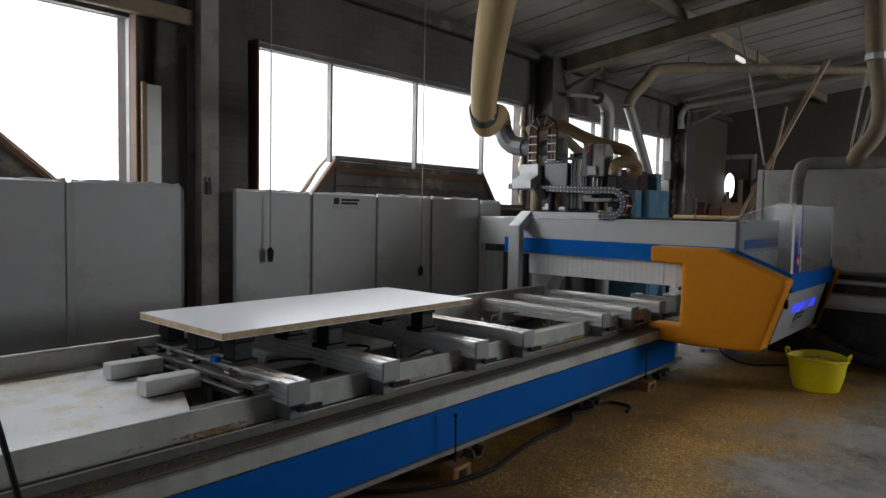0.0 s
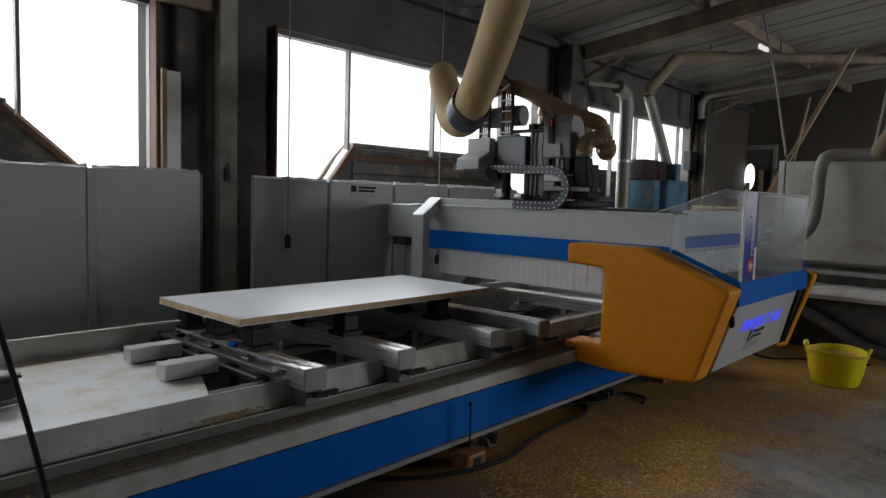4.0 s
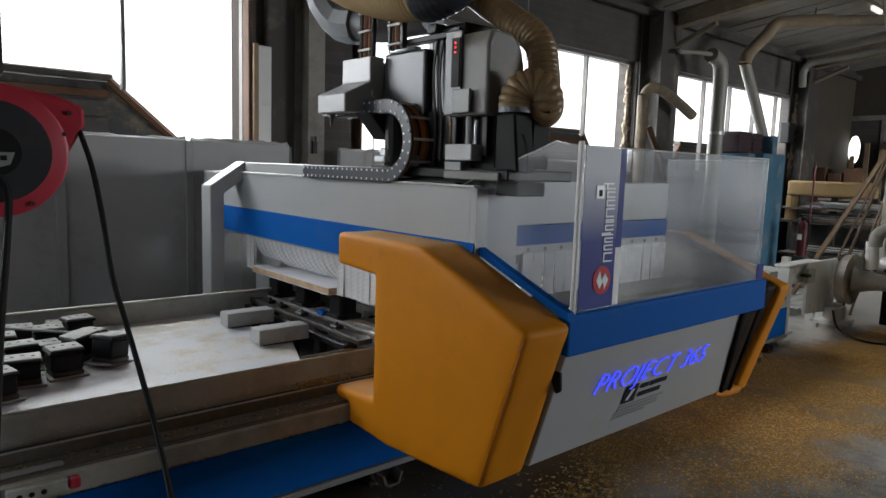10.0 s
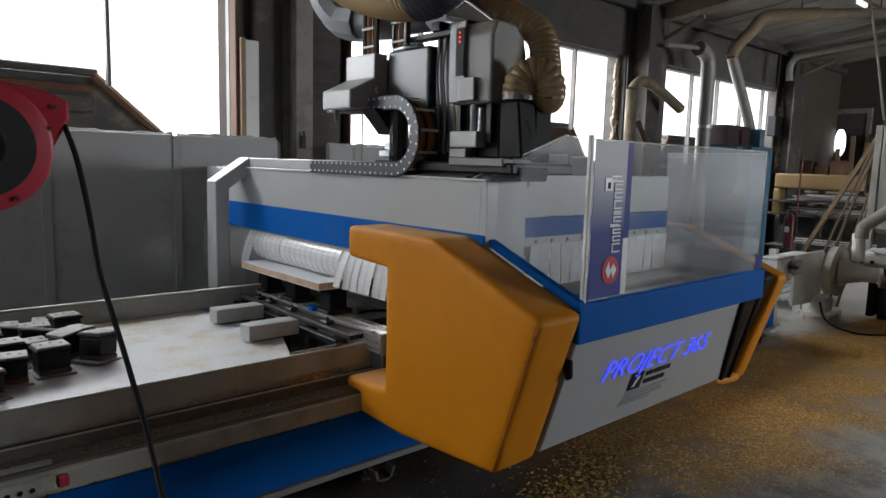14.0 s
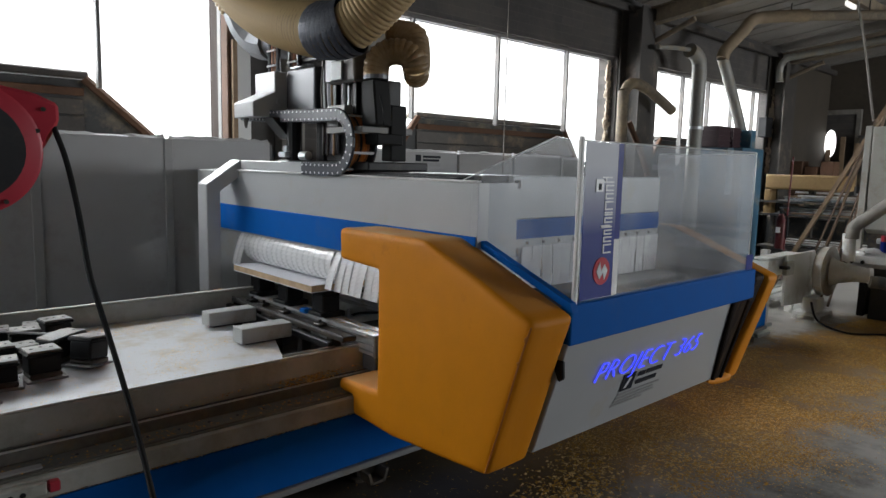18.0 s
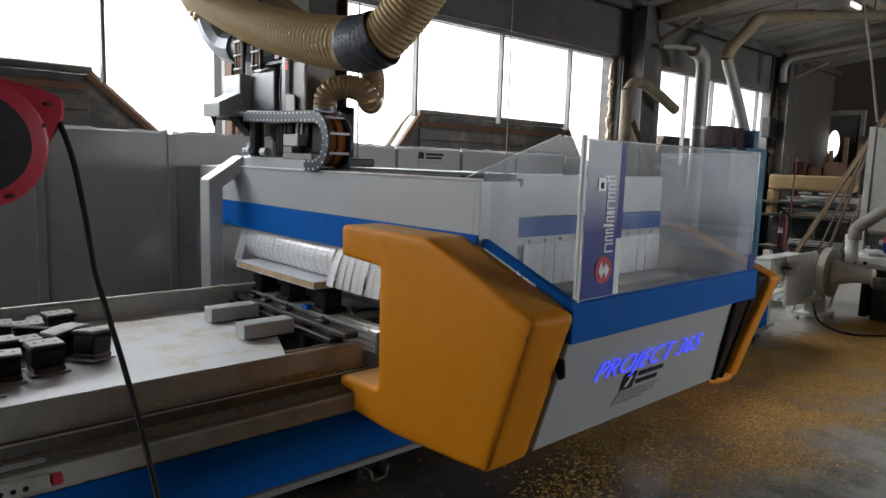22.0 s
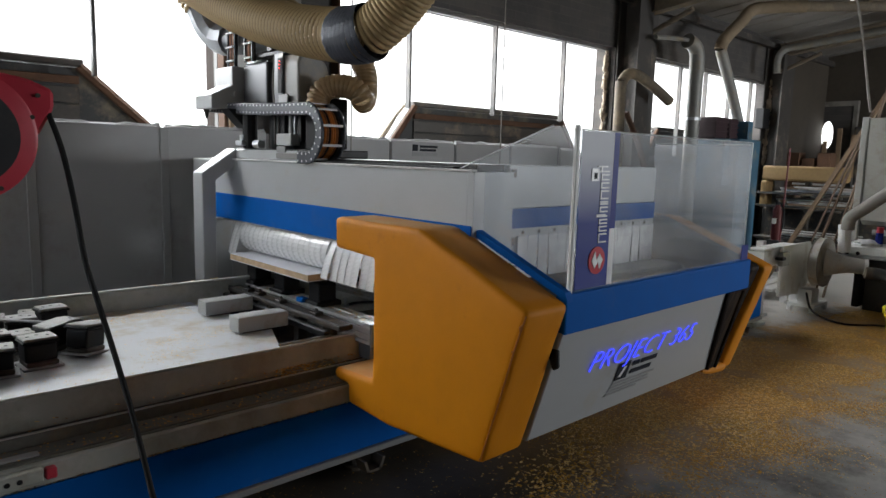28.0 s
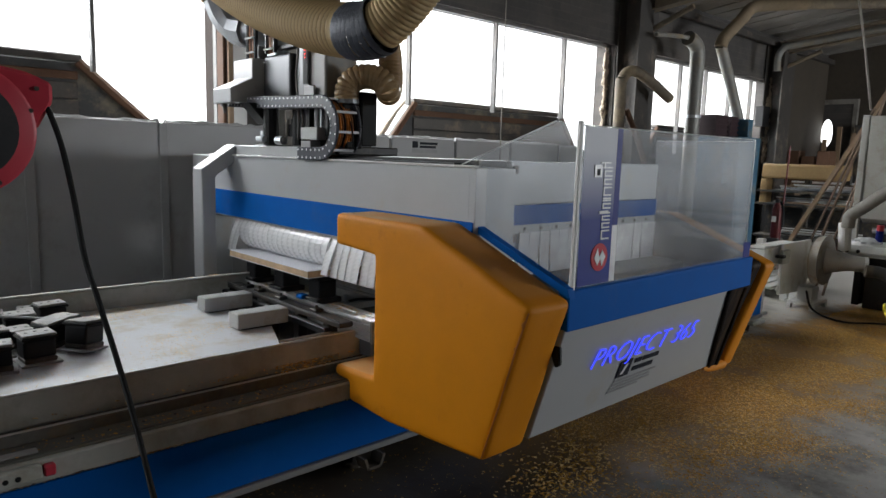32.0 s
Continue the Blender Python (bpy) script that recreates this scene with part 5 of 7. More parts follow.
for ya, yb, za, zb in RUNGS:
    part("carrier_rung", rod((1.915, ya, za), (1.915, yb, zb), 0.006, 6), M_WHITE, head)
for k in range(4):
    f = 0.52 + 0.12 * k
    part("carrier_cable", tube([(1.937, 3.72 + (y - 3.72) * f, z if z < 2.36 else 2.36 + (z - 2.36) * f) for y, z in CARR], 0.007, 6), M_ORANGE if k % 2 else M_OLDWOOD, head)
part("manifold", tube(curve_pts([(2.09, 3.55, 2.21), (2.07, 3.7, 2.21), (2.05, 3.85, 2.20), (2.02, 4.02, 2.22)], 6), 0.085, 14), M_ELBOW, head, "galvanised suction pipe", True)
EL = curve_pts([(2.02, 4.02, 2.22), (2.0, 4.16, 2.25), (1.96, 4.24, 2.34), (1.92, 4.26, 2.46)], 2)
part("elbow", tube(EL, 0.105, 10), M_ELBOW, head, "segmented galvanised elbow")
# spindle unit that rises and falls
spin = part("spindle_slide", joined(box(1.96, 2.2, 2.98, 3.22, 1.56, 1.80, 0.006), box(1.93, 1.959, 3.0, 3.03, 1.62, 1.9, 0.003), box(1.93, 1.959, 3.18, 3.21, 1.62, 1.9, 0.003)), M_HEADDARK, head, "dark spindle slide")
part("nose_plate", box(1.885, 2.20, 2.885, 3.20, 1.525, 1.558, 0.004), M_COVER, spin, "dull grey nose plate")
part("block", box(1.888, 1.95, 3.04, 3.20, 1.60, 1.665, 0.004), M_BLOCK, spin, "bright machined block")
part("block", box(1.888, 1.95, 3.10, 3.20, 1.559, 1.595, 0.004), M_ENDCAP, spin)
part("cylinder", rod((1.93, 3.10, 1.665), (1.93, 3.10, 1.78), 0.016), M_ENDCAP, spin)
part("cylinder", rod((1.93, 3.06, 1.665), (1.93, 3.06, 1.76), 0.009), M_STEEL, spin)
part("hood_skirt", box(1.94, 2.10, 2.835, 2.953, 1.47, 1.5245, 0.006), M_RUBBER, spin, "black rubber skirt")
part("rear_shroud", box(2.05, 2.15, 2.87, 2.95, 1.525, 1.80, 0.006), M_RUBBER, head, "black rear shroud")
part("spindle_nose", rod((2.05, 3.1, 1.44), (2.05, 3.1, 1.525), 0.05, 14), M_DKSTEEL, spin)
part("dust_hood", joined(prism([(2.83, 1.559), (2.956, 1.559), (2.956, 1.78), (2.858, 1.78)], "x", 1.93, 2.03, 0.008)), M_RUBBER, spin, "black tapered dust hood")
part("hose_clamp", tube([(1.98, 2.905, 1.785), (1.98, 2.905, 1.812)], 0.063, 18), M_ELBOW, spin, "bright hose clamp")
part("loop_cable", tube(curve_pts([(1.95, 2.83, 1.70), (1.945, 2.81, 1.67), (1.945, 2.795, 1.62), (1.95, 2.80, 1.58), (1.96, 2.81, 1.559)], 6), 0.005, 6), M_BLACK, spin, smooth=True)
# spindle cover
part("spindle_cover", prism([(1.90, 1.775), (1.90, 2.045), (1.925, 2.10), (2.03, 2.095), (2.085, 2.045), (2.107, 1.967), (2.07, 1.92), (1.975, 1.775)], "y", 2.978, 3.21, 0.012, 2), M_COVER, spin, "dull silver spindle cover")
part("cover_front", box(1.888, 1.899, 3.118, 3.214, 1.782, 2.105, 0.003), M_HEADGREY, spin)
part("led_strip", box(1.884, 1.8875, 3.124, 3.17, 1.888, 2.078), M_RUBBER, spin, "black strip with red lamps")
for k in range(3):
    part("led", box(1.880, 1.8835, 3.144, 3.150, 2.02 + 0.018 * k, 2.026 + 0.018 * k), M_LEDR, spin, "small red lamp")
part("cover_flap", box(1.876, 1.887, 3.05, 3.15, 1.785, 1.878, 0.004), M_ENDCAP, spin)

# ---- motion tables ----
OFF = [(0.0, 4.165), (1.1, 4.165), (1.5, 3.99), (2.0, 3.715), (2.5, 3.43), (3.0, 3.10), (3.5, 2.785), (4.5, 2.16), (5.5, 1.54), (6.0, 1.21), (6.5, 0.90), (7.0, 0.556), (7.5, 0.243), (8.0, -0.085), (8.2, -0.10), (11.5, -0.095), (12.0, 0.01), (14.5, 0.012), (17.0, 0.01), (20.0, 0.0), (32.0, 0.003)]
DY = [(0.0, 0.17), (1.1, 0.18), (1.5, 0.14), (2.0, 0.06), (2.5, -0.01), (3.0, -0.11), (3.5, -0.20), (4.5, -0.38), (5.5, -0.53), (6.0, -0.65), (6.5, -0.76), (7.0, -0.88), (7.5, -1.0), (8.0, -1.13), (11.5, -1.125), (12.0, -1.10), (17.0, -1.09), (17.5, -0.74), (18.0, -0.22), (18.5, -0.01), (20.0, 0.0), (20.5, 0.14), (21.0, 0.245), (21.5, 0.265), (30.0, 0.265), (30.5, 0.08), (31.0, 0.02), (32.0, 0.0)]
ZS = [(0.0, 0.10), (5.0, 0.06), (5.5, 0.045), (8.5, 0.035), (9.0, 0.0), (9.5, -0.025), (10.0, -0.05), (10.5, -0.05), (11.0, 0.04), (12.0, 0.04), (12.5, 0.03), (13.0, 0.0), (13.5, -0.01), (14.0, -0.02), (14.5, -0.04), (16.5, 0.09), (17.0, 0.14), (18.5, 0.13), (19.0, 0.04), (19.5, -0.08), (20.0, -0.18), (21.5, -0.18), (22.0, -0.02), (22.5, 0.13), (26.0, 0.13), (27.5, 0.04), (28.0, -0.06), (28.5, -0.18), (30.7, -0.18), (31.5, -0.1), (32.0, -0.05)]
MOMENTS = sorted(set([0.5 * k for k in range(0, 65)] + [round(0.2 * k, 1) for k in range(1, 18)] + [1.1, 1.25, 7.75, 8.2, 11.5, 11.75, 17.25, 17.75, 18.25, 20.25, 20.75, 30.25, 30.75]))


def table(rows, t):
    for (a, u), (b, v) in zip(rows, rows[1:]):
        if t <= b:
            return u + (v - u) * (t - a) / (b - a)
    return rows[-1][1]


# ---- energy chain between beam and head ----
M_CABLE = material("bright_orange_sheath", (0.5, 0.17, 0.03), 0.45, spread=0.2, scale=20)
chain = thing("energy_chain", (2.0, 3.2, 1.46), "black energy chain with steel pins and orange cables", "cable chain")
CH_R, CH_TOP, CH_FIX, N_LINK = 0.15, 1.784, 3.17, 42
CH_LEN = (4.20 - 3.04) + (CH_FIX - 3.04) + math.pi * CH_R


def chain_point(s, yc):
    """Place and tangent angle at length s from the moving end, in the y-z plane."""
    drop = 0.07 * max(0.0, (yc - CH_FIX + CH_LEN - math.pi * CH_R) / 2 - 0.5)
    r = 0.153 - drop / 2
    yb = (yc + CH_FIX - (CH_LEN - math.pi * r)) / 2
    run = yc - yb
    sag = 0.012 * max(0.0, run - 0.5)
    if s < run:
        f = math.pi * s / run
        return yc - s, CH_TOP - drop * s / run - sag * math.sin(f), 180.0 + math.degrees(math.atan(drop / run + sag * math.pi / run * math.cos(f)))
    if s < run + math.pi * r:
        a = (s - run) / r
        return yb - r * math.sin(a), CH_TOP - drop - r + r * math.cos(a), 180.0 + math.degrees(a)
    return yb + (s - run - math.pi * r), CH_TOP - drop - 2 * r, 360.0


LINKS = []
LL = CH_LEN / N_LINK
for k in range(N_LINK):
    prof = [(-LL * 0.62, -0.033), (LL * 0.62, -0.033), (LL * 0.62, 0.033), (-LL * 0.62, 0.033)]
    bm = prism(prof, "x", -0.10, -0.085, 0.004)
    bmesh.ops.translate(bm, vec=BASE[chain], verts=bm.verts)
    ln = part("link", bm, M_CHAIN, chain)
    bm = prism(prof, "x", 0.035, 0.05, 0.004)
    bmesh.ops.translate(bm, vec=BASE[chain], verts=bm.verts)
    part("far_side", bm, M_CHAIN, ln)
    for sz in (-0.02, 0.02):
        p = rod((-0.1015, LL * 0.3, sz), (-0.1002, LL * 0.3, sz), 0.0058, 6)
        bmesh.ops.translate(p, vec=BASE[chain], verts=p.verts)
        part("pin", p, M_DECALW, ln, "bright pin")
    wave = [(-0.083 + 0.0036 * q, 0.006 + 0.007 * abs(math.sin(math.pi * q / 4))) for q in range(33)]
    b = prism(wave + [(x, -z) for x, z in reversed(wave)], "y", -LL * 0.55, LL * 0.55)
    for f in b.faces:
        f.material_index = (1, 0, 2, 1, 0, 0, 2, 1)[max(0, min(7, int((f.calc_center_median().x + 0.083) / 0.0144)))]
    bmesh.ops.translate(b, vec=BASE[chain], verts=b.verts)
    part("cable", b, [M_CABLE, M_BLACK, M_ORANGE], ln, "bundle of orange and black cables")
    if k % 2 == 0:
        for sz in (-0.0275, 0.0275):
            b = box(-0.084, 0.034, -0.006, 0.006, sz - 0.0025, sz + 0.0025)
            bmesh.ops.translate(b, vec=BASE[chain], verts=b.verts)
            part("bar", b, M_DECALW, ln, "bright cross bar")
    LINKS.append(ln)


def link_pose(k, t):
    y, z, a = chain_point((k + 0.5) * LL, 4.1 + table(DY, t))
    return pose(1.95 - BASE[chain].x, y - BASE[chain].y, z - BASE[chain].z, a, 0, 0)


# ---- suction hoses in short rigid pieces ----
HOSE_A, HOSE_B = Vector((1.95, 0.95, 3.3)), Vector((1.95, -1.0, 3.98))
# where the taped joint sags to, and a point higher up, by the second
HOSE_LOW = [(0, 4.545, 3.492, 2.287), (0.2, 4.513, 3.538, 2.268), (0.4, 4.518, 3.544, 2.217), (0.6, 4.589, 3.458, 2.202), (0.8, 4.686, 3.324, 2.235), (1.0, 4.694, 3.309, 2.266), (1.2, 4.651, 3.245, 2.263), (1.4, 4.48, 3.247, 2.2), (1.6, 4.306, 3.252, 2.126), (1.8, 4.124, 3.264, 2.024), (2.0, 3.983, 3.219, 1.948), (2.2, 3.895, 3.138, 1.927), (2.4, 3.815, 3.047, 1.911), (2.6, 3.738, 2.952, 1.91), (2.8, 3.671, 2.842, 1.931), (3.0, 3.601, 2.737, 1.935), (3.2, 3.48, 2.693, 1.929), (3.5, 3.255, 2.676, 1.935), (5.5, 2.65, 2.56, 2.12), (6, 2.4, 2.5, 2.13), (6.5, 2.31, 2.5, 2.14), (7, 2.2, 2.49, 2.15), (7.5, 2.0, 2.4, 2.2), (8, 1.83, 2.29, 2.23), (9, 1.79, 2.27, 2.23), (10.5, 1.79, 2.27, 2.24), (12, 1.8, 2.27, 2.23), (13, 1.82, 2.26, 2.22), (14.5, 1.82, 2.27, 2.21), (17, 1.82, 2.27, 2.18), (17.5, 1.68, 2.39, 2.14), (18, 1.57, 2.53, 2.07), (18.5, 1.53, 2.57, 2.02), (19, 1.64, 2.51, 2.03), (19.5, 1.74, 2.44, 2.02), (20, 1.755, 2.43, 2.012), (20.5, 1.705, 2.46, 2.012), (21, 1.645, 2.5, 1.992), (21.5, 1.665, 2.48, 1.982), (22, 1.685, 2.46, 2.002), (22.5, 1.615, 2.51, 2.022), (23, 1.615, 2.52, 2.002), (25, 1.655, 2.5, 2.012), (28, 1.675, 2.47, 2.002), (28.5, 1.705, 2.46, 1.992), (30.5, 1.675, 2.48, 1.982), (32, 1.705, 2.47, 2.002)]
HOSE_MID = [(0, 3.04, 2.234, 2.669), (0.2, 3.031, 2.247, 2.67), (0.4, 3.037, 2.24, 2.67), (0.6, 3.063, 2.209, 2.668), (0.8, 3.109, 2.152, 2.663), (1.0, 3.155, 2.091, 2.658), (1.2, 3.113, 2.123, 2.648), (1.4, 3.047, 2.156, 2.632), (1.6, 3.001, 2.16, 2.617), (1.8, 2.966, 2.15, 2.602), (2.0, 2.92, 2.153, 2.589), (2.2, 2.854, 2.182, 2.572), (2.4, 2.843, 2.138, 2.556), (2.6, 2.88, 2.033, 2.54), (2.8, 2.864, 1.999, 2.523), (3.0, 2.819, 2.004, 2.507), (3.2, 2.773, 2.002, 2.496), (3.5, 2.714, 1.986, 2.479), (5.5, 2.4, 1.92, 2.43), (6, 2.36, 1.97, 2.43), (7, 2.17, 2.05, 2.4), (8, 1.92, 2.03, 2.4), (9, 1.85, 1.98, 2.37), (13, 1.88, 1.97, 2.36), (17, 1.89, 1.98, 2.33), (17.5, 1.78, 2.1, 2.27), (18, 1.69, 2.2, 2.18), (18.5, 1.69, 2.2, 2.18), (19, 1.76, 2.16, 2.17), (20, 1.82, 2.1, 2.172), (21, 1.75, 2.15, 2.162), (22, 1.77, 2.14, 2.172), (25, 1.76, 2.15, 2.162), (28, 1.77, 2.13, 2.152), (32, 1.8, 2.13, 2.152)]


def along(rows, t):
    for a, b in zip(rows, rows[1:]):
        if t <= b[0]:
            f = (t - a[0]) / (b[0] - a[0])
            return Vector(a[1:]).lerp(Vector(b[1:]), f)
    return Vector(rows[-1][1:])


def even(pts, n):
    """n+1 points at equal length along a polyline."""
    ls = [0.0]
    for a, b in zip(pts, pts[1:]):
        ls.append(ls[-1] + (b - a).length)
    out, j = [], 0
    for i in range(n + 1):
        s = ls[-1] * i / n
        while j < len(ls) - 2 and ls[j + 1] < s:
            j += 1
        f = (s - ls[j]) / max(1e-9, ls[j + 1] - ls[j])
        out.append(pts[j].lerp(pts[j + 1], f))
    return out


N_NECK, N_LONG, STEP = 62, 186, 0.021


def spaced(pts, n, step):
    """n+1 points a fixed step apart along a polyline."""
    out, j, done = [], 0, 0.0
    for i in range(n + 1):
        s = step * i
        while j < len(pts) - 2 and done + (pts[j + 1] - pts[j]).length < s:
            done += (pts[j + 1] - pts[j]).length
            j += 1
        d = pts[j + 1] - pts[j]
        out.append(pts[j] + d.normalized() * (s - done))
    return out


def main_hose_points(t):
    """From the elbow down to the taped joint, then up into the ceiling pipe, in which the rest slides."""
    off, dy = table(OFF, t), table(DY, t)
    e = Vector((1.92 + off, 4.26 + dy, 2.46))
    low, mid = along(HOSE_LOW, t), along(HOSE_MID, t)
    pts = curve_pts([e, e + Vector((-0.10, -0.02, 0.12)), e.lerp(low, 0.45) + Vector((-0.06, 0, 0.0)), low, mid, HOSE_A, HOSE_B], 12)
    k = 36
    for _ in range(20):
        pts = [pts[0]] + [(a + b * 2 + c) / 4 for a, b, c in zip(pts, pts[1:], pts[2:])] + [pts[-1]]
    return even(pts[:k + 1], N_NECK)[:-1] + spaced(pts[k:], N_LONG, STEP)


def spindle_hose_points(t):
    off, dy, zs = table(OFF, t), table(DY, t), table(ZS, t)
    c = Vector((1.98 + off, 2.905 + dy, 1.80 + zs))
    swung = min(1.0, max(0.0, (dy + 1.1) / 1.1))
    far = min(1.0, max(0.0, dy / 0.265))
    wide = 0.125 + 0.085 * swung + 0.03 * far
    low = 0.0 + 0.05 * swung - 0.2 * max(0.0, zs - 0.02)
    high = 0.03 + 0.02 * swung
    bow = min(0.075, wide / 2)
    u, d, up = Vector((0.74, -0.67, 0)), Vector((0.67, 0.74, 0)), Vector((0, 0, 1))
    rel = [(0, 0, 0)] + [(wide * (1 - math.cos(a)) / 2, 0, high + bow * math.sin(a)) for a in (0.0, 0.52, 1.05, 1.57, 2.09, 2.62)]
    rel += [(wide, 0.01, 0.6 * high + 0.4 * low), (wide, 0.065, low), (wide * 1.02, 0.125, low + 0.03), (wide * 1.02, 0.15, low + 0.10), (wide * 0.98, 0.17, low + 0.17)]
    pts = [c + u * a + d * b + up * h for a, b, h in rel] + [Vector((x + off, y + dy, z + f * zs)) + (u * 0.09 + up * 0.02) * (w * swung) for x, y, z, f, w in ((2.18, 2.98, 2.07, 0.6, 1.0), (2.14, 3.10, 2.145, 0.3, 0.8), (2.12, 3.22, 2.22, 0.1, 0.4), (2.11, 3.40, 2.33, 0.0, 0.0), (2.1, 3.57, 2.42, 0.0, 0.0), (2.1, 3.78, 2.47, 0.0, 0.0), (2.08, 4.0, 2.40, 0.0, 0.0))]
    line = curve_pts(pts, 10)
    for _ in range(10):
        line = line[:3] + [(a + b * 2 + e) / 4 for a, b, e in zip(line[2:], line[3:], line[4:])] + [line[-1]]
    return even(line, 84)


HOSES = []


def hose_chain(name, label, line, n, r, length, mats, shape):
    th = thing(name, (0, 0, 0), label, "hose")
    for k in range(n):
        m = mats(k)
        prof = (0.985, 1.03, 1.0) if m is M_TAPE else shape
        ln = 0.032 if m is M_TAPE else length(k)
        pts = [(0, 0, ln * (i / (len(prof) - 1) - 0.5)) for i in range(len(prof))]
        slim = 0.88 if n > 100 and k > N_NECK + 9 else 1.0
        bm = tube(pts, r, 20, False, [r * slim * f for f in prof])
        # faces near both ends of a piece take the darker groove colour
        if m is M_HOSE:
            ends = [abs(f.calc_center_median().z) > 0.33 * ln for f in bm.faces]
            for f, e in zip(bm.faces, ends):
                f.material_index = int(e)
        ob = part("tape_wrap" if m is M_TAPE else "hose_piece", bm, [m, M_GROOVE] if m is M_HOSE else m, th, "black tape wrapped round the joint" if m is M_TAPE else "", smooth=True)
        HOSES.append((ob, k, line))
    return th


hose_chain("suction_hose", "thick beige ribbed suction hose with a black taped joint", main_hose_points, N_NECK + N_LONG, 0.118, lambda k: 0.029, lambda k: M_TAPE if N_NECK + 2 <= k <= N_NECK + 9 else M_HOSE, (0.935, 0.95, 0.987, 1.0, 0.987, 0.95, 0.935))
hose_chain("spindle_hose", "tan spiral hose looping from the spindle hood to the suction pipe", spindle_hose_points, 84, 0.064, lambda k: 0.042, lambda k: M_SPIRAL, (0.84, 0.92, 0.985, 1.0, 0.985, 0.92, 0.84))
th = thing("ceiling_pipe", (1.95, 0.0, 3.6), "galvanised pipe under the roof that takes the suction hose", "pipe")
part("pipe", tube([HOSE_A.lerp(HOSE_B, f) for f in (-0.05, 0.5, 1.0)], 0.135, 20), M_STEEL, th, smooth=True)
part("collar", tube([HOSE_A.lerp(HOSE_B, f) for f in (-0.08, -0.02)], 0.145, 20), M_STEEL, th, smooth=True)
part("hanger", rod((1.95, -0.6, 3.83), (1.95, -0.6, roof_z(-0.6)), 0.012), M_DKSTEEL, th)
part("hanger", rod((1.95, 0.6, 3.45), (1.95, 0.6, roof_z(0.6)), 0.012), M_DKSTEEL, th)


def piece_pose(k, line, t, cache={}):
    key = (id(line), t)
    if key not in cache:
        cache[key] = line(t)
    p = cache[key]
    d = (p[k + 1] - p[k]).normalized()
    q = Vector((0, 0, 1)).rotation_difference(d)
    return Matrix.Translation((p[k] + p[k + 1]) / 2) @ q.to_matrix().to_4x4()


# ---- yellow tub ----
def tub():
    cx, cy = 6.56, 1.29
    th = thing("rubber_tub", (cx, cy, 0), "yellow flexible rubber tub filled with wood shavings", "tub")
    r0, r1, h = 0.18, 0.238, 0.30
    prof = [(r0 - 0.02, 0.0), (r0, 0.012), (r0 + 0.03, h * 0.4), (r1 - 0.008, h - 0.03), (r1 + 0.006, h - 0.02), (r1 + 0.006, h), (r1 - 0.006, h), (r0 + 0.022, h * 0.4), (r0 - 0.01, 0.02)]
    bm = bmesh.new()
    n = 40
    rings = []
    for r, z in prof:
        rings.append([bm.verts.new((cx + r * math.cos(2 * math.pi * k / n), cy + r * math.sin(2 * math.pi * k / n), z + (0.012 * math.cos(4 * math.pi * k / n) if z > 0.25 else 0))) for k in range(n)])
    for a, b in zip(rings, rings[1:]):
        for k in range(n):
            bm.faces.new((a[k], a[(k + 1) % n], b[(k + 1) % n], b[k]))
    bm.faces.new(rings[0][::-1])
    bm.faces.new(rings[-1])
    part("shell", bm, M_TUB, th, smooth=True)
    for s in (1, -1):
        c = Vector((cx, cy + s * 0.236, 0.295))
        pts = curve_pts([c + Vector((-0.05, 0, 0)), c + Vector((-0.045, s * 0.01, 0.033)), c + Vector((0, s * 0.015, 0.044)), c + Vector((0.045, s * 0.01, 0.033)), c + Vector((0.05, 0, 0))], 5)
        part("handle", tube(pts, 0.011, 8), M_TUB, th, smooth=True)
    bm = bmesh.new()
    rnd = random.Random(4)
    rr = [[bm.verts.new((cx + 0.205 * f * math.cos(a), cy + 0.205 * f * math.sin(a), 0.235 + 0.05 * (1 - f) + rnd.uniform(-0.008, 0.008))) for a in [2 * math.pi * k / 24 for k in range(24)]] for f in (1.0, 0.75, 0.5, 0.25, 0.05)]
    for a, b in zip(rr, rr[1:]):
        for k in range(24):
            bm.faces.new((a[k], a[(k + 1) % 24], b[(k + 1) % 24], b[k]))
    part("shavings", bm, M_SHAV, th, "heap of wood shavings")


tub()

# ---- far side of the hall: ducts ----
def duct(name, ctrl, r, mat, label, group="dust ducts", n=14, k=6, bands=()):
    th = thing(name, tuple(Vector(ctrl[-1])), label, "duct", group)
    part("pipe", tube(curve_pts(ctrl, k), r, n), mat, th, smooth=True)
    for a, b in bands:
        part("collar", tube([a, b], r + 0.012, n), M_STEEL, th)
    return th


duct("extraction_duct", [(9.05, 4.7, 0.0), (9.05, 4.7, 2.4), (9.05, 4.7, 2.95), (8.95, 4.7, 3.10), (8.75, 4.7, 3.15)], 0.10, M_DUCT, "upright galvanised dust duct by the window", bands=[((9.05, 4.7, 2.1), (9.05, 4.7, 2.14))])
duct("extraction_duct", [(8.80, 4.7, 3.16), (8.3, 4.72, 3.13), (8.0, 4.74, 3.10)], 0.03, M_DUCT, "thin pale pipe running to the wall")
duct("extraction_duct", [(10.2, 4.5, 1.95), (9.75, 4.5, 2.55), (9.3, 4.5, 3.10)], 0.075, M_DUCT, "slanting galvanised dust duct")
duct("extraction_duct", [(9.3, 4.5, 3.08), (9.36, 4.48, 3.22), (9.7, 4.42, 3.5), (9.92, 4.38, 3.69), (10.1, 4.2, 3.735), (10.35, 3.8, 3.74)], 0.085, M_DUSTY, "dust-coated bend of duct under the roof")
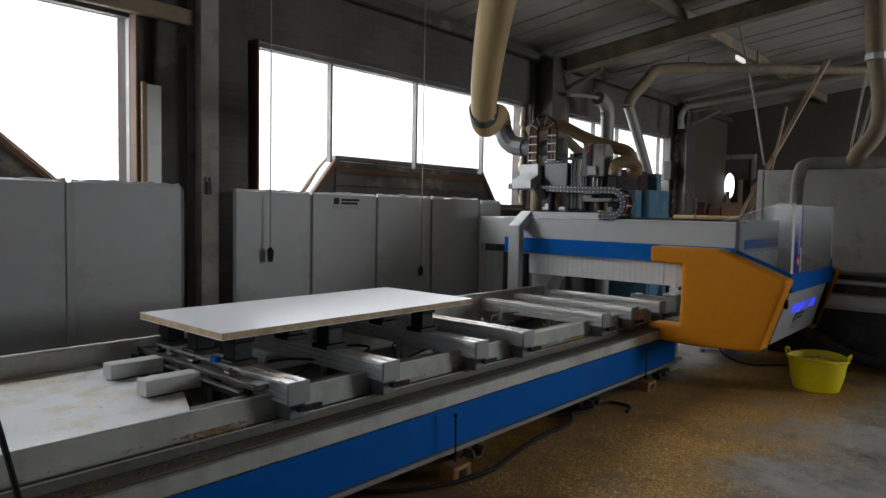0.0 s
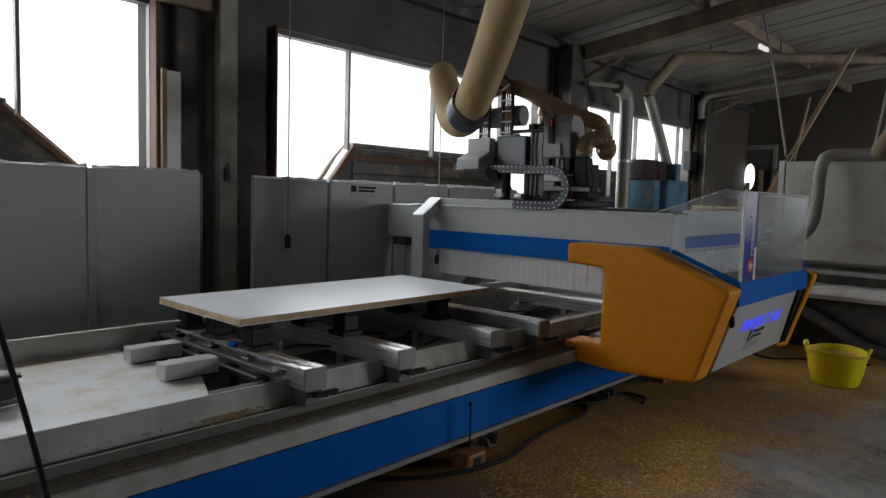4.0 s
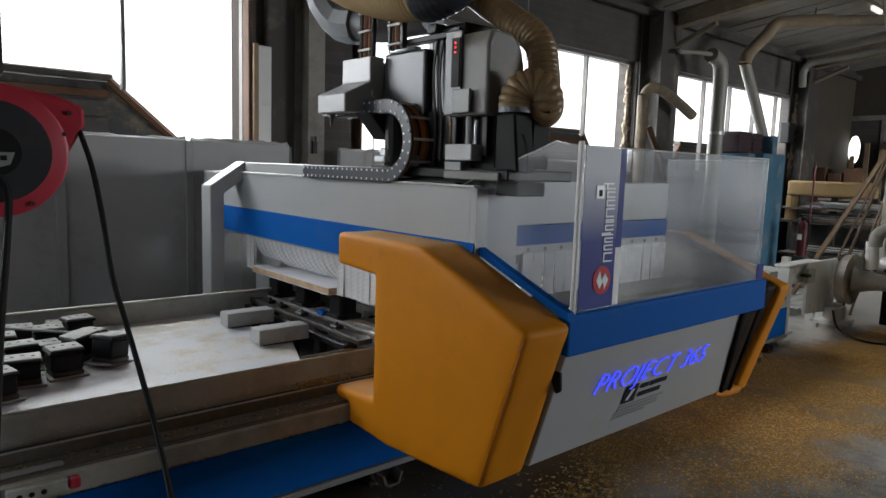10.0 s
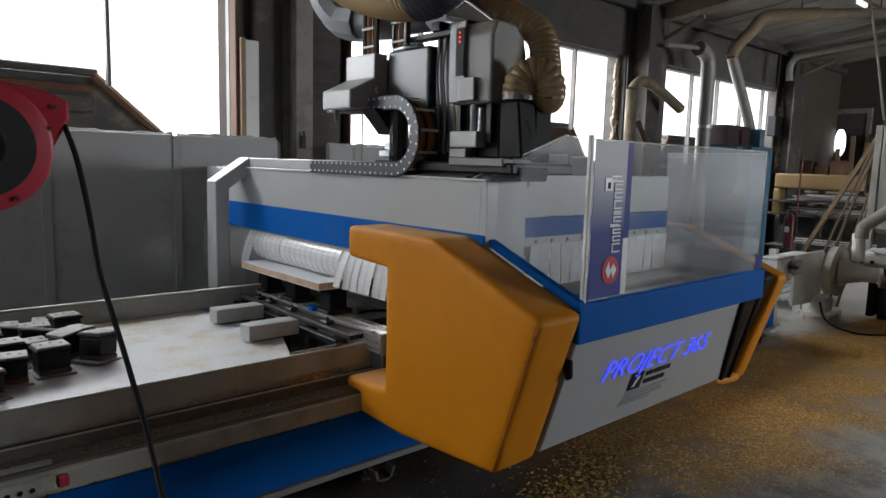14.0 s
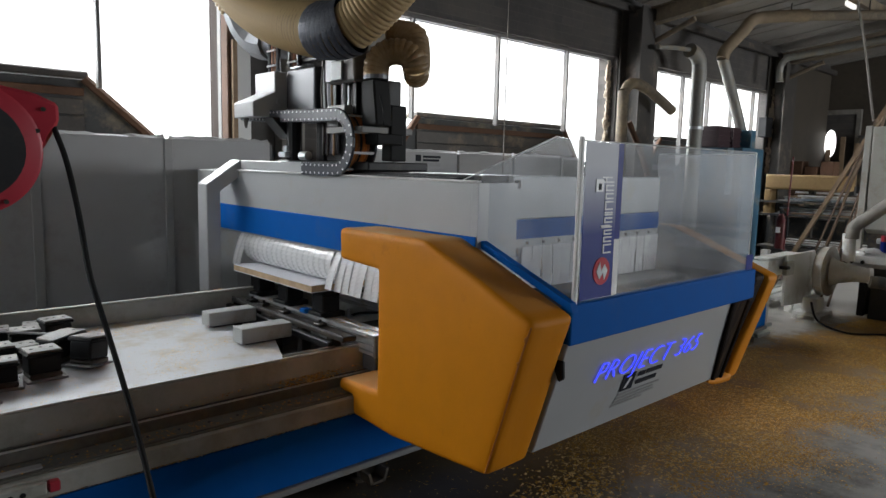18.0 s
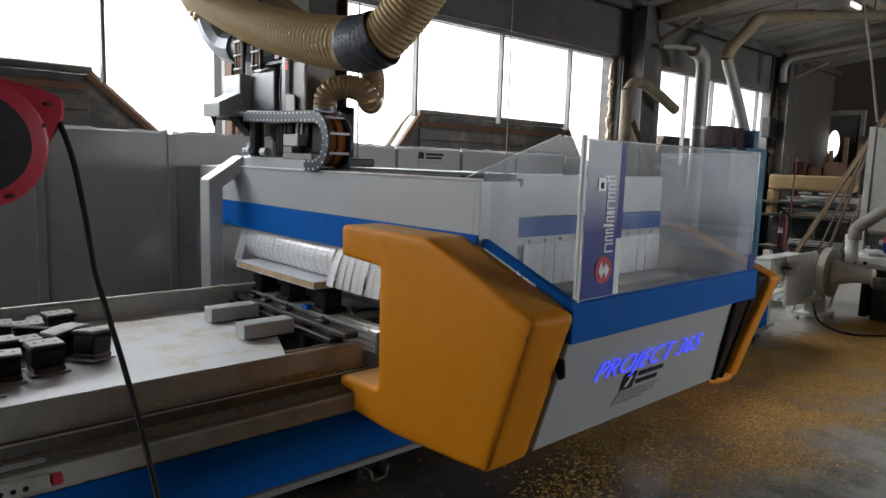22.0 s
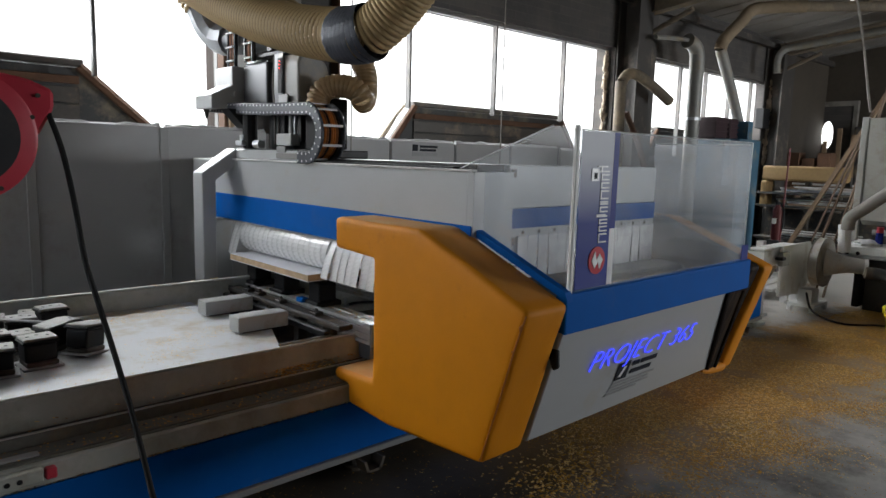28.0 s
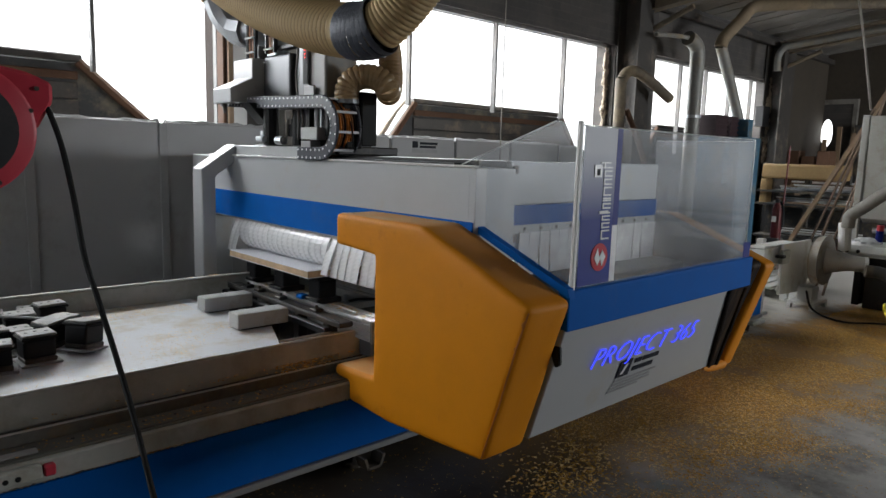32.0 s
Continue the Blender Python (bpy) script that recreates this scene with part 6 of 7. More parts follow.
duct("extraction_duct", [(10.2, 4.05, 3.74), (10.8, 3.3, 3.74), (11.8, 2.05, 3.73), (13.2, 0.3, 3.74)], 0.07, M_BEAM, "long dust-coated duct under the roof")
duct("extraction_duct", [(7.28, 4.72, 0.0), (7.24, 4.72, 2.2), (7.26, 4.72, 2.46), (7.42, 4.70, 2.58), (7.75, 4.68, 2.52), (8.24, 4.62, 2.30)], 0.066, M_BEAM, "bent grey duct with an open end by the column")
duct("extraction_duct", [(7.3, 4.66, 2.1), (7.5, 4.6, 1.75), (7.62, 4.55, 1.45)], 0.035, M_OLDWOOD, "brown flexible pipe by the window")
duct("extraction_duct", [(11.95, 4.76, 3.05), (11.95, 4.76, 3.30), (11.95, 4.65, 3.43), (11.95, 4.4, 3.46), (11.95, 1.6, 3.74), (11.95, -1.0, 3.95)], 0.055, M_DUCT, "long pale pipe along the rafter with an open bent end")
duct("extraction_duct", [(8.0, 1.26, 4.1), (8.0, 1.23, 3.5), (8.0, 1.20, 3.1)], 0.09, M_DUSTY, "wide dusty duct dropping from the roof", bands=[((8.0, 1.2, 3.10), (8.0, 1.2, 3.16))])
duct("extraction_duct", [(8.0, 1.2, 3.1), (8.02, 1.14, 2.7), (8.0, 1.16, 2.4), (8.0, 1.3, 2.18), (8.05, 1.36, 2.08)], 0.085, M_DUSTY, "dusty beige hose dropping to the sander hood")
for y, z in ((4.0, 3.72), (3.2, 3.7)):
    solid("duct_hanger", rod((10.25 + (4.0 - y) * 0.8, y, z), (10.25 + (4.0 - y) * 0.8, y, roof_z(y)), 0.008, 6), M_DKSTEEL, "thin steel duct hanger", "hanger", "duct hangers")
solid("ceiling_lamp", box(10.75, 11.1, 3.43, 3.48, roof_z(3.45) - 0.10, roof_z(3.45) - 0.03, 0.01), material("lamp_tube", (0.8, 0.8, 0.8), 0.4, emit=(1, 0.97, 0.92), emit_strength=0.9), "short fluorescent lamp under the roof", "lamp")
solid("wall_box", box(12.27, 12.55, 5.05, 5.199, 2.15, 2.5, 0.01), M_BLACK, "dark box hanging at the window edge", "box")

# ---- wide sanding machine ----
sd = thing("wide_sander", (8.8, 0.4, 0), "large off-white sanding machine with a dark lower body", "sander")
SX = 8.05
part("hood", prism([(SX + 0.12, 0.90), (SX + 0.03, 0.95), (SX, 2.02), (SX + 1.2, 2.02), (SX + 1.2, 0.90)], "y", -1.6, 2.22, 0.012, 2), M_SANDER, sd, "off-white sheet hood")
part("corner_post", box(SX + 0.0, SX + 0.06, 2.225, 2.29, 0.72, 2.03, 0.006), M_SANDER, sd)
part("gap", box(SX + 0.13, SX + 1.1, -1.55, 2.2, 0.71, 0.899), M_DARK, sd, "dark slot under the hood")
part("roller", rod((SX + 0.08, -1.5, 0.83), (SX + 0.08, 2.1, 0.83), 0.03, 12), M_STEEL, sd, "bright roller")
part("table", box(SX - 0.14, SX + 0.9, -1.6, 2.30, 0.56, 0.70, 0.01), M_WHITE, sd, "pale conveyor table")
part("table_lip", box(SX - 0.19, SX - 0.145, -1.6, 2.31, 0.60, 0.69, 0.008), M_WHITE, sd)
part("base", box(SX + 0.0, SX + 1.1, -1.5, 2.10, 0.0, 0.558, 0.01), M_DARK, sd, "dark lower body")
for y in (2.24, 2.14):
    part("bolt", rod((SX - 0.2, y, 0.62), (SX - 0.19, y, 0.62), 0.02), M_BLACK, sd)
part("side_panel", box(SX - 0.1, SX + 0.35, 2.11, 2.18, 0.04, 0.54, 0.008), M_BLACK, sd)
part("hose", tube(curve_pts([(SX + 0.05, 0.9, 2.07), (SX - 0.03, 1.5, 2.08), (SX - 0.12, 1.76, 2.07), (SX - 0.2, 1.82, 1.95), (SX - 0.28, 1.82, 1.6), (SX - 0.33, 1.85, 1.33), (SX - 0.35, 2.0, 1.17), (SX - 0.36, 2.10, 1.08), (SX - 0.37, 2.19, 1.0), (SX - 0.38, 2.205, 0.93), (SX - 0.38, 2.205, 0.87)], 6), 0.062, 12), M_COL, sd, "grey rubber suction hose", True)
solid("spray_can", joined(rod((SX - 0.05, 2.0, 0.70), (SX - 0.05, 2.0, 0.84), 0.035, 14)), M_DECAL, "blue spray can on the sander table", "can")
solid("can_lid", rod((SX - 0.05, 2.0, 0.841), (SX - 0.05, 2.0, 0.90), 0.033, 14), M_RED, "red cap of a spray can", "cap")
rnd = random.Random(2)
bm = bmesh.new()
bmesh.ops.create_icosphere(bm, subdivisions=3, radius=1.0)
for v in bm.verts:
    n = 1 + 0.35 * noise.noise(v.co * 2.4)
    v.co = Vector((SX - 0.06 + 0.09 * v.co.x * n, 2.1 + 0.14 * v.co.y * n, 0.70 + max(0.0, 0.06 * v.co.z * n)))
solid("cloth_rag", bm, M_STRAP, "crumpled white rag on the sander table", "rag", smooth=True)

# ---- extraction fan and its hose ----
fn = thing("extraction_fan", (7.6, 2.42, 0), "grey round dust extraction fan on a low white stand", "fan")
FC, FA = Vector((7.62, 2.40, 0.515)), Vector((-0.03, -1.0, 0.0))
part("housing", tube([FC - FA * 0.045, FC - FA * 0.043, FC - FA * 0.035, FC + FA * 0.035, FC + FA * 0.043, FC + FA * 0.045], 0.25, 36, True, [0.23, 0.262, 0.25, 0.25, 0.262, 0.23]), M_FANGREY, fn, smooth=True)
part("outlet", rod(FC + Vector((0.10, -0.17, 0.12)), FC + Vector((0.085, -0.155, 0.40)), 0.06, 14), M_WHITE, fn, "short white outlet pipe")
part("inlet", tube([FC + FA * 0.046, FC + FA * 0.10 + Vector((0.01, 0, 0)), FC + FA * 0.24 + Vector((0.05, 0, 0)), FC + FA * 0.36 + Vector((0.11, 0, -0.01))], 0.1, 18, True, [0.15, 0.12, 0.085, 0.075]), M_FANGREY, fn, smooth=True)
part("clamp_ring", tube([FC + FA * 0.36 + Vector((0.105, 0, -0.01)), FC + FA * 0.39 + Vector((0.12, 0, -0.012))], 0.082, 16), M_WHITE, fn)
part("stand", joined(box(7.4, 7.8, 2.36, 2.62, 0.05, 0.08), box(7.5, 7.7, 2.42, 2.56, 0.08, 0.22)), M_WHITE, fn)
for x, y in ((7.42, 2.38), (7.78, 2.38), (7.42, 2.60), (7.78, 2.60)):
    part("foot", box(x - 0.03, x + 0.03, y - 0.02, y + 0.02, 0, 0.05), M_WHITE, fn)
solid("floor_hose", tube(curve_pts([(7.615, 1.99, 0.46), (7.68, 1.84, 0.44), (7.68, 1.55, 0.30), (7.68, 1.2, 0.13), (7.7, 0.6, 0.065)], 8), 0.062, 12), M_DARK, "dark flexible hose sagging to the floor", "hose", smooth=True)
solid("floor_cable", tube(curve_pts([(7.55, 2.5, 0.2), (7.2, 2.3, 0.06), (7.1, 2.0, 0.012), (7.35, 1.7, 0.012), (7.55, 1.2, 0.012)], 8), 0.011, 6), M_BLACK, "black cable lying on the floor", "cable", smooth=True)

# ---- white roller table beside the machine end ----
tb = thing("side_table", (7.1, 2.85, 0), "off-white steel side table with roller ends", "table")
part("top", box(6.7, 7.5, 2.62, 2.77, 0.665, 0.692, 0.008), M_WHITE, tb)
part("grey_box", box(6.98, 7.16, 2.55, 2.6, 0.50, 0.64, 0.006), M_BASEGREY, tb, "small grey box on the side")
part("apron", box(6.72, 7.85, 2.63, 2.66, 0.50, 0.658), M_WHITE, tb)
part("end_plate", prism([(2.62, 0.48), (3.12, 0.58), (3.12, 0.658), (2.62, 0.658)], "x", 6.69, 6.715), M_WHITE, tb)
part("side_sheet", prism([(7.05, 0.18), (7.75, 0.14), (7.95, 0.5), (7.8, 0.70), (7.05, 0.70)], "y", 2.58, 2.61, 0.004), M_WHITE, tb)
part("lever", box(6.9, 6.98, 2.52, 2.6, 0.57, 0.60, 0.006), M_BLACK, tb)
for x, y in ((6.8, 2.68), (7.75, 2.68), (6.8, 3.08), (7.75, 3.08)):
    part("leg", box(x - 0.04, x + 0.04, y - 0.04, y + 0.04, 0.0, 0.657, 0.005), M_WHITE, tb)
    part("foot_pad", box(x - 0.08, x + 0.08, y - 0.07, y + 0.07, 0.0, 0.03, 0.004), M_BASEGREY, tb)
pal = thing("pallet", (7.9, 3.0, 0), "low white-painted pallet frame on the floor", "pallet")
for k in range(4):
    part("slat", box(7.7, 8.7, 2.75 + 0.16 * k, 2.87 + 0.16 * k, 0.10, 0.13, 0.004), M_WHITE, pal)
for y in (2.78, 3.3):
    part("bearer", box(7.72, 8.68, y - 0.04, y + 0.04, 0.0, 0.099), M_WHITE, pal)

# ---- blue filter cabinet ----
M_MAROON = material("dark_maroon_paint", (0.03, 0.012, 0.016), 0.5, spread=0.2, scale=5)
bc = thing("filter_cabinet", (9.9, 4.5, 0), "blue sheet-metal filter cabinet with dark louvred boxes on top", "cabinet")
part("body", box(9.45, 10.15, 4.18, 4.85, 0.0, 1.86, 0.012), M_TEAL, bc)
part("door", box(9.50, 10.1, 4.165, 4.178, 0.1, 1.5, 0.004), M_TEAL, bc)
for x0, x1 in ((9.25, 9.62), (9.70, 9.95)):
    b = part("louvre_box", box(x0, x1, 4.45, 4.84, 1.862, 2.16, 0.01), M_MAROON, bc, "dark maroon louvred box")
    for k in range(4):
        part("fin", box(x0 - 0.012, x1 + 0.005, 4.435, 4.85, 1.89 + 0.068 * k, 1.912 + 0.068 * k), M_MAROON, b)
part("side_box", box(9.97, 10.12, 4.3, 4.7, 1.862, 2.13, 0.008), M_TEAL, bc)
part("side_box", box(9.25, 9.44, 4.3, 4.84, 1.2, 1.855, 0.008), M_TEAL, bc)

# ---- timber rack at the far end ----
rk = thing("stock_rack", (11.4, 3.9, 0), "ochre-topped stock rack holding metal lengths and offcuts", "rack")
part("top_beam", box(10.95, 11.2, 3.25, 4.45, 1.27, 1.50, 0.03, 2), material("ochre_board", (0.29, 0.185, 0.075), 0.6, spread=0.2, scale=6), rk, "ochre wooden beam")
part("end_post", box(10.95, 11.2, 4.35, 4.46, 0.85, 1.268, 0.03, 2), rk.children[0].data.materials[0], rk)
for y in (3.3, 3.85, 4.4):
    part("post", box(11.22, 11.3, y - 0.04, y + 0.04, 0, 1.35), M_DARK, rk)
for z in (0.35, 0.86, 1.06):
    part("shelf", box(10.9, 11.7, 3.1, 4.5, z, z + 0.03), M_DARK, rk)
rnd = random.Random(21)
for k in range(64):
    z = rnd.choice((0.38, 0.893, 1.093)) + rnd.random() * 0.13
    x = 10.9 + rnd.random() * 0.5
    a, b = 4.3 - rnd.random() * 0.4, 2.7 + rnd.random() * 0.5
    w = rnd.uniform(0.012, 0.03)
    part("stock_length", prism([(x, z), (x + w, z), (x + w, z + w), (x, z + w)], "y", b, a), rnd.choice((M_STEEL, M_WHITE, M_ALU, M_WOODX, M_DKSTEEL)), rk)
solid("bench_carcass", box(11.7, 13.0, 2.6, 4.7, 0.0, 0.8, 0.02), M_DARK, "dark cluttered bench body", "bench")
for k in range(10):
    x, y = rnd.uniform(11.7, 12.9), rnd.uniform(2.8, 4.6)
    s = rnd.uniform(0.06, 0.16)
    solid("clutter_box", box(x - s, x + s, y - s, y + s, 0.80, 0.80 + rnd.uniform(0.1, 0.35), 0.01), rnd.choice((M_DARK, M_WOODX, M_BASEGREY, M_DKSTEEL)), "small workshop box on the bench", "box", "bench clutter")
fe = thing("fire_extinguisher", (9.95, 3.78, 0), "red fire extinguisher on a short stand", "fire extinguisher")
part("cylinder", tube([(9.95, 3.78, 0.45), (9.95, 3.78, 0.50), (9.95, 3.78, 0.86), (9.95, 3.78, 0.93), (9.95, 3.78, 0.95)], 0.08, 16, True, [0.055, 0.06, 0.06, 0.035, 0.025]), M_DULLRED, fe, smooth=True)
part("valve", box(9.91, 9.99, 3.75, 3.80, 0.95, 1.0, 0.006), M_BLACK, fe)
part("hose", tube(curve_pts([(9.95, 3.75, 0.97), (9.9, 3.68, 0.9), (9.9, 3.67, 0.7), (9.92, 3.69, 0.58)], 6), 0.012, 6), M_BLACK, fe, smooth=True)
part("label", box(9.865, 9.87, 3.75, 3.81, 0.68, 0.76), M_WHITE, fe)
part("stand", box(9.86, 10.04, 3.69, 3.87, 0, 0.45, 0.01), M_DARK, fe)
solid("red_pole", rod((9.9, 3.70, 0.0), (9.93, 3.68, 1.75), 0.012), M_DULLRED, "thin upright red painted pole", "pole")

# ---- leaning poles and ropes ----
M_OLDBATTEN = material("grey_old_batten", (0.17, 0.12, 0.085), 0.8, spread=0.3, scale=6, bump=0.15, piece=0.25)
for a, b, r in (((8.45, 3.32, 0.0), (8.42, 1.72, 3.25), 0.032), ((8.5, 3.02, 0.0), (8.35, 2.28, 2.12), 0.014), ((8.55, 2.9, 0.0), (8.36, 2.31, 2.0), 0.016), ((8.6, 2.75, 0.0), (8.37, 2.30, 1.65), 0.012), ((8.8, 2.95, 0.0), (8.38, 2.33, 2.02), 0.015), ((8.42, 2.6, 0.0), (8.34, 2.1, 2.75), 0.015)):
    d = (Vector(b) - Vector(a)).normalized()
    s1 = d.cross(Vector((0, 0, 1))).normalized() * r * 0.75
    s2 = d.cross(s1).normalized() * r * 0.7
    bm = bmesh.new()
    lo = [bm.verts.new(Vector(a) + q) for q in (s1 + s2, s1 - s2, -s1 - s2, -s1 + s2)]
    hi = [bm.verts.new(Vector(b) + q) for q in (s1 + s2, s1 - s2, -s1 - s2, -s1 + s2)]
    bm.faces.new(lo)
    bm.faces.new(hi[::-1])
    for k in range(4):
        bm.faces.new((lo[k], lo[(k + 1) % 4], hi[(k + 1) % 4], hi[k]))
    solid("leaning_batten", bm, M_WOODX if r > 0.03 else M_OLDBATTEN, "raw wooden batten leaning on the sander", "batten", "leaning battens")
for ctrl in ([(8.35, 2.31, 2.1), (8.3, 2.45, 2.9), (8.2, 2.62, 3.75)], [(8.1, 1.42, 2.06), (8.15, 1.36, 2.6), (8.2, 1.28, 3.2)], [(8.05, 1.38, 2.02), (8.1, 1.2, 3.0), (8.1, 1.25, 3.9)]):
    solid("hanging_rope", tube(curve_pts(ctrl, 6), 0.012, 6), M_COL, "pale rope hanging from the roof", "rope", "ropes", smooth=True)

# ---- end wall door with an oval light ----
dr = thing("door_1", (15.5, 5.0, 0), "dark panelled door with a bright oval window", "door", kind="structure")
part("leaf", box(15.52, 15.58, 4.60, 5.18, 0.0, 2.75, 0.01), M_WALL, dr)
part("oval_light", tube([(15.515, 5.05, 2.16), (15.518, 5.05, 2.16)], 0.108, 24), material("bright_daylight_pane", (0.8, 0.8, 0.8), 0.3, emit=(1, 1, 1), emit_strength=3.0), dr, "bright oval pane")
ov = dr.children[-1]
for v in ov.data.vertices:
    v.co.z = (v.co.z - 2.16) * 2.6 + 2.16
part("low_light", tube([(15.515, 5.02, 1.62), (15.518, 5.02, 1.62)], 0.07, 16), ov.data.materials[0], dr, "bright lower pane")
part("frame", joined(box(15.5, 15.6, 4.52, 4.598, 0, 2.85), box(15.5, 15.6, 4.598, 5.18, 2.752, 2.85)), M_COL, dr)
solid("wall_cupboard", box(15.0, 15.58, 3.0, 4.4, 0.0, 2.3, 0.02), M_DARK, "tall dark cupboard at the end wall", "cupboard")
for k in range(7):
    y = 3.2 + 0.24 * k
    solid("upright_plank", prism([(y, 0.0), (y + 0.08, 0.0), (y + 0.11, 2.0 + 0.12 * (k % 3)), (y + 0.03, 2.0 + 0.12 * (k % 3))], "x", 14.5 - 0.02 * k, 14.53 - 0.02 * k), M_WOODX, "plank standing against the end wall", "plank", "upright planks")
for k in range(3):
    solid("board_on_end", box(13.2, 13.5, 4.2 + 0.26 * k, 4.42 + 0.26 * k, 0.0, 1.75 - 0.1 * (k % 2), 0.01), M_OLDWOOD, "brown timber board standing on end", "board", "boards on end")


# ---- things by the bed ----
def floor_stop(x, y):
    th = thing("floor_stop", (x, y, 0), "dirty orange floor stop with a thin black rod", "floor stop", "floor stops")
    part("block", prism([(x - 0.09, 0.0), (x + 0.09, 0.0), (x + 0.075, 0.085), (x - 0.075, 0.085)], "y", y - 0.055, y + 0.055, 0.012, 2), M_OCH, th)
    part("slot", box(x - 0.03, x + 0.03, y - 0.0595, y - 0.0555, 0.02, 0.06), M_BLACK, th)
    part("rod", rod((x + 0.01, y + 0.01, 0.08), (x + 0.01, y + 0.015, 0.34), 0.006, 6), M_BLACK, th)
    part("rod_tip", rod((x + 0.01, y + 0.015, 0.34), (x + 0.01, y + 0.015, 0.36), 0.012, 8), M_BLACK, th)


M_OCH = material("dirty_orange_paint", (0.27, 0.105, 0.014), 0.6, spread=0.2, scale=10, dirt=(0.09, 0.06, 0.035), dirt_amount=0.5)
floor_stop(2.88, 2.33)
floor_stop(5.46, 2.36)
solid("floor_cable", tube(curve_pts([(2.2, 2.75, 0.014), (2.45, 2.45, 0.014), (2.70, 2.30, 0.014), (2.88, 2.245, 0.014), (3.1, 2.226, 0.014), (3.4, 2.285, 0.014), (3.72, 2.33, 0.014), (4.01, 2.335, 0.014), (4.21, 2.36, 0.014), (4.35, 2.47, 0.014), (4.28, 2.585, 0.014), (4.0, 2.65, 0.014)], 10), 0.012, 7), M_RUBBER, "black rubber cable snaking over the floor", "cable", smooth=True)
solid("floor_cable", tube(curve_pts([(4.2, 2.55, 0.014), (4.465, 2.415, 0.014), (4.73, 2.417, 0.014), (4.85, 2.37, 0.014), (4.84, 2.22, 0.014), (4.70, 2.17, 0.014)], 10), 0.014, 7), M_RUBBER, "black rubber cable end beside the bed", "cable", smooth=True)

# ---- red cable reel on its hanging bracket ----
M_DRUM = material("dusty_black_drum", (0.035, 0.036, 0.04), 0.5, spread=0.2, scale=8, dirt=(0.1, 0.09, 0.08), dirt_amount=0.2)
RC = Vector((0.243, 2.03, 1.526))
rl = thing("cable_reel", tuple(RC), "red plastic cable reel with a black drum hanging from above", "cable reel")
ax = Vector((0.10, 1.0, 0.05)).normalized()
bm = tube([RC - ax * 0.05, RC - ax * 0.045, RC + ax * 0.085, RC + ax * 0.09], 0.17, 48, True, [0.158, 0.166, 0.166, 0.155])
part("casing", bm, M_RED, rl, "glossy red casing", True)
u = ax.cross(Vector((0, 0, 1))).normalized()


def reel_pt(a, b, c):
    return RC + u * a + Vector((0, 0, 1)) * b + ax * c


def reel_plate(pts, c0, c1, bev=0.0):
    bm = bmesh.new()
    lo = [bm.verts.new(reel_pt(a, b, c0)) for a, b in pts]
    hi = [bm.verts.new(reel_pt(a, b, c1)) for a, b in pts]
    bm.faces.new(lo)
    bm.faces.new(hi[::-1])
    for i in range(len(pts)):
        j = (i + 1) % len(pts)
        bm.faces.new((lo[i], lo[j], hi[j], hi[i]))
    bmesh.ops.recalc_face_normals(bm, faces=bm.faces)
    return bevelled(bm, bev)


part("casing_top", reel_plate([(-0.165, 0.02), (-0.15, 0.172), (0.0, 0.172), (0.15, 0.145), (0.205, 0.12), (0.205, 0.075), (0.165, 0.0)], -0.045, 0.085, 0.008), M_RED, rl, "red moulded outlet shoulder")
part("drum", tube([RC - ax * 0.062, RC - ax * 0.0505], 0.127, 36), M_DRUM, rl, "black round drum", True)
part("hub", tube([RC - ax * 0.075, RC - ax * 0.0625], 0.06, 24), M_RUBBER, rl, smooth=True)
part("badge", reel_plate([(-0.045, 0.0), (0.045, 0.0), (0.035, -0.03), (0.0, -0.04), (-0.035, -0.03)], -0.078, -0.0755), M_INKG, rl, "grey badge with plain marks")
for k in range(3):
    part("badge_mark", reel_plate([(-0.03 + 0.022 * k, -0.008), (-0.016 + 0.022 * k, -0.008), (-0.016 + 0.022 * k, -0.02), (-0.03 + 0.022 * k, -0.02)], -0.0795, -0.0785), M_INK, rl)
for a, b in ((0.11, 0.11), (0.17, 0.105), (0.155, 0.05), (-0.1, 0.1), (0.08, -0.13)):
    part("screw", rod(reel_pt(a, b, -0.052), reel_pt(a, b, -0.0455), 0.006, 8), M_DKSTEEL, rl)
part("hanger_arm", box(RC.x - 0.03, RC.x + 0.03, RC.y - 0.01, RC.y + 0.05, RC.z + 0.19, 3.9), M_DARK, rl)
part("cable", tube(curve_pts([reel_pt(0.19, 0.08, 0.02), (0.433, 1.969, 1.575), (0.452, 1.945, 1.49), (0.467, 1.915, 1.358), (0.473, 1.865, 1.214), (0.489, 1.818, 1.101), (0.503, 1.749, 0.979), (0.513, 1.669, 0.852), (0.513, 1.561, 0.716), (0.505, 1.466, 0.605), (0.50, 1.40, 0.3), (0.50, 1.38, 0.01)], 8), 0.0075, 8), M_RUBBER, rl, "black rubber cable", True)
part("tail_cable", tube(curve_pts([reel_pt(0.0, -0.05, -0.07), (0.261, 1.955, 1.432), (0.258, 1.948, 1.333), (0.229, 1.901, 1.116), (0.206, 1.835, 0.938), (0.181, 1.723, 0.775), (0.16, 1.6, 0.4), (0.15, 1.55, 0.01)], 8), 0.009, 8), M_RUBBER, rl, "black rubber tail cable", True)

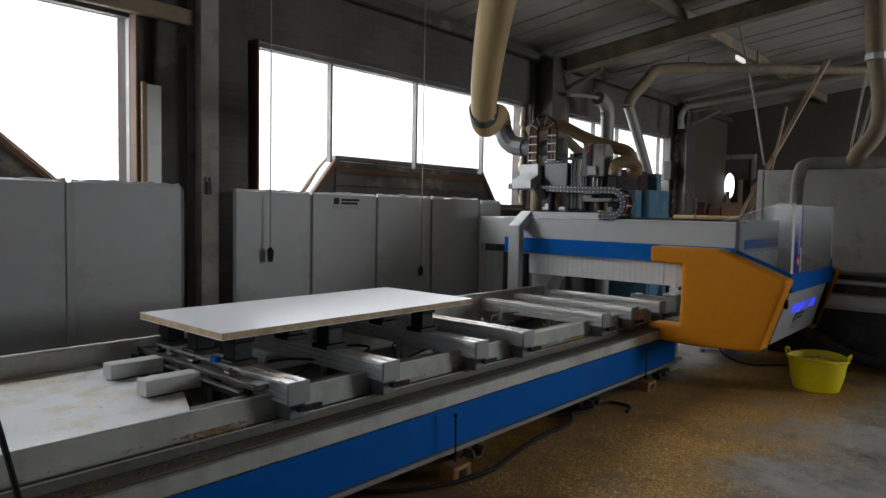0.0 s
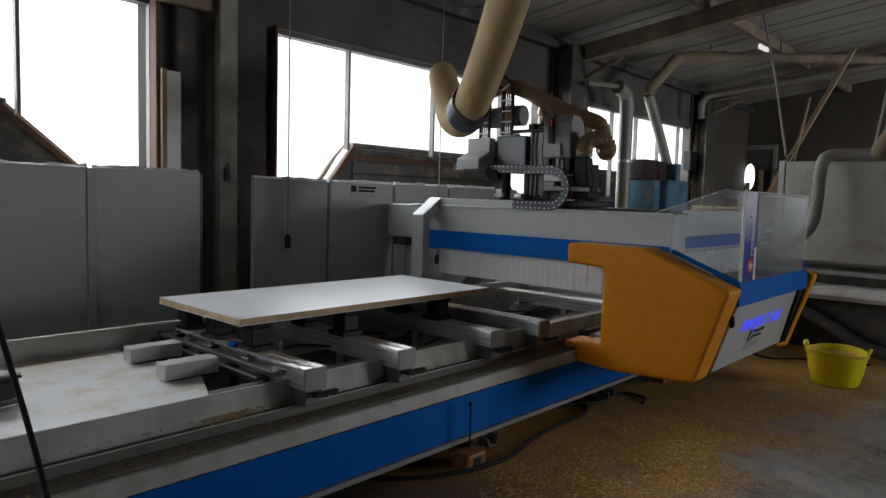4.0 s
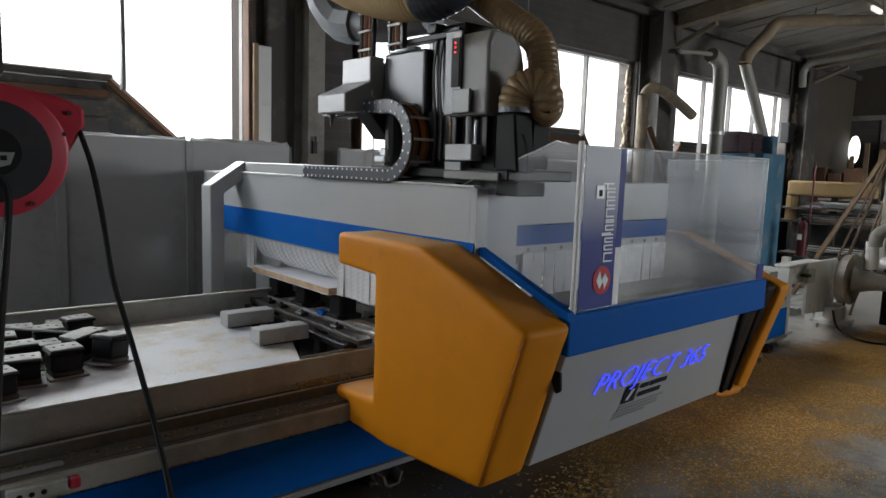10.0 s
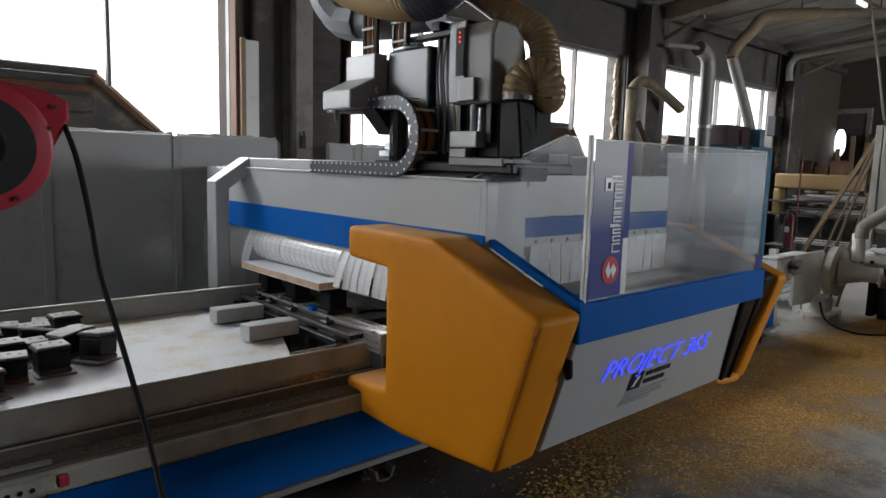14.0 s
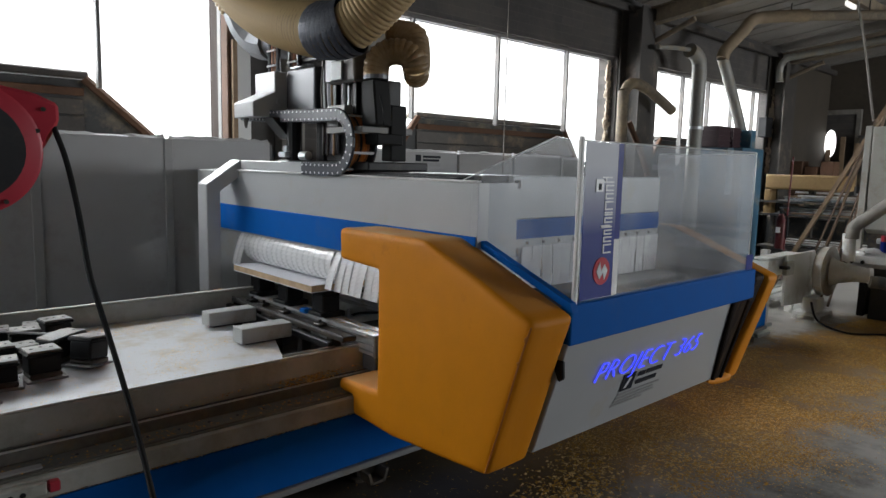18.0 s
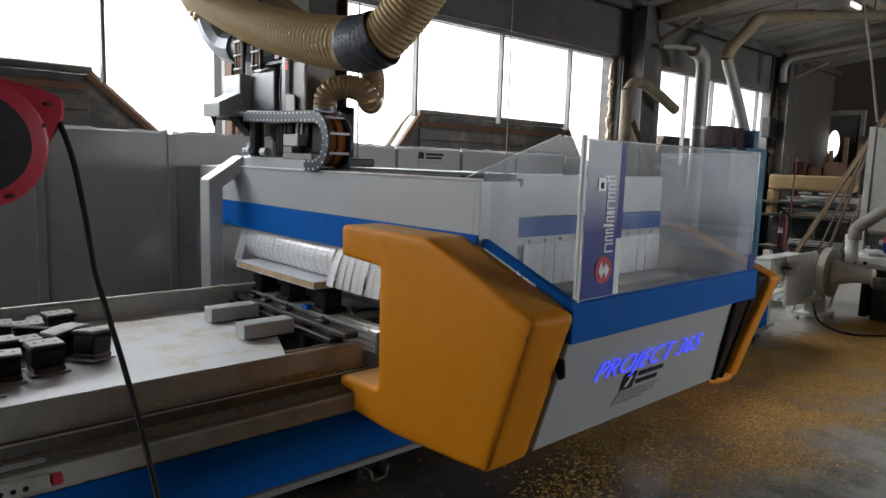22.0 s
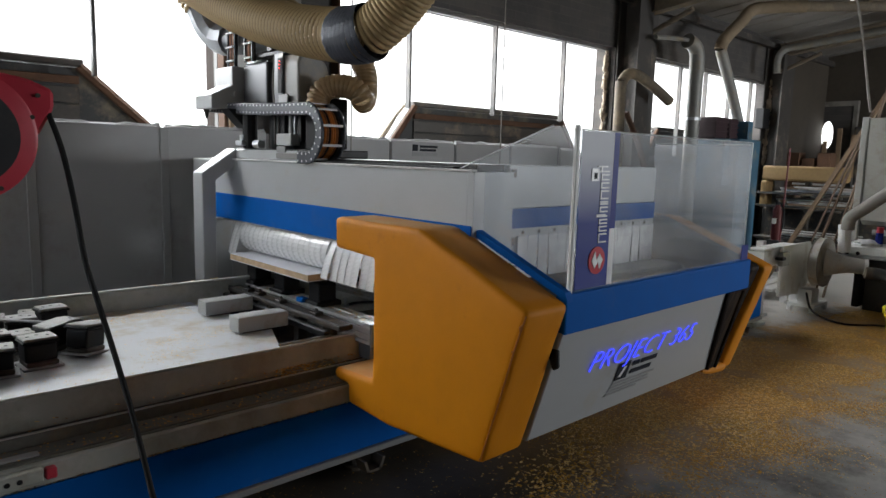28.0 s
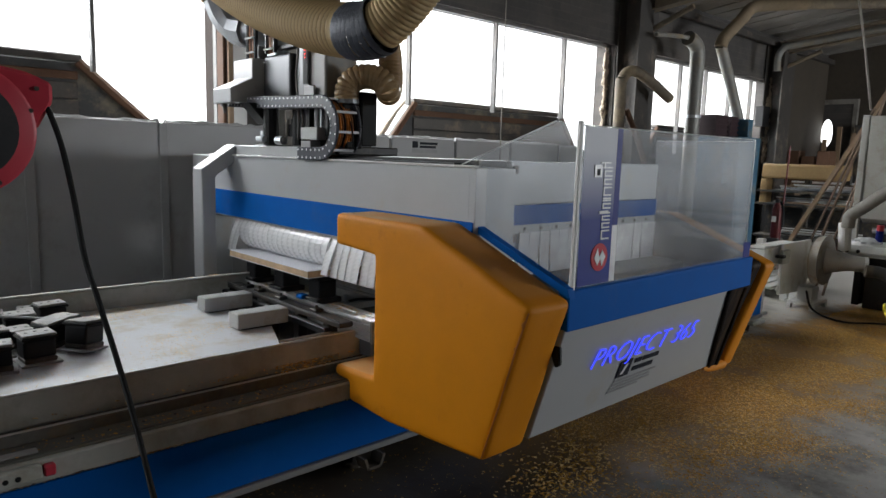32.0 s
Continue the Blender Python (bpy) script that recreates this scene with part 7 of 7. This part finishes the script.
# ---- sawdust and shavings ----
def flake_field(name, count, where, size, mats, label, seed):
    rnd = random.Random(seed)
    vs, fs, mi = [], [], []
    n = 0
    tries = 0
    while n < count and tries < count * 30:
        tries += 1
        p = where(rnd)
        if p is None:
            continue
        s = size * rnd.uniform(0.5, 1.5)
        a = rnd.random() * 6.283
        dx, dy = math.cos(a) * s, math.sin(a) * s
        w = rnd.uniform(0.25, 0.6)
        ex, ey = -dy * w, dx * w
        h0, h1, h2 = (rnd.random() * s * 0.5 for _ in range(3))
        i = len(vs)
        vs += [(p[0] - dx - ex, p[1] - dy - ey, p[2] + h0), (p[0] - dx + ex, p[1] - dy + ey, p[2] + h1 * 0.6), (p[0] + ex, p[1] + ey, p[2] + h1), (p[0] - ex, p[1] - ey, p[2] + h0 * 0.3 + 0.001), (p[0] + dx + ex, p[1] + dy + ey, p[2] + h2), (p[0] + dx - ex, p[1] + dy - ey, p[2] + h2 * 0.5)]
        fs += [(i, i + 1, i + 2, i + 3), (i + 3, i + 2, i + 4, i + 5)]
        k = rnd.randrange(len(mats))
        mi += [k, k]
        n += 1
    me = bpy.data.meshes.new(name)
    me.from_pydata(vs, [], fs)
    for m in mats:
        me.materials.append(m)
    me.polygons.foreach_set("material_index", mi)
    ob = new(name, me)
    return tagged(ob, label, "sawdust", kind="stuff")


FLAKES = [material("pale_shaving", (0.82, 0.56, 0.22), 0.8, spread=0.2), material("tan_shaving", (0.62, 0.335, 0.06), 0.85, spread=0.2), material("brown_shaving", (0.36, 0.19, 0.05), 0.85, spread=0.2)]


def drift_edge(x):
    """Outer limit of the drift across the floor."""
    return 1.48 - 0.10 * (x - 2.0) + 0.22 * noise.noise(Vector((x * 1.1, 3.3, 0))) + 0.1 * noise.noise(Vector((x * 4.0, 7.0, 0)))


def band(rnd):
    """Density on the floor: thick along the machine, thinning outwards in patches."""
    x = 0.2 + 8.0 * rnd.random() ** 0.95
    y = rnd.uniform(0.5, 2.6)
    edge = drift_edge(x)
    keep = 1.0 if y > edge else 0.8 * math.exp((y - edge) * 6.0)
    ragged = 0.35 * noise.noise(Vector((x * 1.7, y * 1.7, 5.0))) + 0.15 * noise.noise(Vector((x * 6.0, y * 6.0, 2.0)))
    keep *= min(1.0, max(0.012, (x - 2.15 - 0.9 * max(0.0, y - 1.95) + ragged) / 1.6))
    if y + 0.12 * x > 3.08 + 0.12 * noise.noise(Vector((x * 3.0, y * 3.0, 8.0))):
        keep *= 0.04
    keep *= 0.06 + 1.9 * max(0.0, 0.36 + noise.noise(Vector((x * 2.0, y * 2.6, 1.7))) + 0.5 * noise.noise(Vector((x * 7.0, y * 7.0, 3.1))))
    return (x, y, 0.002) if rnd.random() < keep else None


flake_field("floor_shavings", 185000, band, 0.0042, FLAKES, "golden wood shavings strewn thickly over the floor beside the machine", 5)
flake_field("coarse_shavings", 3800, lambda r: (lambda x, y: (x, y, 0.003) if r.random() < max(0.05, 0.6 + 1.6 * noise.noise(Vector((x * 3, y * 3, 9)))) else None)(2.3 + 2.4 * r.random() + 0.5 * r.gauss(0, 0.4), 1.7 + 0.2 * r.gauss(0, 1.0)), 0.0078, FLAKES[:2], "long pale shavings scattered on the floor", 6)
flake_field("tray_dust", 7000, lambda r: (lambda x, y: (x, y, 0.6243) if r.random() < max(0.03, noise.noise(Vector((x * 2.5, y * 2.5, 4))) + (0.95 if y > 3.5 and x > 0.35 else -0.12)) else None)(r.uniform(-0.5, 1.42), r.uniform(2.66, 3.77)), 0.0027, [FLAKES[0], M_SHAV], "sawdust along the edges of the tray", 7)
flake_field("ledge_dust", 1500, lambda r: (lambda x, y: (x, y, 0.463) if r.random() < max(0.04, 0.35 + 1.3 * noise.noise(Vector((x * 2.2, y * 9, 2)))) else None)(r.uniform(-0.5, 6.2), r.uniform(2.47, 2.575)), 0.0045, [M_RAILDUST, FLAKES[2], FLAKES[1]], "sawdust along the rail ledge", 8)
flake_field("rim_dust", 700, lambda r: (r.uniform(-0.5, 6.0), r.uniform(3.785, 3.835), 0.736), 0.006, FLAKES, "sawdust along the far rim", 9)
flake_field("bar_dust", 1500, lambda r: (lambda x: (x + r.uniform(-0.05, 0.05), r.uniform(2.55, 3.6), BAR_Z + 0.001))(r.choice(BARS)), 0.006, FLAKES, "sawdust lying on the support bars", 10)
flake_field("tub_shavings", 700, lambda r: (lambda a, q: (6.56 + 0.19 * q * math.cos(a), 1.29 + 0.19 * q * math.sin(a), 0.247 + 0.045 * (1 - q)))(r.random() * 6.283, r.random() ** 0.5), 0.009, FLAKES, "wood shavings heaped in the tub", 11)
flake_field("band_dust", 2600, lambda r: (lambda x: (x, r.uniform(2.4285, 2.436), 0.372 + r.uniform(0, 0.005)) if r.random() < max(0.1, 0.5 + noise.noise(Vector((x * 3, 1, 6)))) else None)(r.uniform(-0.8, 6.3)), 0.005, [M_RAILDUST, FLAKES[2], M_BASEGREY], "grey dust caught above the blue side band", 12)
flake_field("box_dust", 2600, lambda r: (lambda x, q: (x, 2.640 - 0.05 * q * q, 0.502 + 0.022 * (1 - q)) if r.random() < max(0.0, 1.6 * noise.noise(Vector((x * 2.4, 5.5, 6))) - 0.12) + 0.02 else None)(r.uniform(-0.4, 6.2), r.random()), 0.0055, FLAKES, "sawdust heaped in clumps along the foot of the bed wall", 13)


def motions():
    g0 = BASE[gantry]
    walk(gantry, [(t, pose(g0.x + table(OFF, t), g0.y, g0.z)) for t in MOMENTS])
    h0 = BASE[head]
    walk(head, [(t, pose(h0.x + table(OFF, t), h0.y + table(DY, t), h0.z)) for t in MOMENTS])
    walk(spin, [(t, pose(0, 0, table(ZS, t))) for t in MOMENTS])
    c0 = BASE[chain]
    walk(chain, [(t, pose(c0.x + table(OFF, t), c0.y, c0.z)) for t in MOMENTS])
    for k, ln in enumerate(LINKS):
        walk(ln, [(t, link_pose(k, t)) for t in MOMENTS])
    for ob, k, line in HOSES:
        walk(ob, [(t, piece_pose(k, line, t)) for t in MOMENTS])
    hang, trail, roll = (0,) * 9, tuple(-8 - 6.5 * k for k in range(9)), tuple(50 - 13.5 * k for k in range(9))
    for pieces, y, loc, jit in STRAPS:
        over = 2.93 < y < 3.88
        lean = 7 + 22 * min(1.0, max(0.0, (y - 2.35) / 0.55)) + 2.5 * jit
        rows = [[] for _ in pieces]
        for t, a in ((0, hang), (4.9, hang), (5.3, trail), (11.4, trail), (11.7, tuple((p + q) / 2 for p, q in zip(trail, roll))), (12.0, roll), (32, roll)):
            if not over:
                a = (jit,) * 9 if t < 11.6 else tuple(lean * (1.0 - 0.07 * k) for k in range(9))
            turn = [v + jit * (0.3 if over else 0.8) for v in a]
            tip = Vector((0, 0, 0))
            for k, v in enumerate(turn):
                m = Matrix.Translation(tip) @ pose(0, 0, 0, 0, v, 0)
                tip = tip + Vector((-math.sin(radians(v)), 0, -math.cos(radians(v)))) * SEG
                first = pose(0, 0, 0, 0, turn[0], 0)
                rows[k].append((t, Matrix.Translation(loc) @ m if k == 0 else first.inverted() @ m))
        for ob, r in zip(pieces, rows):
            walk(ob, r)


motions()
